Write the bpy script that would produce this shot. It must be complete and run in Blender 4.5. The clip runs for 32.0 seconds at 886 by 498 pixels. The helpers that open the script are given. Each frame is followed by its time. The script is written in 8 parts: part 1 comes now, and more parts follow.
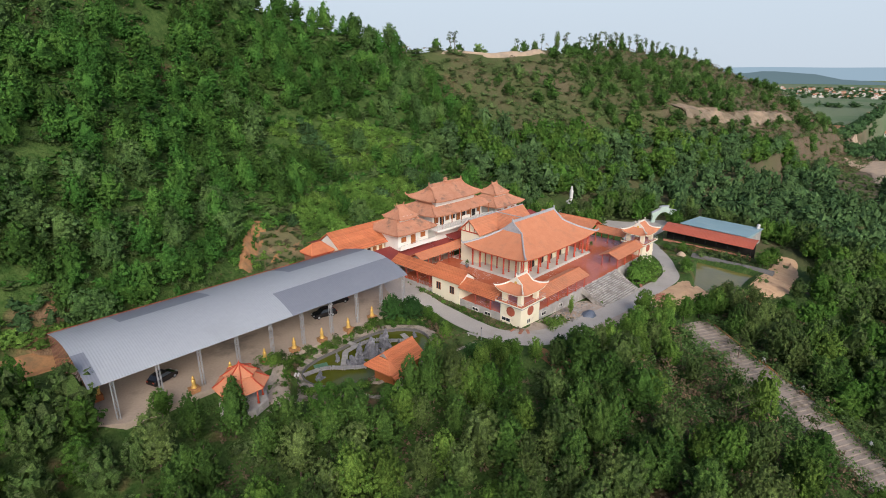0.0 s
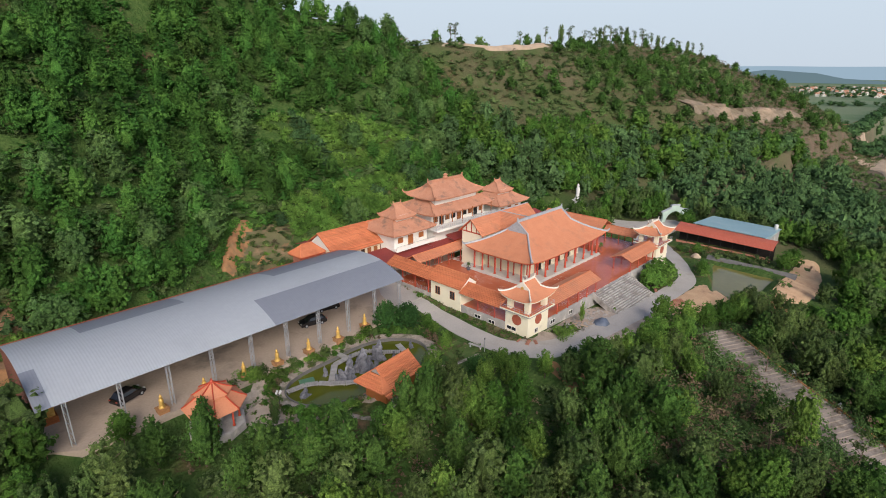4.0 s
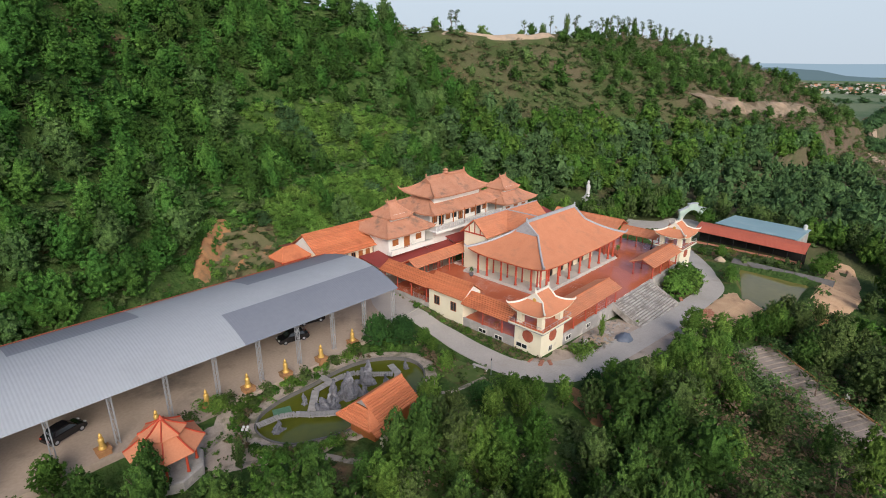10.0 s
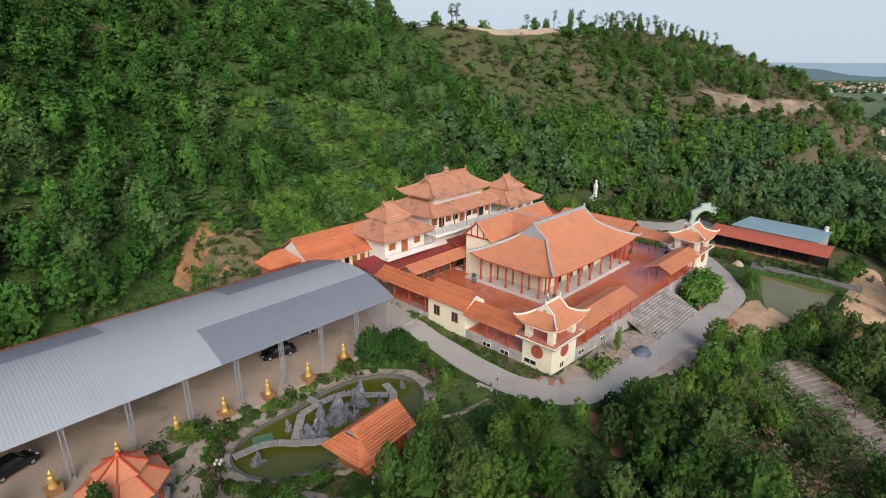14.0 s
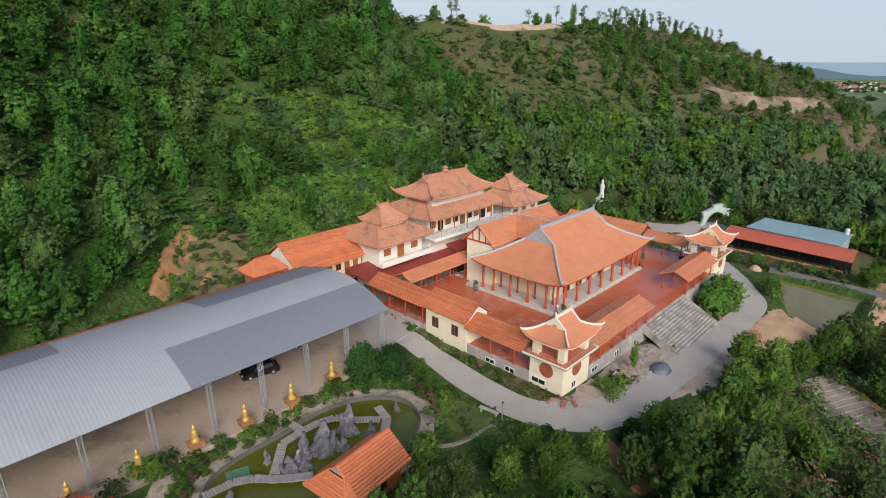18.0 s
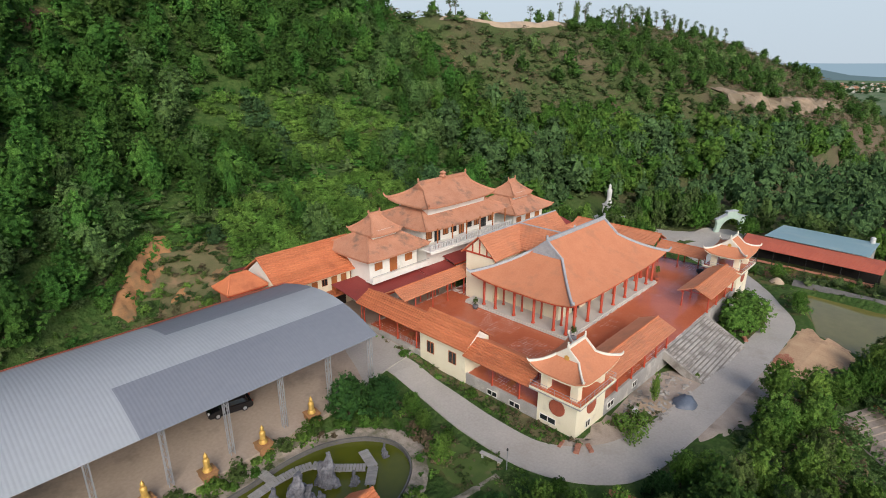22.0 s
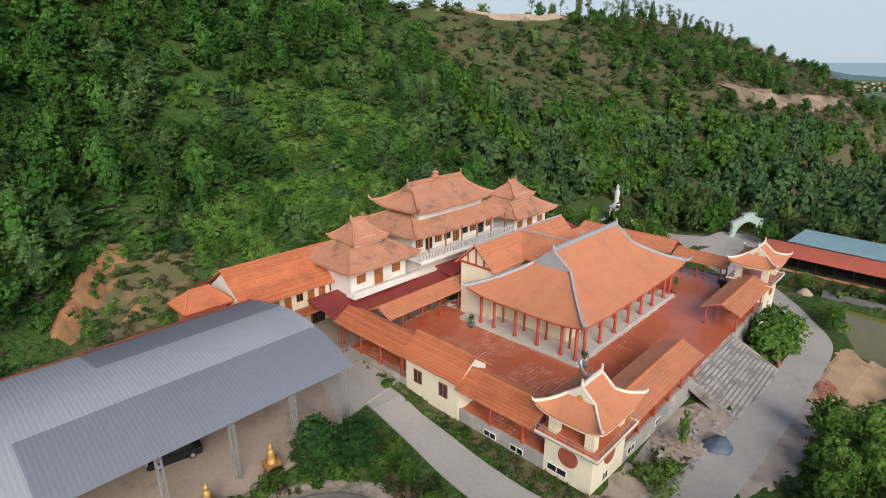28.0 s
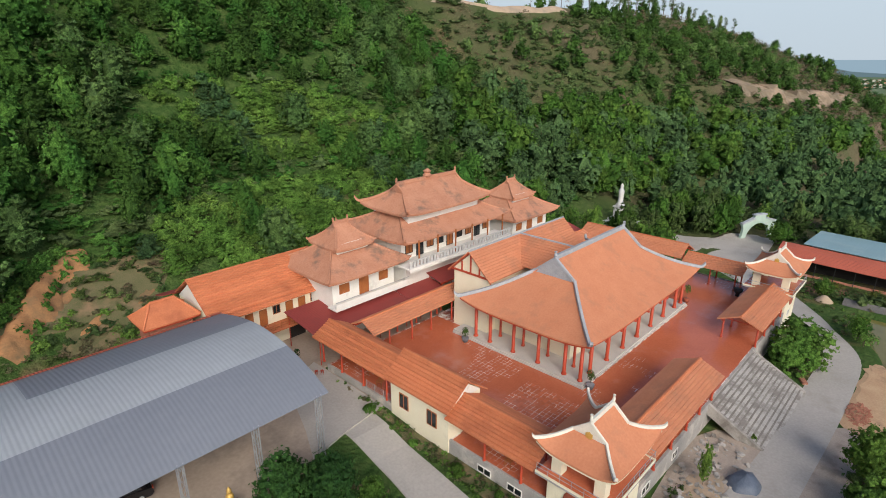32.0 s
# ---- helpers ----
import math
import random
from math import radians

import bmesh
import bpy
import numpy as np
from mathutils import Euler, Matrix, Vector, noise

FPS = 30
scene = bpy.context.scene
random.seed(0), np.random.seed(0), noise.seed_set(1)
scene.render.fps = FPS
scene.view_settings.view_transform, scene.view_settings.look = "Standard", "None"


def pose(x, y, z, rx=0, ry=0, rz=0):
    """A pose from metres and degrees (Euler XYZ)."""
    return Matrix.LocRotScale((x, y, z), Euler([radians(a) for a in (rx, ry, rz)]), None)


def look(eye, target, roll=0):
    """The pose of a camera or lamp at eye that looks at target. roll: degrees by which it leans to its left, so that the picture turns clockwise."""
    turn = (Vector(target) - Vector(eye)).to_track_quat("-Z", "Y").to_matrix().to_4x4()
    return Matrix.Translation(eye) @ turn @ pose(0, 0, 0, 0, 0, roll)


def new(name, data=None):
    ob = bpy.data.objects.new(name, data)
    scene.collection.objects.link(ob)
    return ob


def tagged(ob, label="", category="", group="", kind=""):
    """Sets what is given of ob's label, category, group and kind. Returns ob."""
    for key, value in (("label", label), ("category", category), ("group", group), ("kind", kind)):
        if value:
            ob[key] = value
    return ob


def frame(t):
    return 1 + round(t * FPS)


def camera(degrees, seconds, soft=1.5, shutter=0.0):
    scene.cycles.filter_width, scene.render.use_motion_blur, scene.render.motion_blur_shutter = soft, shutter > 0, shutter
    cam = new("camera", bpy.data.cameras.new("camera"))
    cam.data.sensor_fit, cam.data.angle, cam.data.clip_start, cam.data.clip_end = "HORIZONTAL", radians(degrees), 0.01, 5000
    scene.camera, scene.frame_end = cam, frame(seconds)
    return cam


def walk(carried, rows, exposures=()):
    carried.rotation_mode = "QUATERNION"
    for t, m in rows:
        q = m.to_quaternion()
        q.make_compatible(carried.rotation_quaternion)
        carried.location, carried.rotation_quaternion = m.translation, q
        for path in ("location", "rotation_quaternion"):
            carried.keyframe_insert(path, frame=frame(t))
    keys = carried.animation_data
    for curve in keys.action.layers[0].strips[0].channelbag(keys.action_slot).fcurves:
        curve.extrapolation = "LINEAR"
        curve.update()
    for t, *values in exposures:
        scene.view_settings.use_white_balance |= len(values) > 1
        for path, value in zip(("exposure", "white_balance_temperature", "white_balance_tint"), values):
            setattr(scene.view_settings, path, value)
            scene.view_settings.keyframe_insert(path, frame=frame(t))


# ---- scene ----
cam = camera(78.13, 32.0, soft=1.0)
PATH = [
    (0, (-75.070, -52.349, 45.855), (-34.030, -13.006, 26.677), -0.12),
    (1, (-73.460, -50.837, 45.263), (-32.399, -11.510, 26.094), -0.08),
    (2, (-71.923, -49.308, 44.673), (-30.884, -9.971, 25.480), -0.07),
    (3, (-70.346, -47.827, 44.097), (-29.308, -8.509, 24.862), -0.05),
    (3.5, (-69.561, -47.107, 43.793), (-28.529, -7.795, 24.531), -0.03),
    (5.5, (-66.693, -44.394, 42.678), (-25.671, -5.106, 23.347), 0.04),
    (6, (-65.978, -43.679, 42.408), (-24.951, -4.410, 23.051), 0.05),
    (7, (-64.539, -42.241, 41.898), (-23.508, -2.984, 22.522), 0.07),
    (8, (-63.102, -40.839, 41.421), (-22.069, -1.606, 22.004), 0.10),
    (9, (-61.598, -39.427, 41.006), (-20.576, -0.196, 21.562), 0.11),
    (10, (-60.103, -38.037, 40.596), (-19.125, 1.193, 21.055), 0.10),
    (11, (-58.757, -36.719, 40.155), (-17.816, 2.510, 20.534), 0.08),
    (12, (-57.369, -35.462, 39.750), (-16.437, 3.780, 20.139), 0.05),
    (13, (-56.038, -34.222, 39.362), (-15.102, 5.028, 19.773), 0.04),
    (14, (-54.751, -32.951, 38.972), (-13.817, 6.320, 19.422), 0.02),
    (14.5, (-54.063, -32.318, 38.805), (-13.131, 6.960, 19.263), 0.01),
    (16.5, (-51.502, -29.808, 38.095), (-10.535, 9.441, 18.570), -0.01),
    (17, (-50.862, -29.224, 37.900), (-9.907, 10.035, 18.370), -0.04),
    (18, (-49.613, -28.188, 37.475), (-8.653, 11.068, 17.949), -0.06),
    (19, (-48.380, -26.985, 37.174), (-7.406, 12.276, 17.689), -0.04),
    (20, (-46.829, -25.445, 37.006), (-5.820, 13.815, 17.589), -0.05),
    (21, (-44.877, -23.937, 36.885), (-3.888, 15.342, 17.464), -0.02),
    (22, (-43.170, -22.583, 36.653), (-2.160, 16.650, 17.187), 0.01),
    (23, (-41.865, -21.564, 36.329), (-0.834, 17.631, 16.828), 0.05),
    (24, (-40.574, -20.645, 36.015), (0.453, 18.547, 16.504), 0.08),
    (25, (-39.296, -19.708, 35.681), (1.738, 19.453, 16.120), 0.10),
    (25.5, (-38.672, -19.187, 35.518), (2.354, 19.970, 15.934), 0.09),
    (27.5, (-36.030, -17.058, 34.906), (5.024, 22.103, 15.388), 0.07),
    (28, (-35.326, -16.510, 34.783), (5.734, 22.648, 15.272), 0.06),
    (29, (-33.945, -15.480, 34.583), (7.135, 23.642, 15.040), 0.06),
    (30, (-32.607, -14.458, 34.268), (8.490, 24.622, 14.678), 0.11),
    (31, (-31.192, -13.461, 33.947), (9.899, 25.593, 14.293), 0.11),
    (32, (-29.859, -12.626, 33.697), (11.196, 26.397, 13.905), 0.10),
]
walk(cam, [(t, look(eye, target, roll)) for t, eye, target, roll in PATH], exposures=[(0.0, 0.18, 6350, 14), (32.0, 0.08, 6350, 11)])

# ---------------------------------------------------------------- sky and sun
SUN_EL, SUN_AZ = radians(30), radians(215)  # azimuth clockwise from +y
world = bpy.data.worlds.new("sky")
scene.world = world
world.use_nodes = True
wn = world.node_tree.nodes
sky = wn.new("ShaderNodeTexSky")
sky.sky_type = 'NISHITA'
sky.sun_disc = False
sky.sun_elevation, sky.sun_rotation = SUN_EL, SUN_AZ
sky.air_density, sky.dust_density, sky.ozone_density = 1.0, 3.0, 1.5
wn["Background"].inputs["Strength"].default_value = 0.126
world.node_tree.links.new(sky.outputs[0], wn["Background"].inputs[0])
sun_data = bpy.data.lights.new("sun", 'SUN')
sun_data.energy, sun_data.angle, sun_data.color = 2.5, radians(36), (1.0, 0.955, 0.89)
sun = new("sun", sun_data)
sun_way = Vector((math.sin(SUN_AZ) * math.cos(SUN_EL), math.cos(SUN_AZ) * math.cos(SUN_EL), math.sin(SUN_EL)))
sun.matrix_world = look(sun_way * 200, (0, 0, 0))


# ---------------------------------------------------------------- materials
def mat(name, a, b=None, rough=0.7, scale=1.5, fine=14.0, bump=0.15, metal=0.0, dirt=None, dirt_at=0.62, rand=0.0, spec=0.3):
    """A surface of two close colours mixed by coarse and fine noise, with stains and fine relief."""
    m = bpy.data.materials.new(name)
    m.use_nodes = True
    n, l = m.node_tree.nodes, m.node_tree.links
    bsdf = n["Principled BSDF"]
    b = b or tuple(c * 0.8 for c in a)
    geo = n.new("ShaderNodeNewGeometry")
    big = n.new("ShaderNodeTexNoise")
    big.inputs["Scale"].default_value, big.inputs["Detail"].default_value = scale, 4
    small = n.new("ShaderNodeTexNoise")
    small.inputs["Scale"].default_value, small.inputs["Detail"].default_value = fine, 3
    for tex in (big, small):
        l.new(geo.outputs["Position"], tex.inputs["Vector"])
    add = n.new("ShaderNodeMath")
    add.operation = 'ADD'
    l.new(big.outputs["Fac"], add.inputs[0])
    l.new(small.outputs["Fac"], add.inputs[1])
    ramp = n.new("ShaderNodeMapRange")
    ramp.inputs["From Min"].default_value, ramp.inputs["From Max"].default_value = 0.7, 1.3
    l.new(add.outputs[0], ramp.inputs["Value"])
    mix = n.new("ShaderNodeMix")
    mix.data_type = 'RGBA'
    mix.inputs[6].default_value, mix.inputs[7].default_value = (*a, 1), (*b, 1)
    l.new(ramp.outputs[0], mix.inputs[0])
    colour = mix.outputs[2]
    if dirt:
        stain = n.new("ShaderNodeTexNoise")
        stain.inputs["Scale"].default_value, stain.inputs["Detail"].default_value = scale * 0.6, 6
        stain.inputs["Roughness"].default_value = 0.65
        l.new(geo.outputs["Position"], stain.inputs["Vector"])
        cut = n.new("ShaderNodeMapRange")
        cut.inputs["From Min"].default_value, cut.inputs["From Max"].default_value = dirt_at - 0.06, dirt_at + 0.1
        l.new(stain.outputs["Fac"], cut.inputs["Value"])
        mix2 = n.new("ShaderNodeMix")
        mix2.data_type = 'RGBA'
        mix2.inputs[7].default_value = (*dirt, 1)
        l.new(cut.outputs[0], mix2.inputs[0])
        l.new(colour, mix2.inputs[6])
        colour = mix2.outputs[2]
    if rand:
        info = n.new("ShaderNodeObjectInfo")
        vary = n.new("ShaderNodeMapRange")
        vary.inputs["To Min"].default_value, vary.inputs["To Max"].default_value = 1 - rand, 1 + rand
        l.new(info.outputs["Random"], vary.inputs["Value"])
        hsv = n.new("ShaderNodeHueSaturation")
        l.new(vary.outputs[0], hsv.inputs["Value"])
        l.new(colour, hsv.inputs["Color"])
        colour = hsv.outputs[0]
    l.new(colour, bsdf.inputs["Base Color"])
    bsdf.inputs["Roughness"].default_value, bsdf.inputs["Metallic"].default_value = rough, metal
    bsdf.inputs["Specular IOR Level"].default_value = spec
    if bump:
        rel = n.new("ShaderNodeBump")
        rel.inputs["Strength"].default_value, rel.inputs["Distance"].default_value = bump, 0.05
        l.new(small.outputs["Fac"], rel.inputs["Height"])
        l.new(rel.outputs[0], bsdf.inputs["Normal"])
    return m


def ribbed(m, axis, pitch, depth, strength=1.0):
    """Adds relief in straight ribs along the other axes: corrugated sheet or courses of tiles."""
    n, l = m.node_tree.nodes, m.node_tree.links
    geo = n.new("ShaderNodeNewGeometry")
    sep = n.new("ShaderNodeSeparateXYZ")
    l.new(geo.outputs["Position"], sep.inputs[0])
    mul = n.new("ShaderNodeMath")
    mul.operation, mul.inputs[1].default_value = 'MULTIPLY', 2 * math.pi / pitch
    l.new(sep.outputs["XYZ".index(axis)], mul.inputs[0])
    sin = n.new("ShaderNodeMath")
    sin.operation = 'SINE'
    l.new(mul.outputs[0], sin.inputs[0])
    rel = n.new("ShaderNodeBump")
    rel.inputs["Strength"].default_value, rel.inputs["Distance"].default_value = strength, depth
    l.new(sin.outputs[0], rel.inputs["Height"])
    bsdf = n["Principled BSDF"]
    if bsdf.inputs["Normal"].is_linked:
        l.new(bsdf.inputs["Normal"].links[0].from_socket, rel.inputs["Normal"])
    l.new(rel.outputs[0], bsdf.inputs["Normal"])
    return m


def leaf_mat(name, a, b, c, spots=0.12, trans=0.25):
    """Foliage: three greens, changing from plant to plant and leaf to leaf, with some light let through."""
    m = bpy.data.materials.new(name)
    m.use_nodes = True
    n, l = m.node_tree.nodes, m.node_tree.links
    bsdf = n["Principled BSDF"]
    geo, info = n.new("ShaderNodeNewGeometry"), n.new("ShaderNodeObjectInfo")
    tex = n.new("ShaderNodeTexNoise")
    tex.inputs["Scale"].default_value, tex.inputs["Detail"].default_value = spots, 2
    l.new(geo.outputs["Position"], tex.inputs["Vector"])
    rng = n.new("ShaderNodeMapRange")
    rng.inputs["From Min"].default_value, rng.inputs["From Max"].default_value = 0.32, 0.68
    l.new(tex.outputs["Fac"], rng.inputs["Value"])
    half = n.new("ShaderNodeMath")
    half.operation = 'ADD'
    half.use_clamp = True
    sub = n.new("ShaderNodeMapRange")
    sub.inputs["To Min"].default_value, sub.inputs["To Max"].default_value = -0.55, 0.6
    l.new(info.outputs["Random"], sub.inputs["Value"])
    l.new(rng.outputs[0], half.inputs[0])
    l.new(sub.outputs[0], half.inputs[1])
    mix = n.new("ShaderNodeMix")
    mix.data_type = 'RGBA'
    mix.inputs[6].default_value, mix.inputs[7].default_value = (*a, 1), (*b, 1)
    l.new(half.outputs[0], mix.inputs[0])
    per = n.new("ShaderNodeMapRange")
    per.inputs["From Min"].default_value, per.inputs["To Max"].default_value = 0.55, 0.75
    l.new(geo.outputs["Random Per Island"], per.inputs["Value"])
    mix2 = n.new("ShaderNodeMix")
    mix2.data_type = 'RGBA'
    mix2.inputs[7].default_value = (*c, 1)
    l.new(per.outputs[0], mix2.inputs[0])
    l.new(mix.outputs[2], mix2.inputs[6])
    bsdf.inputs["Roughness"].default_value, bsdf.inputs["Specular IOR Level"].default_value = 0.75, 0.08
    fine = n.new("ShaderNodeTexNoise")
    fine.inputs["Scale"].default_value, fine.inputs["Detail"].default_value = 5.5, 4
    fine.inputs["Roughness"].default_value = 0.7
    l.new(geo.outputs["Position"], fine.inputs["Vector"])
    gain = n.new("ShaderNodeMapRange")
    gain.inputs["From Min"].default_value, gain.inputs["From Max"].default_value = 0.3, 0.7
    gain.inputs["To Min"].default_value, gain.inputs["To Max"].default_value = 0.40, 1.66
    l.new(fine.outputs["Fac"], gain.inputs["Value"])
    tone = n.new("ShaderNodeHueSaturation")
    broad = n.new("ShaderNodeTexNoise")
    broad.inputs["Scale"].default_value, broad.inputs["Detail"].default_value = 0.21, 1
    l.new(geo.outputs["Position"], broad.inputs["Vector"])
    crown = n.new("ShaderNodeMapRange")
    crown.inputs["From Min"].default_value, crown.inputs["From Max"].default_value = 0.36, 0.64
    crown.inputs["To Min"].default_value, crown.inputs["To Max"].default_value = 0.66, 1.28
    l.new(broad.outputs["Fac"], crown.inputs["Value"])
    level = n.new("ShaderNodeMath")
    level.operation = 'MULTIPLY'
    l.new(gain.outputs[0], level.inputs[0])
    l.new(crown.outputs[0], level.inputs[1])
    l.new(level.outputs[0], tone.inputs["Value"])
    l.new(mix2.outputs[2], tone.inputs["Color"])
    l.new(tone.outputs[0], bsdf.inputs["Base Color"])
    rel = n.new("ShaderNodeBump")
    rel.inputs["Strength"].default_value, rel.inputs["Distance"].default_value = 0.9, 0.35
    l.new(fine.outputs["Fac"], rel.inputs["Height"])
    l.new(rel.outputs[0], bsdf.inputs["Normal"])
    thin = n.new("ShaderNodeBsdfTranslucent")
    l.new(tone.outputs[0], thin.inputs["Color"])
    both = n.new("ShaderNodeMixShader")
    both.inputs[0].default_value = trans
    l.new(bsdf.outputs[0], both.inputs[1])
    l.new(thin.outputs[0], both.inputs[2])
    l.new(both.outputs[0], n["Material Output"].inputs[0])
    return m


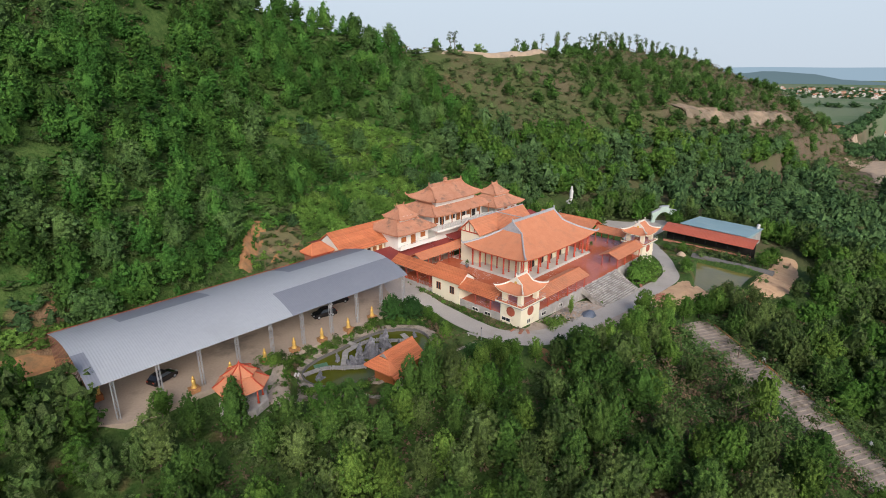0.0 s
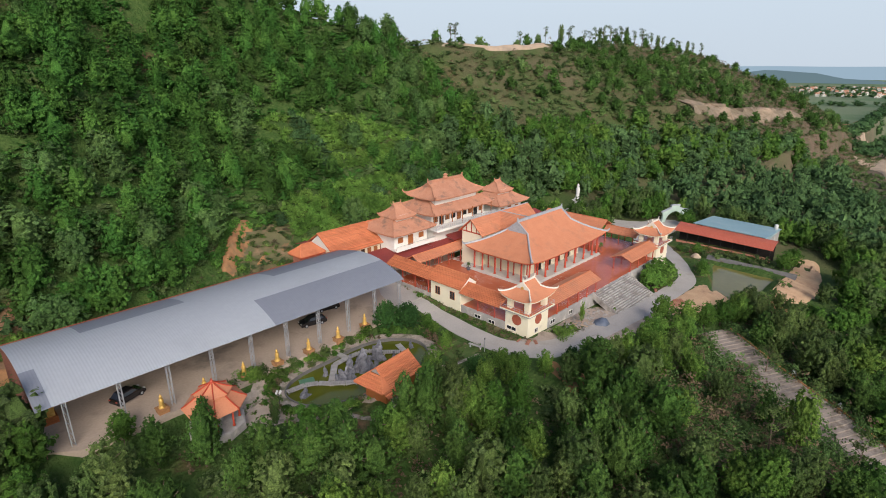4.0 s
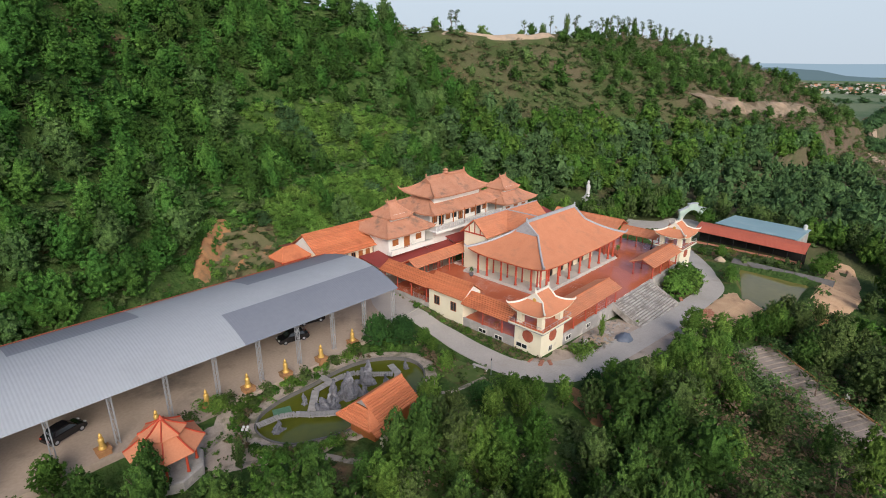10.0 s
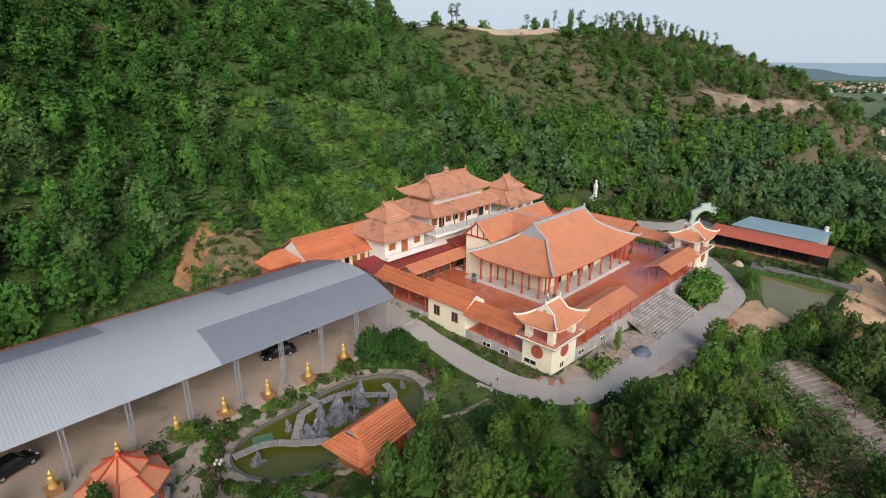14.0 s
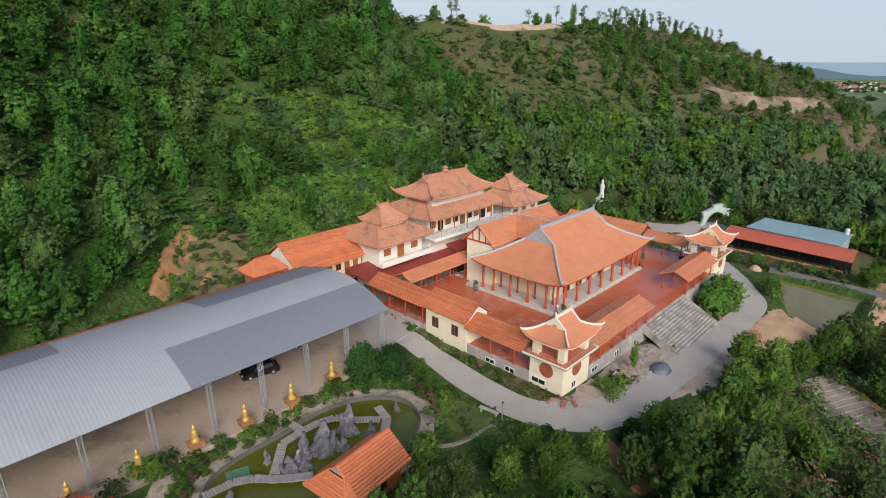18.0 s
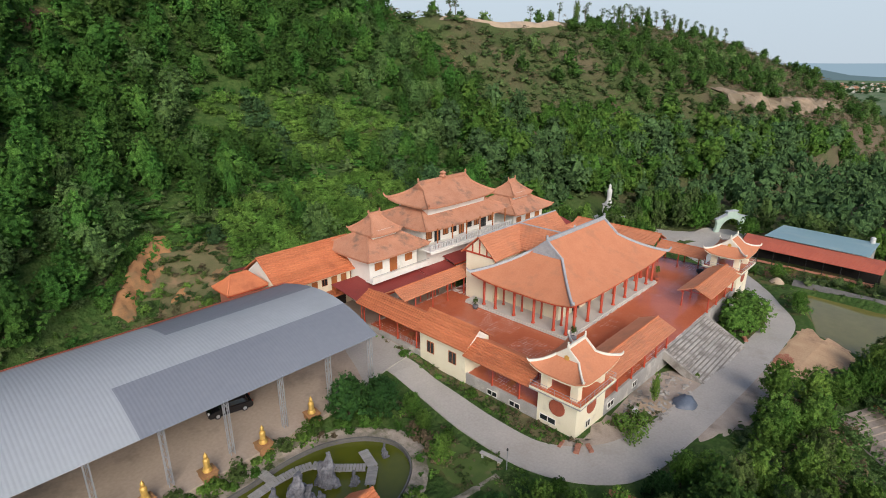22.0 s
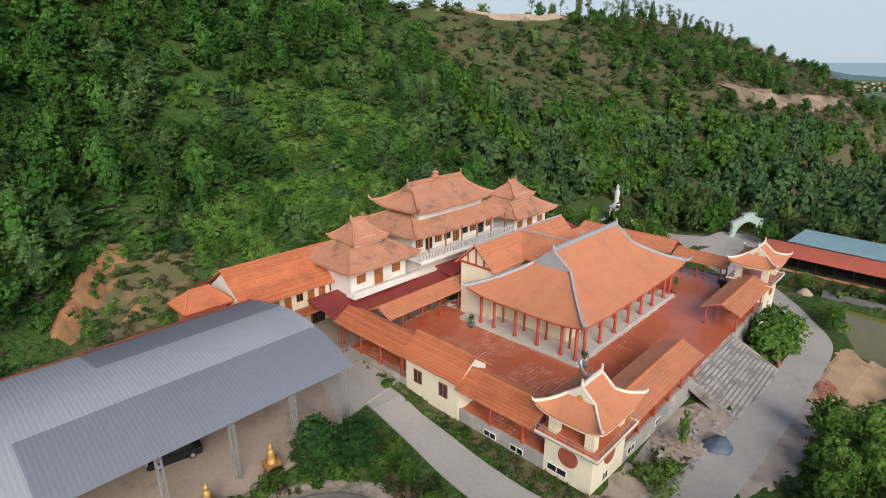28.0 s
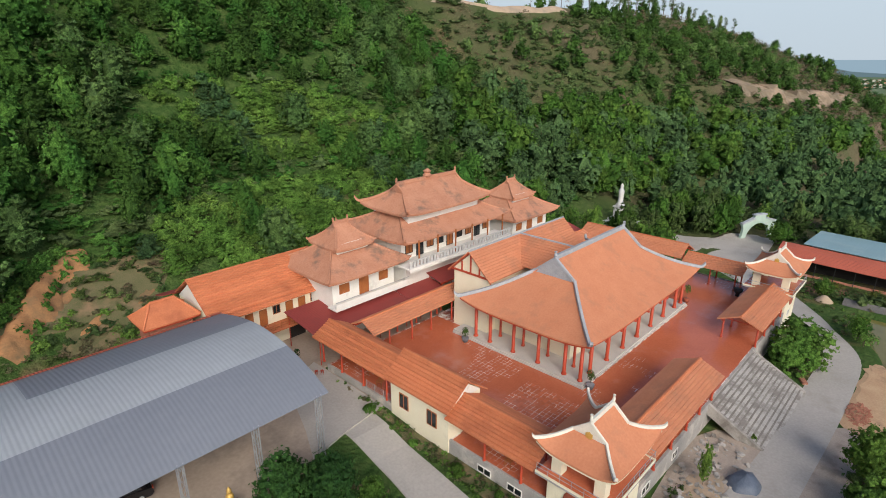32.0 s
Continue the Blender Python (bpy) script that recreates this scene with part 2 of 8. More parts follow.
M = {
    "roof": mat("clay_roof_tiles", (0.61, 0.250, 0.130), (0.54, 0.205, 0.102), 0.75, 0.5, 5.0, 0.4, dirt=(0.46, 0.20, 0.11), dirt_at=0.60, rand=0.045),
    "roof_bright": mat("new_clay_tiles", (0.62, 0.215, 0.095), (0.52, 0.16, 0.068), 0.7, 0.5, 6.0, 0.3, dirt=(0.42, 0.13, 0.06), dirt_at=0.62, rand=0.11),
    "roof_old": mat("weathered_clay_tiles", (0.55, 0.27, 0.165), (0.45, 0.20, 0.115), 0.8, 0.6, 5.0, 0.4, dirt=(0.20, 0.135, 0.10), dirt_at=0.60, rand=0.05),
    "cream": mat("cream_render", (0.80, 0.74, 0.56), (0.74, 0.67, 0.49), 0.8, 0.7, 9.0, 0.08, dirt=(0.60, 0.54, 0.41), dirt_at=0.66),
    "white": mat("white_render", (0.80, 0.78, 0.72), (0.72, 0.69, 0.62), 0.8, 0.7, 9.0, 0.08, dirt=(0.52, 0.48, 0.42), dirt_at=0.66),
    "red": mat("red_painted_column", (0.46, 0.070, 0.030), (0.38, 0.05, 0.024), 0.45, 1.0, 12.0, 0.05),
    "ridge": mat("grey_glazed_ridge", (0.42, 0.44, 0.46), (0.30, 0.32, 0.34), 0.5, 2.0, 14.0, 0.3),
    "ridge_white": mat("white_ridge_mortar", (0.78, 0.74, 0.64), (0.66, 0.62, 0.52), 0.7, 2.0, 14.0, 0.2),
    "court": mat("red_court_tiles", (0.60, 0.175, 0.085), (0.50, 0.135, 0.065), 0.17, 0.35, 6.0, 0.03, dirt=(0.58, 0.22, 0.15), dirt_at=0.60, rand=0.10, spec=0.5),
    "grout": mat("limey_grout", (0.40, 0.13, 0.08), (0.36, 0.11, 0.07), 0.8, 1.6, 8.0, 0.1, dirt=(0.88, 0.82, 0.75), dirt_at=0.50),
    "plinth": mat("grey_stone_plinth", (0.58, 0.55, 0.50), (0.50, 0.47, 0.425), 0.5, 1.0, 10.0, 0.05),
    "plaster": mat("bare_grey_plaster", (0.40, 0.38, 0.35), (0.30, 0.285, 0.26), 0.85, 0.8, 8.0, 0.2, dirt=(0.55, 0.50, 0.44), dirt_at=0.6),
    "concrete": mat("concrete_road", (0.47, 0.435, 0.39), (0.385, 0.355, 0.315), 0.85, 0.25, 4.0, 0.1, dirt=(0.36, 0.32, 0.27), dirt_at=0.62),
    "yard": mat("worn_concrete_yard", (0.46, 0.370, 0.292), (0.37, 0.297, 0.230), 0.85, 0.18, 3.0, 0.1, dirt=(0.20, 0.17, 0.145), dirt_at=0.60),
    "step": mat("weathered_concrete_step", (0.44, 0.41, 0.37), (0.33, 0.305, 0.275), 0.85, 0.8, 9.0, 0.2, dirt=(0.20, 0.18, 0.155), dirt_at=0.52),
    "grime": mat("grimy_shaded_step_corner", (0.27, 0.245, 0.215), (0.19, 0.17, 0.145), 0.9, 0.7, 6.0, 0.3, dirt=(0.32, 0.295, 0.26), dirt_at=0.56),
    "pond_rim": mat("dark_pond_rim", (0.17, 0.16, 0.15), (0.11, 0.105, 0.095), 0.85, 0.8, 8.0, 0.2),
    "tread": mat("lightened_worn_tread", (0.56, 0.525, 0.48), (0.46, 0.43, 0.39), 0.85, 0.9, 9.0, 0.3, dirt=(0.27, 0.245, 0.215), dirt_at=0.50),
    "sheet": ribbed(mat("pale_steel_sheet", (0.365, 0.39, 0.41), (0.34, 0.36, 0.38), 0.6, 0.15, 1.5, 0.0, dirt=(0.32, 0.34, 0.355), dirt_at=0.62, spec=0.4), "X", 0.36, 0.03, 0.22),
    "sheet_dark": ribbed(mat("dark_steel_sheet", (0.21, 0.225, 0.255), (0.19, 0.205, 0.235), 0.6, 0.15, 1.5, 0.0, spec=0.4), "X", 0.36, 0.03, 0.22),
    "tin_red": ribbed(mat("dark_red_tin", (0.30, 0.055, 0.045), (0.24, 0.045, 0.038), 0.65, 0.3, 4.0, 0.0, dirt=(0.20, 0.05, 0.045), dirt_at=0.62, spec=0.3), "X", 0.3, 0.03, 0.2),
    "tin_orange": ribbed(mat("faded_red_tin", (0.50, 0.13, 0.075), (0.42, 0.10, 0.06), 0.55, 0.3, 4.0, 0.0, spec=0.4), "X", 0.3, 0.03),
    "rust": mat("rusty_steel", (0.20, 0.085, 0.055), (0.13, 0.06, 0.045), 0.8, 2.0, 12.0, 0.2),
    "tin_teal": ribbed(mat("pale_teal_tin", (0.27, 0.41, 0.44), (0.24, 0.37, 0.40), 0.5, 0.2, 3.0, 0.0, dirt=(0.36, 0.46, 0.46), dirt_at=0.6, spec=0.4), "Y", 0.4, 0.03, 0.25),
    "steel": mat("galvanised_steel", (0.46, 0.47, 0.48), (0.36, 0.37, 0.38), 0.45, 2.0, 12.0, 0.0, metal=0.5),
    "iron": mat("dark_iron", (0.05, 0.05, 0.05), (0.03, 0.03, 0.03), 0.5, 2.0, 12.0, 0.0, metal=0.3),
    "wood": mat("varnished_wood", (0.42, 0.15, 0.045), (0.30, 0.095, 0.03), 0.5, 1.0, 12.0, 0.05),
    "glass": mat("dark_window_glass", (0.025, 0.03, 0.033), (0.015, 0.018, 0.02), 0.12, 1.0, 5.0, 0.0, spec=0.6),
    # Near-black that paints the shade in doorways and below the canopy; also frames.
    "dark": mat("black_for_shade_and_frames", (0.03, 0.025, 0.022), (0.02, 0.018, 0.016), 0.9, 1.0, 5.0, 0.0),
    "gold": mat("gold_paint", (0.78, 0.51, 0.15), (0.62, 0.38, 0.09), 0.5, 3.0, 16.0, 0.3, metal=0.5),
    "terracotta": mat("terracotta_lattice", (0.40, 0.11, 0.06), (0.30, 0.08, 0.045), 0.7, 2.0, 14.0, 0.2),
    "stone": mat("grey_karst_rock", (0.19, 0.19, 0.205), (0.085, 0.085, 0.095), 0.9, 1.2, 7.0, 0.9, dirt=(0.30, 0.30, 0.31), dirt_at=0.60),
    "pale_stone": mat("pale_carved_stone", (0.62, 0.61, 0.58), (0.52, 0.51, 0.48), 0.7, 1.5, 12.0, 0.1),
    "plank": mat("grey_weathered_plank", (0.38, 0.36, 0.335), (0.28, 0.265, 0.24), 0.85, 1.5, 14.0, 0.2, rand=0.12),
    "water": mat("green_pond_water", (0.105, 0.115, 0.012), (0.085, 0.098, 0.012), 0.05, 0.2, 1.0, 0.02, spec=0.5),
    "water_mud": mat("muddy_pond_water", (0.205, 0.178, 0.052), (0.175, 0.155, 0.045), 0.06, 0.2, 1.0, 0.02, spec=0.5),
    "soil": mat("bare_clay_soil", (0.42, 0.215, 0.090), (0.29, 0.145, 0.066), 0.95, 0.4, 5.0, 0.6, dirt=(0.19, 0.125, 0.062), dirt_at=0.56),
    "sand": mat("pale_sand", (0.50, 0.375, 0.26), (0.40, 0.30, 0.205), 0.95, 0.3, 4.0, 0.3, dirt=(0.33, 0.27, 0.20), dirt_at=0.55),
    "clay_sand": mat("orange_clay_sand", (0.58, 0.395, 0.235), (0.47, 0.29, 0.165), 0.95, 0.5, 5.0, 0.6, dirt=(0.33, 0.20, 0.12), dirt_at=0.60),
    "gravel": mat("pale_gravel", (0.46, 0.385, 0.315), (0.27, 0.23, 0.185), 0.95, 1.1, 11.0, 1.0, dirt=(0.15, 0.145, 0.085), dirt_at=0.53),
    "tarp": mat("blue_grey_tarpaulin", (0.13, 0.155, 0.20), (0.09, 0.11, 0.145), 0.5, 1.5, 8.0, 0.5),
    "bark": mat("grey_brown_bark", (0.17, 0.125, 0.09), (0.11, 0.08, 0.06), 0.9, 3.0, 20.0, 0.5),
    "paint_black": mat("black_car_paint", (0.012, 0.012, 0.014), (0.010, 0.010, 0.012), 0.12, 1.0, 8.0, 0.0, spec=0.6),
    "tyre": mat("tyre_rubber", (0.02, 0.02, 0.02), (0.015, 0.015, 0.015), 0.8, 2.0, 14.0, 0.1),
    "brick": mat("red_clay_brick", (0.44, 0.20, 0.13), (0.36, 0.155, 0.10), 0.85, 2.0, 14.0, 0.2, rand=0.15),
    "green_paint": mat("faded_green_paint", (0.10, 0.22, 0.13), (0.08, 0.17, 0.10), 0.7, 2.0, 12.0, 0.1),
    "leaf_pine": leaf_mat("pine_needles", (0.052, 0.114, 0.021), (0.090, 0.164, 0.034), (0.038, 0.086, 0.023), trans=0.08),
    "leaf_olive": leaf_mat("acacia_leaves", (0.070, 0.124, 0.032), (0.126, 0.182, 0.050), (0.084, 0.115, 0.046), trans=0.15),
    "leaf_broad": leaf_mat("broad_leaves", (0.066, 0.152, 0.024), (0.146, 0.240, 0.043), (0.050, 0.120, 0.023), trans=0.2),
    "leaf_bright": leaf_mat("bright_shrub_leaves", (0.105, 0.215, 0.036), (0.175, 0.285, 0.055), (0.075, 0.160, 0.032), trans=0.08),
    # Lighter copy of the pine green: hillside light and haze put into colour.
    "leaf_hill": leaf_mat("lightened_hill_leaves", (0.050, 0.140, 0.024), (0.118, 0.240, 0.043), (0.040, 0.112, 0.024), trans=0.08),
    "leaf_grey": leaf_mat("grey_green_leaves", (0.078, 0.155, 0.042), (0.128, 0.210, 0.058), (0.078, 0.138, 0.050), trans=0.08),
    "bank": mat("weathered_sand_bank", (0.40, 0.30, 0.205), (0.29, 0.215, 0.15), 0.95, 0.12, 2.0, 0.6, dirt=(0.20, 0.16, 0.11), dirt_at=0.47),
    # Bluish haze over the far woods is mixed into this green.
    "leaf_cool": leaf_mat("haze_cooled_leaves", (0.046, 0.104, 0.036), (0.092, 0.165, 0.056), (0.042, 0.086, 0.036), trans=0.08),
    "leaf_dark": leaf_mat("dark_fruit_tree_leaves", (0.029, 0.084, 0.021), (0.056, 0.132, 0.029), (0.024, 0.064, 0.021), trans=0.08),
    "rough": mat("rough_dry_grass", (0.165, 0.140, 0.070), (0.095, 0.105, 0.040), 0.95, 0.5, 9.0, 0.6, dirt=(0.27, 0.175, 0.10), dirt_at=0.58),
    "grass": mat("short_green_grass", (0.105, 0.150, 0.036), (0.070, 0.115, 0.026), 0.95, 0.9, 16.0, 0.6, dirt=(0.20, 0.15, 0.085), dirt_at=0.62),
    "rubble": mat("dusty_rubble_ground", (0.47, 0.39, 0.315), (0.35, 0.285, 0.23), 0.95, 0.7, 9.0, 0.5, dirt=(0.27, 0.22, 0.175), dirt_at=0.58),
    "mint": mat("pale_mint_paint", (0.44, 0.56, 0.47), (0.38, 0.49, 0.41), 0.7, 1.0, 9.0, 0.08, dirt=(0.42, 0.47, 0.42), dirt_at=0.6),
    "leaf_scrub": leaf_mat("hill_scrub_leaves", (0.068, 0.124, 0.037), (0.112, 0.160, 0.054), (0.056, 0.096, 0.035), trans=0.08),
    "way_step": mat("earth_stained_step", (0.36, 0.305, 0.255), (0.27, 0.225, 0.185), 0.9, 0.5, 7.0, 0.3, dirt=(0.15, 0.125, 0.095), dirt_at=0.54),
    "leaf_dry": leaf_mat("dry_scrub_leaves", (0.195, 0.150, 0.088), (0.155, 0.155, 0.076), (0.205, 0.132, 0.086), trans=0.15),
    "leaf_yellow": leaf_mat("yellow_green_leaves", (0.128, 0.160, 0.031), (0.160, 0.184, 0.042), (0.080, 0.120, 0.027)),
}


# ---------------------------------------------------------------- building blocks
class Geo:
    """Collects vertices and faces of one part."""

    def __init__(self):
        self.v, self.f = [], []

    def poly(self, *pts):
        k = len(self.v)
        self.v += [tuple(p) for p in pts]
        self.f.append(tuple(range(k, k + len(pts))))
        return self

    def box(self, x0, y0, z0, x1, y1, z1):
        k = len(self.v)
        self.v += [(x, y, z) for z in (z0, z1) for x, y in ((x0, y0), (x1, y0), (x1, y1), (x0, y1))]
        self.f += [tuple(k + i for i in f) for f in ((3, 2, 1, 0), (4, 5, 6, 7), (0, 1, 5, 4), (1, 2, 6, 5), (2, 3, 7, 6), (3, 0, 4, 7))]
        return self

    def prism(self, pts, z0, z1):
        k, n = len(self.v), len(pts)
        self.v += [(x, y, z0) for x, y in pts] + [(x, y, z1) for x, y in pts]
        self.f.append(tuple(range(k + n - 1, k - 1, -1)))
        self.f.append(tuple(range(k + n, k + 2 * n)))
        self.f += [(k + i, k + (i + 1) % n, k + n + (i + 1) % n, k + n + i) for i in range(n)]
        return self

    def lathe(self, prof, n=12, cx=0.0, cy=0.0):
        """Turned shape: prof is (radius, z) from the bottom up."""
        k = len(self.v)
        for r, z in prof:
            self.v += [(cx + r * math.cos(2 * math.pi * i / n), cy + r * math.sin(2 * math.pi * i / n), z) for i in range(n)]
        for j in range(len(prof) - 1):
            self.f += [(k + j * n + i, k + j * n + (i + 1) % n, k + (j + 1) * n + (i + 1) % n, k + (j + 1) * n + i) for i in range(n)]
        self.f.append(tuple(range(k + n - 1, k - 1, -1)))
        self.f.append(tuple(range(k + (len(prof) - 1) * n, k + len(prof) * n)))
        return self

    def tube(self, path, radii, n=6):
        """A round bar along a path; radii is one number or one per point."""
        path = [Vector(p) for p in path]
        if not isinstance(radii, (list, tuple)):
            radii = [radii] * len(path)
        k = len(self.v)
        for i, p in enumerate(path):
            d = (path[min(i + 1, len(path) - 1)] - path[max(i - 1, 0)]).normalized()
            a = d.orthogonal().normalized() if abs(d.z) > 0.9 else d.cross(Vector((0, 0, 1))).normalized()
            b = a.cross(d)
            self.v += [tuple(p + (a * math.cos(2 * math.pi * j / n) + b * math.sin(2 * math.pi * j / n)) * radii[i]) for j in range(n)]
        for i in range(len(path) - 1):
            self.f += [(k + i * n + j, k + (i + 1) * n + j, k + (i + 1) * n + (j + 1) % n, k + i * n + (j + 1) % n) for j in range(n)]
        self.f.append(tuple(range(k, k + n)))
        self.f.append(tuple(range(k + len(path) * n - 1, k + (len(path) - 1) * n - 1, -1)))
        return self

    def bar(self, path, w, h):
        """A bar of rectangular section along a path, its foot on the path."""
        path = [Vector(p) for p in path]
        k = len(self.v)
        for i, p in enumerate(path):
            d = path[min(i + 1, len(path) - 1)] - path[max(i - 1, 0)]
            s = Vector((-d.y, d.x, 0)).normalized() * w / 2
            up = Vector((0, 0, h))
            self.v += [tuple(p - s), tuple(p + s), tuple(p + s * 0.7 + up), tuple(p - s * 0.7 + up)]
        for i in range(len(path) - 1):
            q = k + 4 * i
            self.f += [(q + j, q + (j + 1) % 4, q + 4 + (j + 1) % 4, q + 4 + j) for j in range(4)]
        self.f += [(k + 3, k + 2, k + 1, k), (len(self.v) - 4, len(self.v) - 3, len(self.v) - 2, len(self.v) - 1)]
        return self

    def grid(self, rows, thick=0.0):
        """A sheet through rows of points, all of one length; with thick it is closed below."""
        k, n, m = len(self.v), len(rows), len(rows[0])
        self.v += [tuple(p) for r in rows for p in r]
        self.f += [(k + i * m + j, k + i * m + j + 1, k + (i + 1) * m + j + 1, k + (i + 1) * m + j) for i in range(n - 1) for j in range(m - 1)]
        if thick:
            q = len(self.v)
            self.v += [(p[0], p[1], p[2] - thick) for r in rows for p in r]
            self.f += [(q + (i + 1) * m + j, q + (i + 1) * m + j + 1, q + i * m + j + 1, q + i * m + j) for i in range(n - 1) for j in range(m - 1)]
            edge = [(0, j) for j in range(m)] + [(i, m - 1) for i in range(1, n)] + [(n - 1, j) for j in range(m - 2, -1, -1)] + [(i, 0) for i in range(n - 2, 0, -1)]
            for (a, b), (c, d) in zip(edge, edge[1:] + edge[:1]):
                self.f.append((k + c * m + d, k + a * m + b, q + a * m + b, q + c * m + d))
        return self

    def add(self, other, m=None):
        k = len(self.v)
        self.v += [tuple(m @ Vector(p)) if m else p for p in other.v]
        self.f += [tuple(k + i for i in f) for f in other.f]
        return self

    def mesh(self, name, material, smooth=False):
        me = bpy.data.meshes.new(name)
        me.from_pydata(self.v, [], self.f)
        me.materials.append(material)
        if smooth:
            me.polygons.foreach_set("use_smooth", [True] * len(me.polygons))
        me.update()
        return me


def part(name, geo, material, parent=None, label="", smooth=False, at=None):
    """Links one part as a mesh of its own under its thing."""
    ob = new(name, geo if isinstance(geo, bpy.types.Mesh) else geo.mesh(name, M[material] if isinstance(material, str) else material, smooth))
    ob.parent = parent
    if at is not None:
        ob.matrix_basis = at
    return tagged(ob, label)


def thing(name, label, category, at=None, group="", kind=""):
    ob = new(name)
    ob.empty_display_size = 0.3
    if at is not None:
        ob.matrix_basis = at
    return tagged(ob, label, category, group, kind)


def structure(name, geo, material, label="", category="", smooth=False):
    return tagged(part(name, geo, material, None, "", smooth), label, category, "", "structure")


def box(*c):
    return Geo().box(*c)


def lerp(a, b, u):
    return a + (b - a) * u


# ---------------------------------------------------------------- the lie of the land
def smooth_noise(x, y, s, seed):
    """Smooth value noise on arrays, between -1 and 1."""
    r = np.random.RandomState(seed).rand(256, 256) * 2 - 1
    u, v = np.asarray(x) / s + 1000.0, np.asarray(y) / s + 1000.0
    i, j = np.floor(u).astype(int), np.floor(v).astype(int)
    fu, fv = u - i, v - j
    fu, fv = fu * fu * (3 - 2 * fu), fv * fv * (3 - 2 * fv)
    g = lambda a, b: r[a % 256, b % 256]
    return (g(i, j) * (1 - fu) + g(i + 1, j) * fu) * (1 - fv) + (g(i, j + 1) * (1 - fu) + g(i + 1, j + 1) * fu) * fv


HX = [-260, -150, -100, -40, -17, 23, 60, 86, 112, 160, 255, 300, 350, 385, 415, 465, 560, 760]
FOOT = [40, 40, 42, 47, 52, 54, 52, 36, 48, 42, 18, 8, 4, 6, 2, 0, 10, 30]
MID_Y = [75, 75, 75, 72, 88, 86, 86, 86, 85, 80, 58, 55, 53, 50, 50, 55, 60, 60]
MID_Z = [25, 28, 30, 26, 23, 17, 18, 20, 24, 22, 20, 20, 22, 24, 8, -28, -38, -38]
TOP_Y = [130, 130, 130, 132, 134, 134, 128, 122, 118, 117, 116, 113, 110, 110, 108, 100, 100, 100]
TOP_Z = [45, 58, 67, 77, 75, 65, 57, 52, 51, 51.5, 53, 51, 48.5, 46.5, 30, -20, -36, -38]
BASE_X = [-300, -70, -30, 0, 12, 25, 45, 60, 80, 110, 160, 250, 400, 600, 900]
BASE_Z = [-14, -3, 0.0, -0.1, -0.8, -1.6, -2.4, -3.2, -4.2, -4.8, -8, -13, -24, -31, -33]
EDGE_X = [-300, -70, -52, -38, -26, -12, 0, 20, 60, 80, 110]
EDGE_Y = [20, 18, 9, 1, -3, -5, -8.5, -12, -14, -18, -22]


POND = [(-36.0, 15.9), (-34.3, 17.5), (-30.8, 18.4), (-26.2, 18.5), (-21.7, 18.9), (-17.7, 18.3), (-14.4, 16.2), (-12.8, 13.4), (-13.4, 10.5), (-15.6, 8.4), (-19.5, 6.9), (-24.5, 6.6), (-29.5, 7.4), (-32.6, 8.6), (-34.5, 9.6), (-36.0, 11.6), (-36.5, 14.0)]


def pond_edge(x, y):
    """Distance outside the pond's rim, below nought within it."""
    d, inside = np.full(np.shape(x), 1e9), np.zeros(np.shape(x), bool)
    for (ax, ay), (bx, by) in zip(POND, POND[1:] + POND[:1]):
        u = np.clip(((x - ax) * (bx - ax) + (y - ay) * (by - ay)) / ((bx - ax) ** 2 + (by - ay) ** 2), 0, 1)
        d = np.minimum(d, np.hypot(x - ax - u * (bx - ax), y - ay - u * (by - ay)))
        inside = inside ^ (((ay > y) != (by > y)) & (x < (bx - ax) * (y - ay) / (by - ay + 1e-9) + ax))
    return np.where(inside, -d, d)


def ground(x, y):
    """Height of the land."""
    x, y = np.asarray(x, float), np.asarray(y, float)
    base = np.interp(x, BASE_X, BASE_Z)
    f, my, mz = np.interp(x, HX, FOOT), np.interp(x, HX, MID_Y), np.interp(x, HX, MID_Z)
    ty, tz = np.interp(x, HX, TOP_Y), np.interp(x, HX, TOP_Z)
    bench = np.interp(x, [-70, -50, 0, 40, 60, 80], [0.5, 0.5, 0.5, 0.5, -2.9, -4.0])
    low = base + (bench - base) * np.clip((y - 18) / 4, 0, 1)
    up1 = low + (mz - low) * np.clip((y - f) / (my - f), 0, 1) ** 1.15
    up2 = (tz - mz) * np.clip((y - my) / (ty - my), 0, 1)
    over = np.clip((y - ty) / 200, 0, 3)
    z = np.where(y < f, low, up1 + up2 - over * 25)
    edge = np.interp(x, EDGE_X, EDGE_Y)
    drop = np.clip(edge - y, 0, 400)
    z = z - np.where(drop < 60, drop * 0.235, 14.1 + (drop - 60) * 0.09) * (y < f)
    far = np.clip((np.hypot(x, y) - 500) / 700, 0, 1)
    z = np.maximum(z, -38 + 6 * far)
    z = z - 0.45 * np.clip((1.7 - np.hypot((x + 25) / 13, (y - 12) / 7)) * 2.5, 0, 1)
    if np.any((x > -40) & (x < -9) & (y > 3) & (y < 23)):
        z = z - (z + 2.2) * np.clip((1.5 - pond_edge(x, y)) / 1.1, 0, 1)
    z = np.where((x > 50) & (x < 90) & (y < 6) & (y > -40), np.maximum(z, -4.1 - 0.12 * np.clip(-22 - y, 0, 60)), z)
    z = z - (z + 5.8) * np.clip(np.minimum(np.minimum((x - 50.6) / 1.6, (72 - x) / 1.5), np.minimum((y + 21.5) / 1.5, (-11.2 + (x - 53) * 0.30 - y) / 1.8)), 0, 1)
    wild = np.clip((np.abs(y - 20) - 28) / 10, 0, 1) * np.clip(1 - far, 0, 1)
    return z + wild * (smooth_noise(x, y, 22, 3) * 1.6 + smooth_noise(x, y, 8, 5) * 0.5)


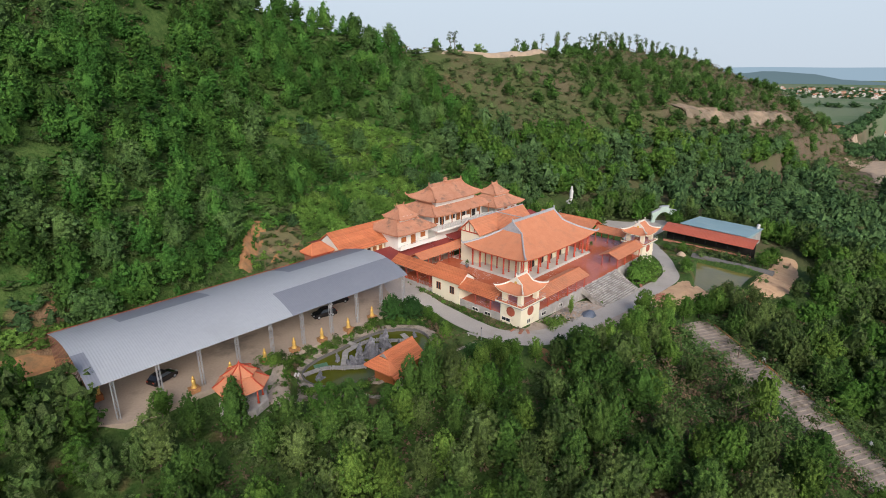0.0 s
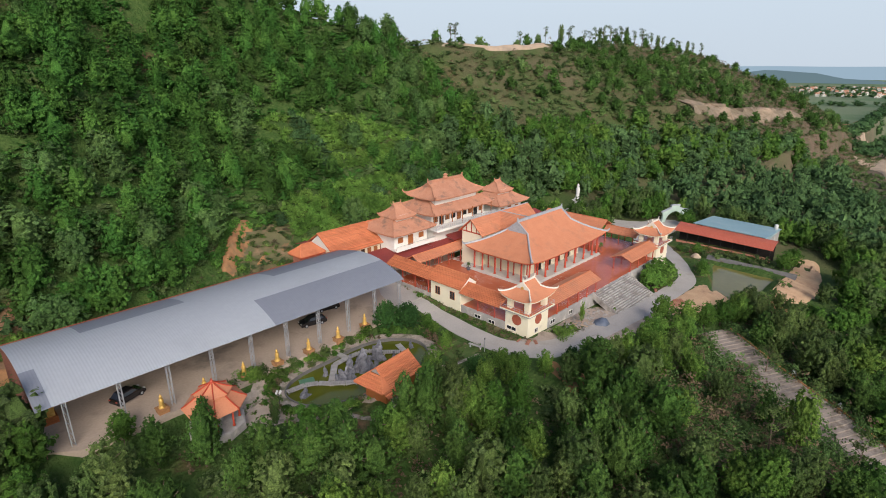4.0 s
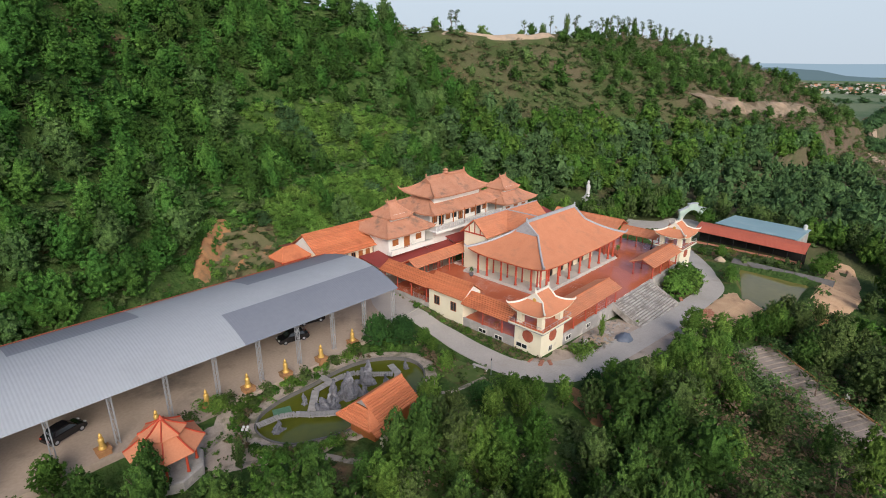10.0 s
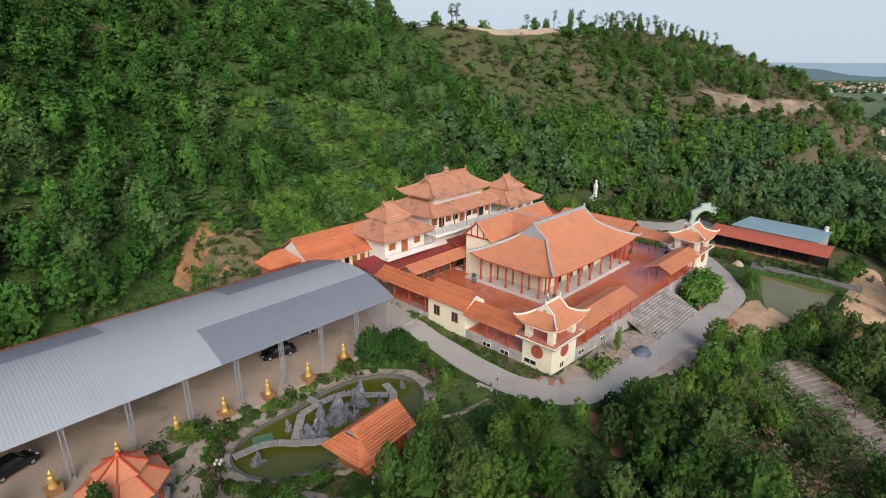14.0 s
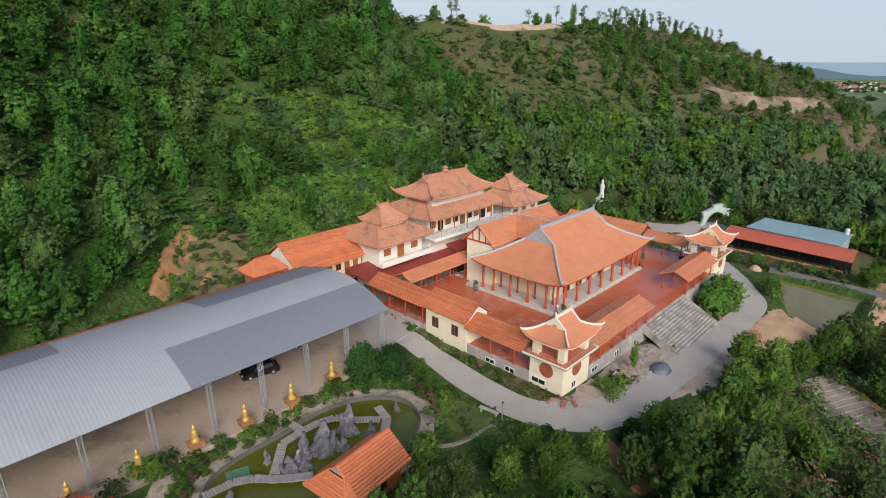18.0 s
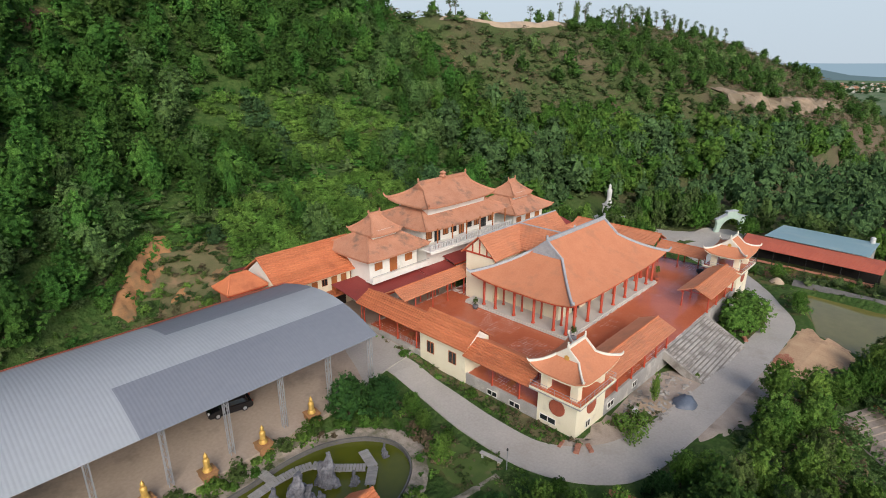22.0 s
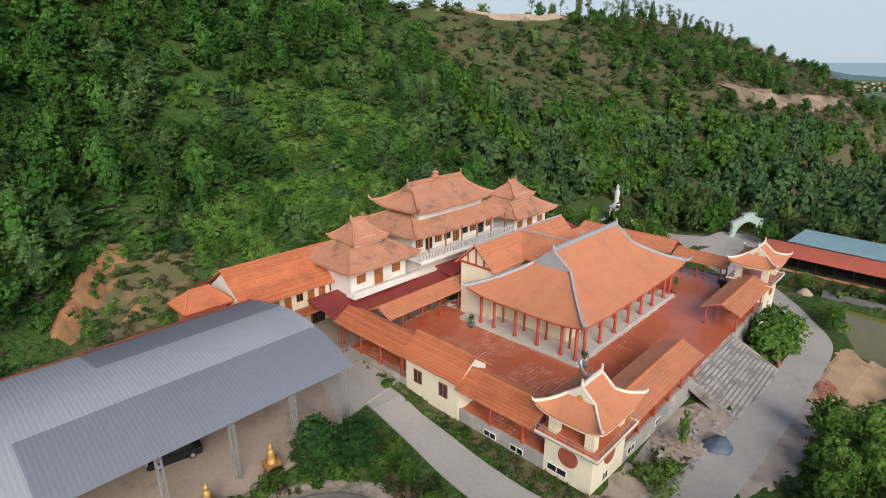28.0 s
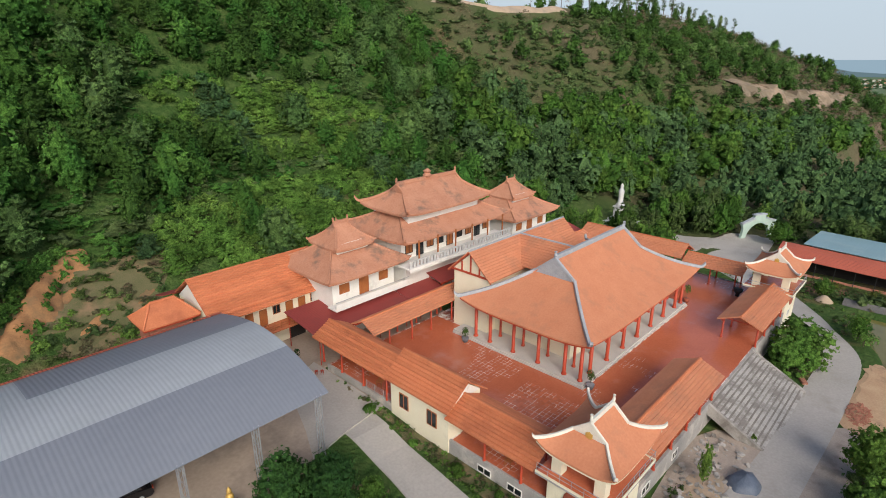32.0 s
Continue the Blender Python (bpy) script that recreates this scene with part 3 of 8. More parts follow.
def gz(x, y):
    return float(ground(x, y))


def axis_lines(lo, a, b, hi):
    """Grid lines: 1.5 m apart near the buildings, 3 m round them, growing outwards to the horizon."""
    mid = list(np.arange(lo, a, 3.0)) + list(np.arange(a, b, 1.5)) + list(np.arange(b, hi + 0.1, 3.0))
    out, s, p = [], 3.0, mid[-1]
    while p < 4600:
        s *= 1.18
        p += s
        out.append(p)
    inn, s, p = [], 3.0, lo
    while p > -4600:
        s *= 1.18
        p -= s
        inn.append(p)
    return np.array(inn[::-1] + mid + out)


gx, gy = axis_lines(-150, -66, 90, 420), axis_lines(-111, -24, 60, 162)
GX, GY = np.meshgrid(gx, gy)
GZ = ground(GX, GY)
n_x = len(gx)
land = Geo()
land.v = list(zip(GX.ravel().tolist(), GY.ravel().tolist(), GZ.ravel().tolist()))
land.f = [(r * n_x + c, r * n_x + c + 1, (r + 1) * n_x + c + 1, (r + 1) * n_x + c) for r in range(len(gy) - 1) for c in range(n_x - 1)]


def ground_mat():
    """Grass, dry scrub and clay soil in patches; fields of the plain further off, with haze in their colour."""
    m = bpy.data.materials.new("hillside_ground")
    m.use_nodes = True
    n, l = m.node_tree.nodes, m.node_tree.links
    bsdf, geo = n["Principled BSDF"], n.new("ShaderNodeNewGeometry")

    def noise_at(scale, detail, lo, hi):
        t, r = n.new("ShaderNodeTexNoise"), n.new("ShaderNodeMapRange")
        t.inputs["Scale"].default_value, t.inputs["Detail"].default_value = scale, detail
        r.inputs["From Min"].default_value, r.inputs["From Max"].default_value = lo, hi
        l.new(geo.outputs["Position"], t.inputs["Vector"])
        l.new(t.outputs["Fac"], r.inputs["Value"])
        return r.outputs[0]

    def blend(f, a, b):
        x = n.new("ShaderNodeMix")
        x.data_type = 'RGBA'
        for k, c in ((6, a), (7, b)):
            if isinstance(c, tuple):
                x.inputs[k].default_value = (*c, 1)
            else:
                l.new(c, x.inputs[k])
        l.new(f, x.inputs[0])
        return x.outputs[2]

    grass = blend(noise_at(0.9, 5, 0.35, 0.65), (0.042, 0.088, 0.020), (0.078, 0.122, 0.033))
    soil = blend(noise_at(0.5, 5, 0.35, 0.65), (0.27, 0.155, 0.085), (0.19, 0.125, 0.075))
    near = blend(noise_at(0.07, 6, 0.61, 0.70), grass, soil)
    split = n.new("ShaderNodeSeparateXYZ")
    l.new(geo.outputs["Position"], split.inputs[0])

    def along(lo, hi):
        r = n.new("ShaderNodeMapRange")
        r.inputs["From Min"].default_value, r.inputs["From Max"].default_value = lo, hi
        l.new(split.outputs[0], r.inputs["Value"])
        return r.outputs[0]

    near = blend(along(78, 105), near, blend(noise_at(0.06, 5, 0.40, 0.66), (0.080, 0.105, 0.036), (0.135, 0.115, 0.064)))
    near = blend(along(215, 300), near, blend(noise_at(0.09, 5, 0.40, 0.62), (0.175, 0.125, 0.088), (0.135, 0.120, 0.070)))
    # Field greens are paled for haze and blended in with distance.
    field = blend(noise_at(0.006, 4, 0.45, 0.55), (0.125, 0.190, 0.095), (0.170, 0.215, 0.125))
    dist = n.new("ShaderNodeVectorMath")
    dist.operation = 'LENGTH'
    l.new(geo.outputs["Position"], dist.inputs[0])
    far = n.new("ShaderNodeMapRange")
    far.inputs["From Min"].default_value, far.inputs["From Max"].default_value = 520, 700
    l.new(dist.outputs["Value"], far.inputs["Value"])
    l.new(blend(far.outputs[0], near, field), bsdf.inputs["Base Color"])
    bsdf.inputs["Roughness"].default_value, bsdf.inputs["Specular IOR Level"].default_value = 0.95, 0.1
    rel = n.new("ShaderNodeBump")
    rel.inputs["Distance"].default_value = 0.3
    l.new(noise_at(1.7, 6, 0.2, 0.8), rel.inputs["Height"])
    l.new(rel.outputs[0], bsdf.inputs["Normal"])
    return m


M["ground"] = ground_mat()
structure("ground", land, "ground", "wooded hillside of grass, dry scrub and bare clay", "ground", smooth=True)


def ribbon(name, pts, widths, material, label, category, lift=0.05, kind="structure", steps=6, follow=False):
    """A strip laid on the land along a smooth line through pts."""
    P = [Vector((x, y, 0)) for x, y in pts]
    W = widths if isinstance(widths, (list, tuple)) else [widths] * len(P)
    line = []
    for i in range(len(P) - 1):
        a, b, c, d = P[max(i - 1, 0)], P[i], P[i + 1], P[min(i + 2, len(P) - 1)]
        for k in range(steps + (i == len(P) - 2)):
            u = k / steps
            q = 0.5 * (2 * b + (c - a) * u + (2 * a - 5 * b + 4 * c - d) * u * u + (3 * b - a - 3 * c + d) * u ** 3)
            line.append((q, lerp(W[i], W[i + 1], u)))
    rows = []
    for i, (q, w) in enumerate(line):
        d = line[min(i + 1, len(line) - 1)][0] - line[max(i - 1, 0)][0]
        s = Vector((-d.y, d.x, 0)).normalized() * w / 2
        row = []
        for k in range(5):
            p = q + s * (k / 2 - 1)
            row.append((p.x, p.y, (gz(p.x, p.y) if follow else max(gz(p.x, p.y), gz(q.x, q.y) - 0.1)) + lift * (1 if 0 < k < 4 or not follow else -0.6)))
        rows.append(row[::-1])
    g = Geo().grid(rows, thick=0.35)
    return structure(name, g, material, label, category) if kind == "structure" else tagged(part(name, g, material), label, category)


def smooth_ring(pts, n=4):
    """A closed line through points, rounded."""
    out = []
    k = len(pts)
    for i in range(k):
        a, b, c, d = (Vector((*pts[(i + j) % k], 0)) for j in (-1, 0, 1, 2))
        for q in range(n):
            u = q / n
            p = 0.5 * (2 * b + (c - a) * u + (2 * a - 5 * b + 4 * c - d) * u * u + (3 * b - a - 3 * c + d) * u ** 3)
            out.append((p.x, p.y))
    return out


def patch(name, outline, material, label, category, lift=0.05, depth=0.5, loose=True):
    """A flat-laid area on the land with an outline of corners, cut into small squares."""
    wob = random.Random(len(outline) + round(outline[0][0]))
    outline = [(x + wob.uniform(-0.35, 0.35), y + wob.uniform(-0.35, 0.35)) for x, y in smooth_ring(outline, 5)] if loose else outline
    xs, ys = [p[0] for p in outline], [p[1] for p in outline]
    g = Geo()
    k = len(outline)
    zs = [gz(x, y) + lift for x, y in outline]
    cx, cy = sum(xs) / k, sum(ys) / k
    rings = 5
    rows = []
    for r in range(rings + 1):
        u = r / rings
        row = [(lerp(x, cx, u), lerp(y, cy, u)) for x, y in outline + outline[:1]]
        rows.append([(x, y, gz(x, y) + lift * (1 if r else -0.5)) for x, y in row])
    g.grid(rows, thick=depth)
    return structure(name, g, material, label, category)


ROAD = [(-2.8, 37), (-3.2, 27), (-3.9, 17), (-5.0, 8), (-4.8, 1), (-0.5, -4.6), (8, -6.4), (22, -7.3), (40, -7.6), (51, -7.2), (59, -3.6), (66, 1), (73, 8), (82, 16), (92, 15.5), (106, 16)]
ribbon("road", ROAD, [4.4, 3.9, 3.7, 4.0, 4.6, 5.6, 4.6, 4.2, 4.4, 4.0, 3.2, 3.8, 6.5, 9.0, 7.0, 5.0], "concrete", "pale dusty concrete service road", "road", lift=0.06)

# ---------------------------------------------------------------- roofs
def curved_roof(x0, x1, y0, y1, ze, zr, rx0, rx1, ry, g, lift, bow, nu=16, nv=8, thick=0.16):
    """Four concave slopes with upturned corners: front, back, left and right sheets, the hip lines and the ridge line.
    g: half width of the small gable at each end of the ridge."""
    vg = max(0.001, (ry - g - y0) / (ry - y0))

    def zv(v):
        return ze + (zr - ze) * (v * (1 - bow) + bow * v * v)

    def up(u, w):
        return lift * abs(2 * u - 1) ** 4 * max(0.0, 1 - w) ** 2

    def front(sign):
        ya = y0 if sign > 0 else y1
        rows = []
        for i in range(nv + 1):
            v = i / nv
            w = min(1, v / vg)
            xa, xb = lerp(x0, rx0, w), lerp(x1, rx1, w)
            rows.append([(lerp(xa, xb, j / nu), lerp(ya, ry, v), zv(v) + up(j / nu, w)) for j in range(nu + 1)])
        return rows if sign > 0 else [r[::-1] for r in rows]

    def side(sign):
        xe, xr = (x0, rx0) if sign > 0 else (x1, rx1)
        rows = []
        for i in range(nv + 1):
            w = i / nv
            ya, yb = lerp(y0, ry - g, w), lerp(y1, ry + g, w)
            rows.append([(lerp(xe, xr, w), lerp(ya, yb, j / nu), zv(w * vg) + up(j / nu, w)) for j in range(nu + 1)])
        return [r[::-1] for r in rows] if sign > 0 else rows

    sheets = [Geo().grid(r, thick) for r in (front(1), front(-1), side(1), side(-1))]
    hips = []
    for xe, xr in ((x0, rx0), (x1, rx1)):
        for ye, yr in ((y0, ry - g), (y1, ry + g)):
            hips.append([(lerp(xe, xr, w / 8), lerp(ye, yr, w / 8), zv(w / 8 * vg) + up(0, w / 8)) for w in range(9)])
    gables = [[(xr, ry - g, zv(vg)), (xr, ry + g, zv(vg)), (xr, ry, zr)] for xr in (rx0, rx1)]
    return sheets, hips, gables, [(rx0, ry, zr), (rx1, ry, zr)]


def temple_roof(parent, x0, x1, y0, y1, ze, zr, rx0, rx1, ry, g, lift, bow, tile, ridge, rw=0.34, rh=0.32, horn=0.6, eave="red"):
    """Tiled roof with ridges, gables and curled ridge ends, as parts of its building."""
    sheets, hips, gables, top = curved_roof(x0, x1, y0, y1, ze, zr, rx0, rx1, ry, g, lift, bow)
    roof = None
    for s in sheets:
        roof = part("roof_slope", s, tile, parent, smooth=False)
    for h in hips:
        d = (Vector(h[0]) - Vector(h[1])).normalized()
        tip = [tuple(Vector(h[0]) + d * horn * k + Vector((0, 0, horn * 0.9 * k * k))) for k in (1.0, 0.6, 0.3)]
        part("hip_ridge", Geo().bar(tip + h, rw, rh), ridge, parent)
    part("main_ridge", Geo().bar([top[0], tuple((Vector(top[0]) + Vector(top[1])) / 2), top[1]], rw * 1.2, rh * 1.5), ridge, parent)
    if g > 0.05:
        for tri, s in zip(gables, (-1, 1)):
            a, b, c = (Vector(p) for p in tri)
            off = Vector((s * 0.05, 0, 0))
            part("gable", Geo().poly(*[p + off for p in ((a, c, b) if s < 0 else (a, b, c))]), ridge, parent)
            part("gable_ridge", Geo().bar([a, c, b], rw * 0.9, rh * 0.9), ridge, parent)
            knob = Geo().lathe([(0.05, 0), (rw * 0.55, 0.12), (rw * 0.35, 0.4), (rw * 0.5, 0.55), (0.03, 0.95 * max(0.6, horn))], 8)
            part("ridge_finial", knob, ridge, parent, at=pose(c.x, c.y, c.z + rh))
    # timber edge under the tiles
    for a, b in (((x0, y0), (x1, y0)), ((x0, y1), (x1, y1)), ((x0, y0), (x0, y1)), ((x1, y0), (x1, y1))):
        pts = []
        for k in range(13):
            u = k / 12
            p = Vector((lerp(a[0], b[0], u), lerp(a[1], b[1], u), ze + lift * abs(2 * u - 1) ** 4 - 0.34))
            pts.append(p + Vector((0.12 * (1 if p.x < (x0 + x1) / 2 else -1) * (a[0] == b[0]), 0.12 * (1 if p.y < (y0 + y1) / 2 else -1) * (a[1] == b[1]), 0)))
        part("eave_board", Geo().bar(pts, 0.12, 0.2), eave, parent)


def courses(rows_from, rows_to, pitch=0.36, step=0.085, thick=0.1, gap=0.16):
    """A straight slope of lapped tile courses between a lower and an upper edge (two points each); gap: share left recessed between courses."""
    a0, a1, b0, b1 = (Vector(p) for p in (*rows_from, *rows_to))
    n = max(2, round((b0 - a0).length / pitch))
    out = []
    up = Vector((0, 0, 1))
    for i in range(n):
        u, w = i / n, (i + 1) / n
        v = lerp(w, u, gap)
        p, q, r, s = lerp(a0, b0, u), lerp(a1, b1, u), lerp(a1, b1, v), lerp(a0, b0, v)
        R, S = lerp(a1, b1, w), lerp(a0, b0, w)
        g = Geo()
        g.v = [tuple(c) for c in (p + up * step, q + up * step, r + up * 0.02, s + up * 0.02, p - up * thick, q - up * thick, R - up * thick, S - up * thick, r - up * 0.07, s - up * 0.07, R - up * 0.07, S - up * 0.07)]
        g.f = [(0, 1, 2, 3), (3, 2, 8, 9), (9, 8, 10, 11), (1, 0, 4, 5), (0, 3, 9, 11, 7, 4), (10, 8, 2, 1, 5, 6), (11, 10, 6, 7), (7, 6, 5, 4)]
        out.append(g)
    return out


def lay(parent, strips, tile, label=""):
    for g in strips:
        part("tile_course", g, tile, parent, label)


def gable_roof(parent, axis, a0, a1, c0, c1, ze0, ze1, zr, cr, tile, ridge="roof_bright", pitch=0.36):
    """A pitched roof. axis: the ridge's way; a0, a1: its ends; c0, c1: the eaves across it; cr, zr: the ridge."""
    P = (lambda a, c, z: (a, c, z)) if axis == "x" else (lambda a, c, z: (c, a, z))
    sl0 = ((P(a0, c0, ze0), P(a1, c0, ze0)), (P(a0, cr, zr), P(a1, cr, zr)))
    sl1 = ((P(a1, c1, ze1), P(a0, c1, ze1)), (P(a1, cr, zr), P(a0, cr, zr)))
    if axis == "y":
        sl0, sl1 = tuple(e[::-1] for e in sl0), tuple(e[::-1] for e in sl1)
    gap = 0.24 if tile == "roof_bright" else 0.08
    lay(parent, courses(*sl0, pitch=pitch, gap=gap), tile)
    lay(parent, courses(*sl1, pitch=pitch, gap=gap), tile)
    part("ridge_tiles", Geo().bar([P(a0, cr, zr), P(a1, cr, zr)], 0.28, 0.14), ridge, parent)


def round_column(x, y, z0, z1, r=0.2, base=True):
    prof = [(r * 1.5, z0), (r * 1.5, z0 + 0.12), (r * 1.15, z0 + 0.2)] if base else [(r, z0)]
    return Geo().lathe(prof + [(r, z0 + 0.3), (r, z1)], 10, x, y)


def window(parent, name, origin, along, w, h, frame_mat="wood", pane_mat="glass", depth=0.06, leaves=2):
    """A framed window on a wall: origin is the lower corner, along 'x', '-x', 'y' or '-y' the way it runs."""
    turn = {"x": 0, "y": 90, "-x": 180, "-y": -90}[along]
    at = pose(*origin, 0, 0, turn)
    fr = Geo()
    t = 0.07
    fr.box(0, -depth, 0, w, 0.02, t).box(0, -depth, h - t, w, 0.02, h).box(0, -depth, t, t, 0.02, h - t).box(w - t, -depth, t, w, 0.02, h - t)
    for k in range(1, leaves):
        fr.box(w * k / leaves - t / 2, -depth, t, w * k / leaves + t / 2, 0.02, h - t)
    ob = part(name, fr, frame_mat, parent, at=at)
    for k in range(leaves):
        part("pane", box(w * k / leaves + t / 2, -depth * 0.45, t, w * (k + 1) / leaves - t / 2, 0.01, h - t), pane_mat, ob)
    return ob


# ---------------------------------------------------------------- the raised court
CZ = 1.28
COURT = structure("court_floor", box(0.25, 0.25, CZ - 0.6, 57.2, 33.6, CZ - 0.012), "grout", "red glazed terrace floor, damp and streaked with white", "floor")
structure("wall_west", box(0.0, 4.7, -1.6, 0.25, 33.6, CZ + 0.06), "plaster", "bare grey plastered retaining wall", "wall")
structure("wall_south", Geo().box(6.0, 0.0, -3.2, 22.0, 0.25, CZ + 0.06).box(36.4, 0.0, -4.2, 50.2, 0.25, CZ + 0.06).box(22.0, 0.0, -3.2, 36.4, 0.25, CZ - 0.05), "plaster", "bare grey plastered retaining wall", "wall")
structure("wall_east", box(57.2, 4.7, -5.0, 57.4, 33.6, CZ + 0.06), "plaster", "bare grey plastered retaining wall", "wall")

# ---------------------------------------------------------------- main hall
hall = thing("temple_hall", "cream temple hall with red columns and an orange tiled roof", "temple")
part("plinth", Geo().box(15.3, 10.4, CZ, 43.6, 28.6, CZ + 0.22).box(15.45, 10.55, CZ + 0.22, 43.45, 28.6, CZ + 0.44), "plinth", hall, "grey stone plinth")
HZ = CZ + 0.44
colx = [16.0, 18.0, 21.8, 25.6, 29.4, 33.2, 37.0, 40.8, 42.9]
coly = [11.1, 13.05, 16.4, 19.8, 23.2, 25.4]
HEAD = 5.95
for x in colx:
    part("column", round_column(x, 11.1, HZ, HEAD), "red", hall, "red painted column", True)
for y in coly[1:]:
    for x in (16.0, 42.9):
        part("column", round_column(x, y, HZ, HEAD), "red", hall, "red painted column", True)
for x in colx[1:-1]:
    part("inner_column", round_column(x, 13.05, HZ, HEAD + 0.5, 0.15), "red", hall, "red painted column", True)
for y in coly[2:]:
    part("inner_column", round_column(18.0, y, HZ, HEAD + 0.5, 0.15), "red", hall, "red painted column", True)
part("beam", Geo().box(15.9, 11.0, HEAD, 43.0, 11.2, HEAD + 0.3).box(15.9, 11.2, HEAD, 16.1, 26.4, HEAD + 0.3).box(42.8, 11.2, HEAD, 43.0, 26.4, HEAD + 0.3), "red", hall, "red painted eave beam")
# body with door openings along the front
fy = 14.2
front_wall = Geo()
doors = [(22.6, 24.8), (26.6, 28.6), (30.2, 32.2), (34.0, 36.2)]
xs = [19.0] + [v for d in doors for v in d] + [39.9]
for a, b in zip(xs[::2], xs[1::2]):
    front_wall.box(a, fy, HZ, b, fy + 0.25, 6.6)
for a, b in doors:
    front_wall.box(a, fy, 4.5, b, fy + 0.25, 6.6)
part("front_wall", front_wall, "cream", hall, "cream rendered wall")
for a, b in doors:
    # A near-black sheet fills the opening in place of shade.
    part("doorway", box(a, fy + 0.12, HZ, b, fy + 0.2, 4.5), "dark", hall, "doorway closed by a black sheet for the shade inside")
    fr = Geo().box(a - 0.1, fy - 0.05, HZ, a, fy + 0.2, 4.6).box(b, fy - 0.05, HZ, b + 0.1, fy + 0.2, 4.6).box(a - 0.1, fy - 0.05, 4.6, b + 0.1, fy + 0.2, 4.72)
    part("door_frame", fr, "cream", hall)
for a in (25.6, 33.2):
    part("wall_medallion", Geo().lathe([(0.62, 0), (0.62, 0.06), (0.45, 0.1), (0.2, 0.08)], 20), "gold", hall, "round gilded ornament", at=pose(a - 0.2, fy - 0.002, 3.6, 90))
part("west_wall", box(19.0, 14.45, HZ, 19.25, 26.0, 6.6), "cream", hall)
part("east_wall", box(39.65, 14.45, HZ, 39.9, 26.0, 6.6), "cream", hall)
part("back_wall", box(19.0, 26.0, HZ, 39.9, 26.25, 6.6), "cream", hall)
# Unseen ceiling sheet, cream so that it bounces light onto the walls below.
part("bounce_soffit", box(16.2, 11.4, 6.35, 42.7, 26.2, 6.45), "cream", hall)
temple_roof(hall, 14.6, 44.2, 9.7, 26.9, 6.3, 12.1, 21.3, 38.1, 18.3, 2.7, 0.65, 0.28, "roof", "ridge", 0.4, 0.34, 0.7)

# wing behind the hall, with a timbered gable at each end and a link to the hall
part("wing_wall", Geo().box(17.6, 24.9, CZ, 37.2, 25.1, 8.9).box(17.6, 30.1, CZ, 37.2, 30.3, 8.9).box(17.4, 24.9, CZ, 17.6, 30.3, 8.9).box(37.2, 24.9, CZ, 37.4, 30.3, 8.9), "cream", hall)
for s, x in ((-1, 17.4), (1, 37.4)):
    tri = [(x, 24.7, 8.9), (x, 30.5, 8.9), (x, 27.6, 11.5)]
    part("gable_wall", Geo().poly(*(tri if s > 0 else tri[::-1])), "cream", hall)
    g = Geo().box(x - 0.12 if s < 0 else x, 24.5, 8.75, x if s < 0 else x + 0.12, 30.7, 9.0)
    for y in (26.2, 27.6, 29.0):
        g.box(x - 0.1 if s < 0 else x, y - 0.1, 9.0, x if s < 0 else x + 0.1, y + 0.1, 11.4 if y == 27.6 else 10.2)
    g.bar([(x + s * 0.3, 24.2, 8.45), (x + s * 0.3, 27.6, 11.55)], 0.18, 0.22).bar([(x + s * 0.3, 31.0, 8.45), (x + s * 0.3, 27.6, 11.55)], 0.18, 0.22)
    part("gable_timber", g, "red", hall, "red gable timbers")
gable_roof(hall, "x", 16.9, 38.0, 24.2, 31.0, 8.7, 8.7, 11.8, 27.6, "roof", "ridge", 0.4)
gable_roof(hall, "y", 19.0, 27.6, 23.6, 31.0, 9.0, 9.0, 11.78, 27.3, "roof", "ridge", 0.4)


# ---------------------------------------------------------------- covered galleries round the court
def gallery(label, axis, a0, a1, c0, c1, ce0, ce1, zr, tile, posts, rows, ze=3.95, foot=CZ, group="covered galleries"):
    g = thing("covered_gallery", label, "gallery", group=group)
    cr = (ce0 + ce1) / 2
    gable_roof(g, axis, a0, a1, ce0, ce1, ze, ze, zr, cr, tile)
    P = (lambda a, c: (a, c)) if axis == "x" else (lambda a, c: (c, a))
    for c in rows:
        h = ze + (zr - ze) * (1 - abs(c - cr) / (cr - ce0)) - 0.22
        for a in posts:
            part("column", round_column(*P(a, c), foot, h - 0.16, 0.11), "red", g, "slim red column", True)
        x0, y0 = P(a0 + 0.15, c - 0.07)
        x1, y1 = P(a1 - 0.15, c + 0.07)
        part("beam", box(min(x0, x1), min(y0, y1), h - 0.16, max(x0, x1), max(y0, y1), h), "red", g)
    for a in posts:
        h = ze - 0.1
        p, q = P(a, rows[0]), P(a, rows[1])
        part("tie_beam", Geo().bar([(*p, h), (*q, h)], 0.1, 0.12), "red", g)
    return g


gallery("open gallery with red columns and an orange tiled roof", "x", 6.2, 23.4, 0, 4, -0.55, 4.45, 5.0, "roof", [9.0, 12.6, 16.1, 19.4, 22.7], [0.1, 3.9])
gallery("open gallery with red columns and an orange tiled roof", "x", 36.4, 50.4, 0, 4, -0.55, 4.45, 5.0, "roof", [37.4, 41.2, 45.2, 48.6], [0.1, 3.9])
gallery("low side gallery with ribbed orange tiles beside the tower", "y", 5.6, 14.9, 0, 4, -0.7, 4.5, 5.3, "roof_bright", [7.2, 11.0], [0.15, 3.8], ze=4.0)
gallery("long side gallery with ribbed orange tiles", "y", 22.7, 35.0, 0, 4, -0.8, 4.0, 5.85, "roof_bright", [23.6, 27.3, 31.0, 34.4], [0.15, 3.2], ze=4.55)
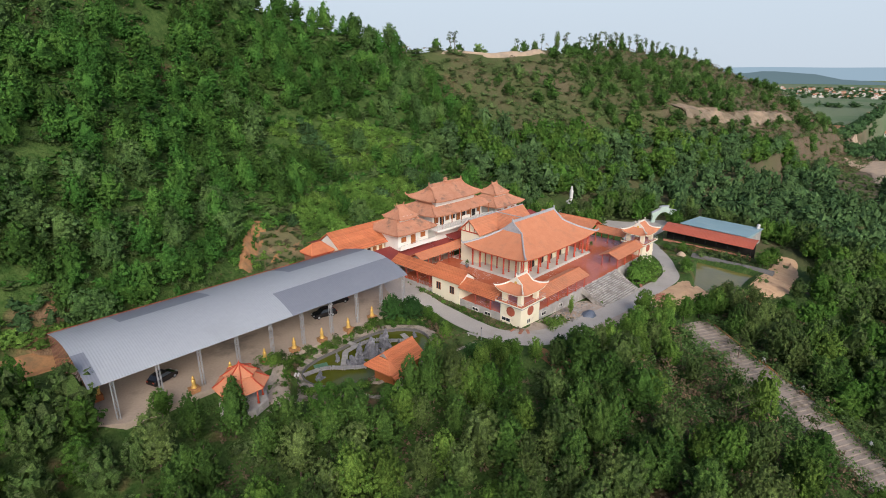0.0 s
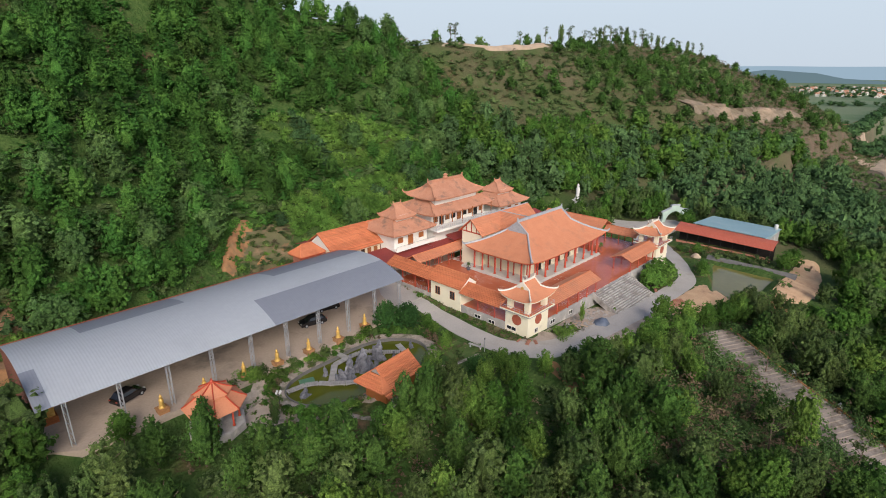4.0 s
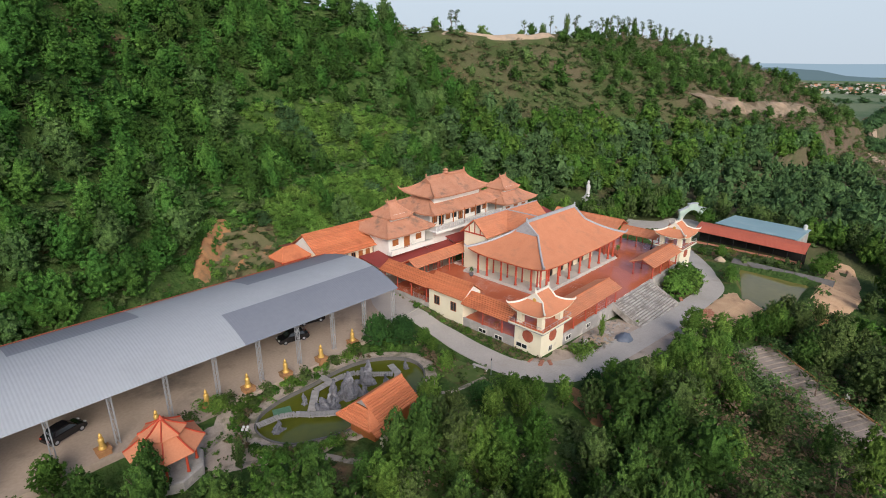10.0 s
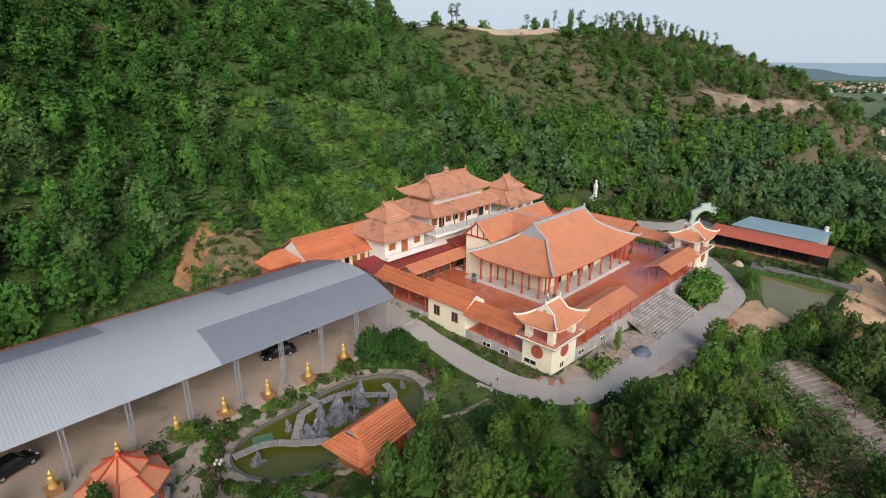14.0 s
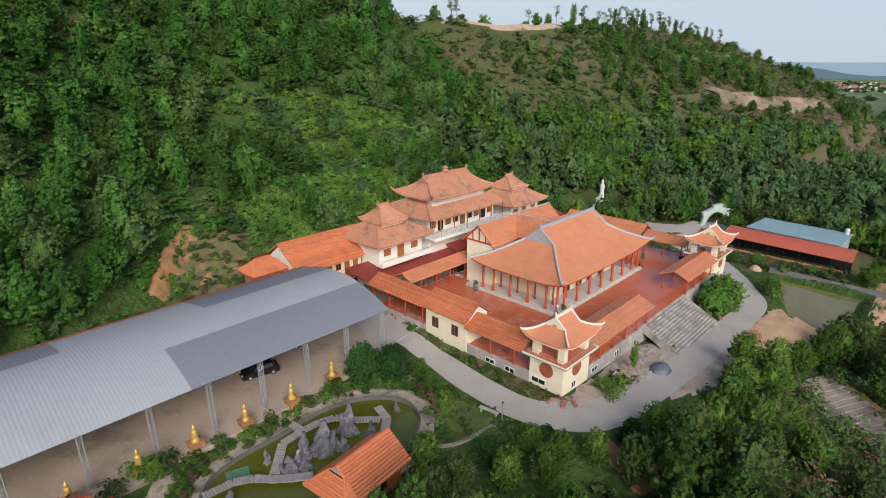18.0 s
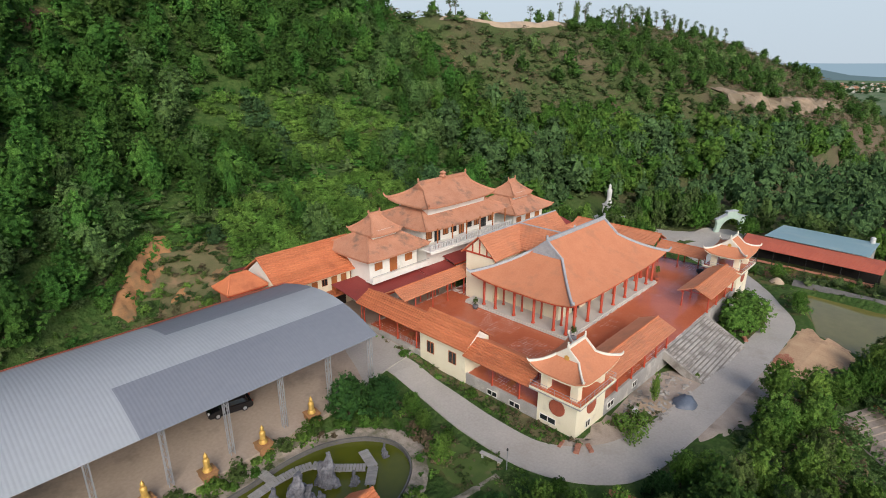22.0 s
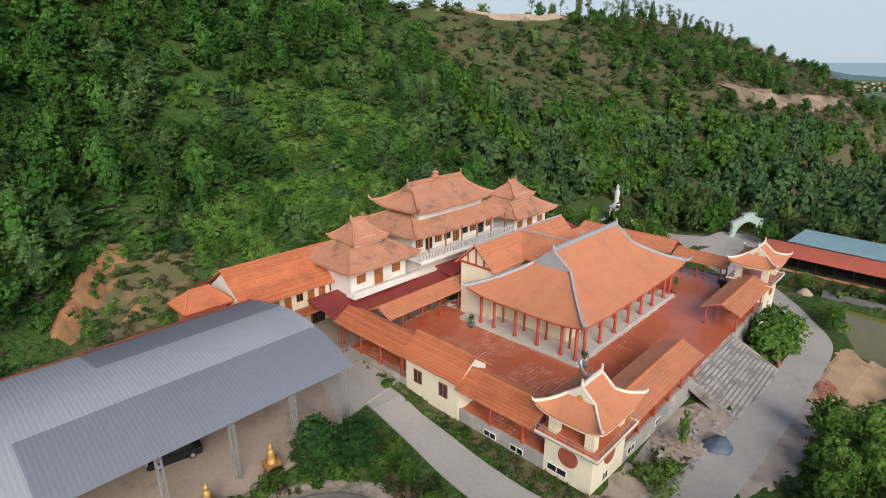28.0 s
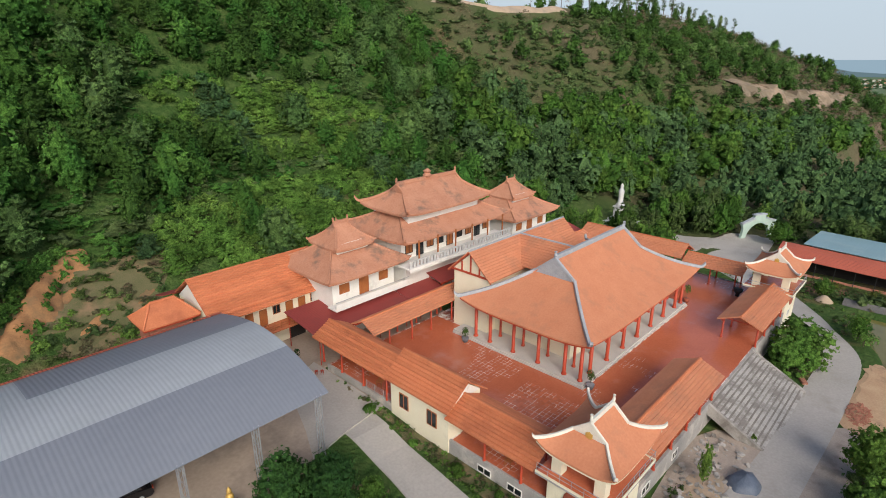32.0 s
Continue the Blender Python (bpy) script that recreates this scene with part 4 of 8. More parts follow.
gallery("inner gallery along the back of the court", "x", 4.1, 19.6, 31, 34, 30.2, 34.4, 5.6, "roof", [7.1, 10.7, 14.0, 17.8], [31.1, 33.8], ze=4.55)
gallery("open side gallery with red columns on the far side", "y", 6.4, 15.2, 53, 57, 53.0, 57.9, 5.1, "roof", [7.4, 11.0, 14.6], [53.7, 57.1], ze=4.0)
gallery("long side gallery on the far side of the court", "y", 15.2, 33.0, 53, 57, 52.6, 58.2, 6.2, "roof", [16.4, 20.2, 24.0, 28.0, 32.0], [53.5, 57.2], ze=4.7)
gallery("inner gallery along the back of the court", "x", 41.6, 53.0, 31, 34, 30.2, 34.4, 5.6, "roof", [44.0, 48.0, 52.0], [31.1, 33.8], ze=4.55)

# small gate house in the west row
lodge = thing("small_house", "small cream house with shuttered windows and an orange tiled roof", "house")
part("wall", Geo().box(-0.15, 14.95, -1.2, 0.1, 22.6, 4.75).box(3.95, 14.95, CZ, 4.2, 22.6, 4.75).box(0.1, 14.95, CZ - 1.5, 3.95, 15.2, 4.75).box(0.1, 22.35, CZ - 1.5, 3.95, 22.6, 4.75), "cream", lodge)
for y in (14.95, 22.6):
    tri = [(-0.15, y, 4.75), (4.2, y, 4.75), (2.0, y, 6.35)]
    part("gable_wall", Geo().poly(*(tri if y < 20 else tri[::-1])), "white", lodge)
gable_roof(lodge, "y", 14.5, 23.0, -0.75, 4.75, 4.6, 4.6, 6.6, 2.0, "roof_bright")
for y in (21.35, 17.6):
    window(lodge, "window", (-0.16, y, 1.85), "-y", 1.25, 1.6, "wood", "glass")

# ---------------------------------------------------------------- corner towers
def tower(label, at):
    t = thing("corner_tower", label, "tower", at, "corner towers")
    part("lower_wall", Geo().box(0, 0, -3.0, 6.0, 4.7, 3.95), "cream", t, "cream rendered base")
    part("balcony_slab", Geo().box(-0.75, -0.75, 3.95, 6.75, 5.4, 4.12), "plaster", t, "stained balcony slab")
    part("balcony_tiles", box(-0.66, -0.66, 4.12, 6.66, 5.38, 4.135), "court", t, "red balcony floor tiles")
    part("balcony_kerb", Geo().box(-0.75, -0.75, 4.12, 6.75, -0.67, 4.3).box(-0.75, -0.67, 4.12, -0.67, 5.4, 4.3).box(6.67, -0.67, 4.12, 6.75, 5.4, 4.3), "cream", t)
    for x, y in ((0.15, 0.15), (5.0, 0.15), (0.15, 3.7), (5.0, 3.7)):
        part("pier", box(x, y, 4.12, x + 0.85, y + 0.85, 6.9), "cream", t)
    rail = Geo().tube([(-0.68, 5.3, 5.0), (-0.68, -0.68, 5.0), (6.68, -0.68, 5.0), (6.68, 5.3, 5.0)], 0.03)
    rail.tube([(-0.68, 5.3, 4.65), (-0.68, -0.68, 4.65), (6.68, -0.68, 4.65), (6.68, 5.3, 4.65)], 0.02)
    for k in range(9):
        rail.tube([(-0.68 + 7.36 * k / 8, -0.68, 4.12), (-0.68 + 7.36 * k / 8, -0.68, 5.0)], 0.02, 5)
    for k in range(1, 7):
        for x in (-0.68, 6.68):
            rail.tube([(x, -0.68 + 6 * k / 6, 4.12), (x, -0.68 + 6 * k / 6, 5.0)], 0.02, 5)
    part("railing", rail, "steel", t, "thin steel railing")
    part("upper_ceiling", box(0.1, 0.1, 6.9, 5.9, 4.6, 7.05), "white", t)
    part("bell", Geo().lathe([(0.42, 0), (0.40, 0.1), (0.34, 0.6), (0.26, 0.9), (0.1, 1.0)], 14), "terracotta", t, "dark bronze hanging bell", True, at=pose(3, 2.4, 5.2))
    disc = Geo().lathe([(0.95, 0), (0.95, 0.05), (0.9, 0.09)], 28)
    for k in range(-4, 5):
        w = math.sqrt(0.85 - (k * 0.2) ** 2 * 1.0) if abs(k) < 5 else 0.1
        disc.box(-w, k * 0.2 - 0.02, 0.09, w, k * 0.2 + 0.02, 0.11)
    part("round_window", disc, "terracotta", t, "round terracotta lattice window", at=pose(-0.002, 2.3, 2.55, 0, -90, 0))
    part("round_window", disc, "terracotta", t, "round terracotta lattice window", at=pose(3.0, -0.002, 2.55, 90, 0, 0))
    window(t, "basement_window", (-0.01, 4.3, 0.35), "-y", 2.0, 0.75, "white", "glass", leaves=2)
    window(t, "basement_window", (2.0, -0.01, 0.1), "x", 1.0, 0.9, "white", "glass", leaves=2)
    part("medallion", Geo().lathe([(0.32, 0), (0.32, 0.05), (0.2, 0.08)], 6), "gold", t, "gilded hexagonal medallion", at=pose(1.22, 2.3, 7.95, 0, -90, 0))
    temple_roof(t, -0.85, 6.85, -0.85, 5.45, 6.6, 8.95, 1.3, 4.7, 2.3, 1.35, 0.6, 0.25, "roof", "ridge_white", 0.24, 0.22, 0.3, eave="cream")
    return t


tower("cream two-storey corner tower with an upswept tiled roof", pose(0, 0, 0))
tower("cream two-storey corner tower beyond the far end of the stairs", pose(50.2, 0, 0))

# ---------------------------------------------------------------- entrance stairs
stairs = thing("entrance_stairs", "broad weathered concrete stairs up to the terrace", "stairs")
N_STEP = 13
for k in range(N_STEP):
    z, y = CZ - 0.222 * (k + 1), -0.02 - 0.44 * k
    # Pale tread and dark back strip paint the steps' light and shade contrast.
    st_ob = part("step", box(22.1, y - 0.44, z - 0.6, 36.3, y, z - 0.07), "step", stairs)
    part("tread", box(22.12, y - 0.49, z - 0.07, 36.28, y, z), "tread", st_ob, "worn tread made paler than its riser")
    part("grime_strip", box(22.13, y - 0.19, z, 36.27, y, z + 0.006), "grime", st_ob, "dark grime and painted shade in the step corner")
for x in (21.75, 36.3):
    part("side_wall", Geo().grid([[(x, 0, CZ + 0.05), (x + 0.35, 0, CZ + 0.05)], [(x, -5.9, CZ - 2.9), (x + 0.35, -5.9, CZ - 2.9)]], 1.2), "step", stairs)

# ---------------------------------------------------------------- rear buildings
back = thing("rear_hall", "two-storey white hall with two tiers of weathered clay roofs", "temple")
part("ground_floor", box(15.6, 37.4, 0.5, 34.2, 48.2, 8.2), "white", back)
part("upper_floor", box(15.6, 38.2, 8.2, 34.2, 48.2, 11.9), "white", back)
part("balcony", box(14.2, 35.0, 8.0, 35.4, 38.2, 8.25), "white", back)
bal = Geo()
for k in range(34):
    x = 14.3 + k * 0.62
    bal.box(x, 35.05, 8.25, x + 0.36, 35.15, 9.1)
bal.box(14.2, 35.0, 9.1, 35.4, 35.2, 9.25).box(14.2, 35.0, 8.25, 35.4, 35.2, 8.4)
part("balustrade", bal, "pale_stone", back, "grey stone balustrade")
part("awning_fascia", box(14.2, 34.95, 7.7, 35.4, 35.0, 8.0), "white", back)
for k in range(6):
    part("post", box(16.2 + k * 3.5, 35.4, 8.25, 16.36 + k * 3.5, 35.56, 11.6), "wood", back)
for k in range(9):
    x = 16.3 + k * 2.0
    window(back, "door" if k % 3 == 1 else "window", (x, 38.19, 8.3 if k % 3 == 1 else 9.0), "x", 1.35, 2.6 if k % 3 == 1 else 1.7, "dark", "glass" if k % 2 else "wood")
temple_roof(back, 13.9, 35.4, 35.6, 49.2, 11.4, 14.8, 19.0, 30.3, 42.4, 0.0, 0.35, 0.3, "roof_old", "roof_old", 0.3, 0.25, 0.6, eave="roof_old")
part("clerestory", box(17.6, 38.9, 12.0, 31.9, 46.0, 14.6), "white", back)
temple_roof(back, 16.2, 33.2, 37.5, 47.3, 14.3, 17.3, 18.8, 30.6, 42.4, 1.3, 0.38, 0.3, "roof_old", "roof_old", 0.36, 0.32, 0.8, eave="roof_old")
part("ridge_ornament", Geo().lathe([(0.5, 0), (0.7, 0.3), (0.4, 0.6), (0.6, 0.9), (0.2, 1.2)], 8), "roof_old", back, "clay ridge ornament", at=pose(24.7, 42.4, 17.6))


def pavilion(label, x0):
    p = thing("rear_pavilion", label, "pavilion", pose(x0, 0, 0), "rear pavilions")
    part("wall", box(1.4, 38.3, 0.4, 11.2, 47.6, 9.4), "white", p)
    part("upper_wall", box(3.9, 40.4, 9.4, 8.7, 45.2, 12.0), "white", p)
    temple_roof(p, 0.0, 12.7, 36.8, 48.6, 8.9, 12.3, 4.8, 7.8, 42.7, 0.0, 0.2, 0.25, "roof_old", "roof_old", 0.26, 0.22, 0.25, eave="roof_old")
    temple_roof(p, 3.3, 9.3, 39.7, 45.7, 11.5, 14.0, 5.2, 7.4, 42.7, 0.5, 0.22, 0.25, "roof_old", "roof_old", 0.28, 0.24, 0.25, eave="roof_old")
    part("balcony", box(0.6, 36.6, 5.4, 12.3, 38.3, 5.6), "white", p)
    part("parapet", box(0.6, 36.5, 5.4, 12.3, 36.6, 6.3), "white", p)
    part("handrail", Geo().tube([(0.6, 36.55, 6.55), (12.3, 36.55, 6.55)], 0.04), "steel", p)
    window(p, "window", (2.4, 38.29, 6.6), "x", 1.5, 1.2, "wood", "wood")
    window(p, "door", (5.4, 38.29, 5.6), "x", 1.5, 2.3, "wood", "wood")
    window(p, "window", (8.6, 38.29, 6.6), "x", 1.5, 1.2, "wood", "wood")
    return p


pavilion("white pavilion with a double roof of weathered clay tiles", 3.1)
pavilion("white pavilion with a double roof of weathered clay tiles", 38.9)

wing = thing("dormitory_house", "long two-storey house with bright orange tiles and a balcony walk", "house")
part("wall", Geo().box(-8.2, 43.0, 0.5, 7.2, 51.5, 7.0), "cream", wing)
for x in (-8.2, 7.2):
    tri = [(x, 43.0, 7.0), (x, 51.5, 7.0), (x, 47.4, 9.85)]
    part("gable_wall", Geo().poly(*(tri if x > 0 else tri[::-1])), "white", wing)
gable_roof(wing, "x", -8.7, 7.4, 42.6, 52.3, 6.9, 6.9, 10.05, 47.5, "roof_bright", pitch=0.4)
lay(wing, courses(((-6.5, 41.9, 6.4), (8.6, 41.9, 6.4)), ((-6.5, 43.0, 6.93), (8.6, 43.0, 6.93)), 0.3), "roof_bright")
part("balcony_floor", box(-6.8, 40.9, 3.3, 8.0, 43.0, 3.55), "roof_bright", wing, "orange tiled balcony edge")
r = Geo().tube([(-6.8, 41.0, 4.55), (8.0, 41.0, 4.55)], 0.04).tube([(-6.8, 41.0, 4.2), (8.0, 41.0, 4.2)], 0.03).tube([(-6.8, 41.0, 3.9), (8.0, 41.0, 3.9)], 0.03)
for k in range(19):
    r.tube([(-6.8 + 14.8 * k / 18, 41.0, 3.55), (-6.8 + 14.8 * k / 18, 41.0, 4.55)], 0.03, 5)
part("railing", r, "wood", wing, "brown railing")
for k in range(8):
    x = -6.2 + k * 1.75
    window(wing, "door" if k % 3 != 0 else "window", (x, 42.99, 3.6 if k % 3 != 0 else 4.6), "x", 1.0, 2.1 if k % 3 != 0 else 1.1, "wood", "wood" if k % 3 != 0 else "glass", leaves=1 if k % 3 else 2)
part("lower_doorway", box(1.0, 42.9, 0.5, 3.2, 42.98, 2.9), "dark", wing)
part("rear_lean_to", Geo().grid([[(8.0, 53.6, 6.9), (-10.2, 53.6, 6.9)], [(8.0, 51.0, 7.6), (-10.2, 51.0, 7.6)]], 0.08), "tin_red", wing)

kiosk = thing("hillside_hut", "small hut with a hipped orange tile roof", "hut")
part("wall", box(-13.8, 45.6, 2.0, -9.2, 49.0, 6.9), "brick", kiosk)
temple_roof(kiosk, -14.5, -8.5, 45.0, 49.6, 6.8, 8.6, -12.8, -10.2, 47.3, 0.0, 0.05, 0.05, "roof_bright", "roof_bright", 0.22, 0.14, 0.05)

for nm, x0, x1, ya, za, yb, zb in (("red_tin_roof", -0.4, 13.6, 34.5, 4.4, 41.4, 5.3), ("red_tin_roof", 13.6, 20.0, 34.6, 4.45, 37.3, 4.9), ("red_tin_roof", 19.4, 33.5, 34.6, 5.0, 37.4, 5.7), ("red_tin_roof", 40.0, 56.0, 34.4, 4.5, 37.6, 5.4)):
    tr = thing(nm, "low-pitched dark red sheet metal roof", "roof", group="sheet metal roofs")
    part("sheet", Geo().grid([[(x0, ya, za), (x1, ya, za)], [(x0, yb, zb), (x1, yb, zb)]], 0.06), "tin_red", tr)
    part("fascia", box(x0, ya - 0.04, za - 0.25, x1, ya, za - 0.01), "red", tr)
    for k in range(4):
        x = lerp(x0 + 0.4, x1 - 0.4, k / 3)
        part("post", Geo().tube([(x, ya + 0.3, 0.5), (x, ya + 0.3, za - 0.06)], 0.06), "red", tr)
        part("post", Geo().tube([(x, yb - 0.3, 0.5), (x, yb - 0.3, zb - 0.06)], 0.06), "red", tr)

# ---------------------------------------------------------------- arched shed
SX0, SX1, SYF, SYB, SZE, SZT = -63.0, -7.6, 22.0, 42.0, 6.75, 9.2
structure("yard", Geo().prism([(-62.9, 23.0), (-60, 20.8), (-40, 20.4), (-24, 20.6), (-14, 21.2), (-9, 22.6), (-5.2, 23.4), (-0.1, 24.0), (-0.1, 43.2), (-62.9, 43.2)], -1.2, 0.69), "yard", "stained brownish concrete yard under the shed", "yard")


structure("apron", Geo().prism([(-9.4, 22.4), (-5.2, 23.3), (-0.2, 23.9), (-0.2, 36.0), (-3.6, 34.6), (-6.2, 30.4), (-7.8, 26.0)], 0.2, 0.70), "concrete", "pale worn concrete where the road meets the yard", "yard")
structure("back_yard", box(-0.1, 34.3, -1.2, 20.0, 43.0, 0.69), "yard", "worn concrete between the gallery and the houses", "yard")


def arch(u):
    a = lerp(-1, 1, u)
    return SZE + (SZT - SZE) * (1 - a * a) + 0.7 * max(0.0, a) ** 3


shed = thing("arched_shed", "open steel shed with an arched grey sheet roof", "shed")


def roof_piece(xa, xb, ua, ub, lift=0.0):
    n = max(2, round((ub - ua) * 24))
    return Geo().grid([[(xa, lerp(SYF, SYB, u), arch(u) + lift), (xb, lerp(SYF, SYB, u), arch(u) + lift)] for u in [lerp(ua, ub, k / n) for k in range(n + 1)]], 0.05)


for xa, xb, ua, ub, m in ((-33.2, SX1, 0, 0.31, "sheet_dark"), (-33.2, SX1, 0.31, 0.645, "sheet"), (-26.0, SX1, 0.645, 1, "sheet_dark"), (-33.2, -26.0, 0.645, 1, "sheet"),
                          (-61.4, -33.2, 0, 0.645, "sheet"), (-41.0, -33.2, 0.645, 1, "sheet"), (-55.0, -41.0, 0.645, 1, "sheet_dark"), (-61.4, -55.0, 0.645, 1, "sheet"),
                          (SX0, -61.4, 0, 0.33, "sheet_dark"), (SX0, -61.4, 0.33, 1, "sheet")):
    part("roof_sheet", roof_piece(xa, xb, ua, ub), m, shed, "dark grey corrugated sheet" if "dark" in m else "pale grey corrugated sheet")
part("edge_flashing", roof_piece(SX0 - 0.02, SX1 + 0.02, 0.975, 1.012, 0.13), "tin_orange", shed, "red edge flashing")
GFL = 0.69
postx = [SX1 - 0.9 - 5.75 * k for k in range(10)]
for x in postx:
    for y in (SYF + 0.35, SYB - 0.5):
        top = arch((y - SYF) / (SYB - SYF)) - 0.1
        p = Geo()
        for dx, dy in ((-0.2, -0.2), (0.2, -0.2), (0.2, 0.2), (-0.2, 0.2)):
            p.box(x + dx - 0.035, y + dy - 0.035, GFL - 0.3, x + dx + 0.035, y + dy + 0.035, top)
        n = 9
        for k in range(n):
            za, zb = lerp(GFL, top, k / n), lerp(GFL, top, (k + 1) / n)
            s = 0.2 if k % 2 else -0.2
            for c in (-0.2, 0.2):
                p.tube([(x - s, y + c, za), (x + s, y + c, zb)], 0.02, 4)
                p.tube([(x + c, y - s, za), (x + c, y + s, zb)], 0.02, 4)
        part("lattice_post", p, "steel", shed, "galvanised lattice post")
    tr = Geo()
    us = [k / 14 for k in range(15)]
    tr.tube([(x, lerp(SYF + 0.3, SYB - 0.3, u), arch(u) - 0.15) for u in us], 0.05, 5)
    tr.tube([(x, lerp(SYF + 0.3, SYB - 0.3, u), arch(u) - 0.65) for u in us], 0.05, 5)
    for a, b in zip(us[:-1], us[1:]):
        tr.tube([(x, lerp(SYF + 0.3, SYB - 0.3, a), arch(a) - 0.15), (x, lerp(SYF + 0.3, SYB - 0.3, b), arch(b) - 0.65)], 0.025, 4)
    part("roof_truss", tr, "steel", shed)
for k in range(9):
    u = 0.03 + 0.94 * k / 8
    part("purlin", box(SX0 + 0.2, lerp(SYF, SYB, u) - 0.05, arch(u) - 0.16, SX1 - 0.2, lerp(SYF, SYB, u) + 0.05, arch(u) - 0.07), "steel", shed)
gw = Geo()
for k in range(20):
    y = lerp(SYF + 0.2, SYB - 0.2, k / 19)
    gw.tube([(SX0 + 0.05, y, GFL - 0.6), (SX0 + 0.05, y, arch((y - SYF) / (SYB - SYF)) - 0.1)], 0.04, 5)
part("end_frame", gw, "rust", shed, "rusty end frame")
# ---------------------------------------------------------------- plants
def leaf_cloud(rng, centres, radii, n, size, squash=0.8, up=0.35, heart=None):
    """Leaf sprays scattered over the shells of several clumps: vertices (n, 4, 3). heart: middle of the crown, from which leaves face away."""
    c = rng.randint(0, len(centres), n)
    d = rng.normal(size=(n, 3))
    d /= np.linalg.norm(d, axis=1)[:, None]
    d[:, 2] = np.where(d[:, 2] < -0.45, -d[:, 2], d[:, 2])
    r = radii[c] * (0.78 + 0.32 * rng.rand(n))
    p = centres[c] + d * r[:, None] * np.array([1, 1, squash])
    nrm = d + rng.normal(size=(n, 3)) * 0.4 + np.array([0, 0, up])
    if heart is not None:
        o = p - heart
        nrm += 0.7 * o / (np.linalg.norm(o, axis=1)[:, None] + 1e-6)
    nrm /= np.linalg.norm(nrm, axis=1)[:, None]
    a = np.cross(nrm, rng.normal(size=(n, 3)))
    a /= np.linalg.norm(a, axis=1)[:, None]
    b = np.cross(nrm, a)
    s = size * (0.6 + 0.8 * rng.rand(n))[:, None]
    bend = nrm * s * 0.25
    return np.stack([p - a * s * 0.5, p - b * s * 0.34 + bend, p + a * s * 0.5, p + b * s * 0.34 + bend], 1)


def crown_radius(kind, u, a, ph):
    """Half width of a crown at height share u and bearing a, for a tree of height 1."""
    if kind == "pine":
        r = 0.36 * np.clip(1.0 - u ** 2.3, 0, 1) ** 0.75 * np.clip(0.55 + 1.5 * u, 0, 1)
    elif kind == "acacia":
        r = 0.31 * np.clip(np.sin(np.pi * (0.08 + 0.88 * u)), 0, 1) ** 0.55
    else:
        r = 0.42 * np.clip(1 - u ** 2.4, 0, 1) ** 0.6 * np.clip(0.72 + 1.2 * u, 0, 1)
    return r * (1 + 0.16 * np.sin(3 * a + ph[0] + 6 * u) + 0.12 * np.sin(5 * a + ph[1] - 9 * u) + 0.08 * np.sin(2 * a + ph[2] + 17 * u))


CROWN = {"pine": (0.13, 1.0), "acacia": (0.16, 1.0), "bush": (0.06, 0.82), "broad": (0.16, 1.0)}


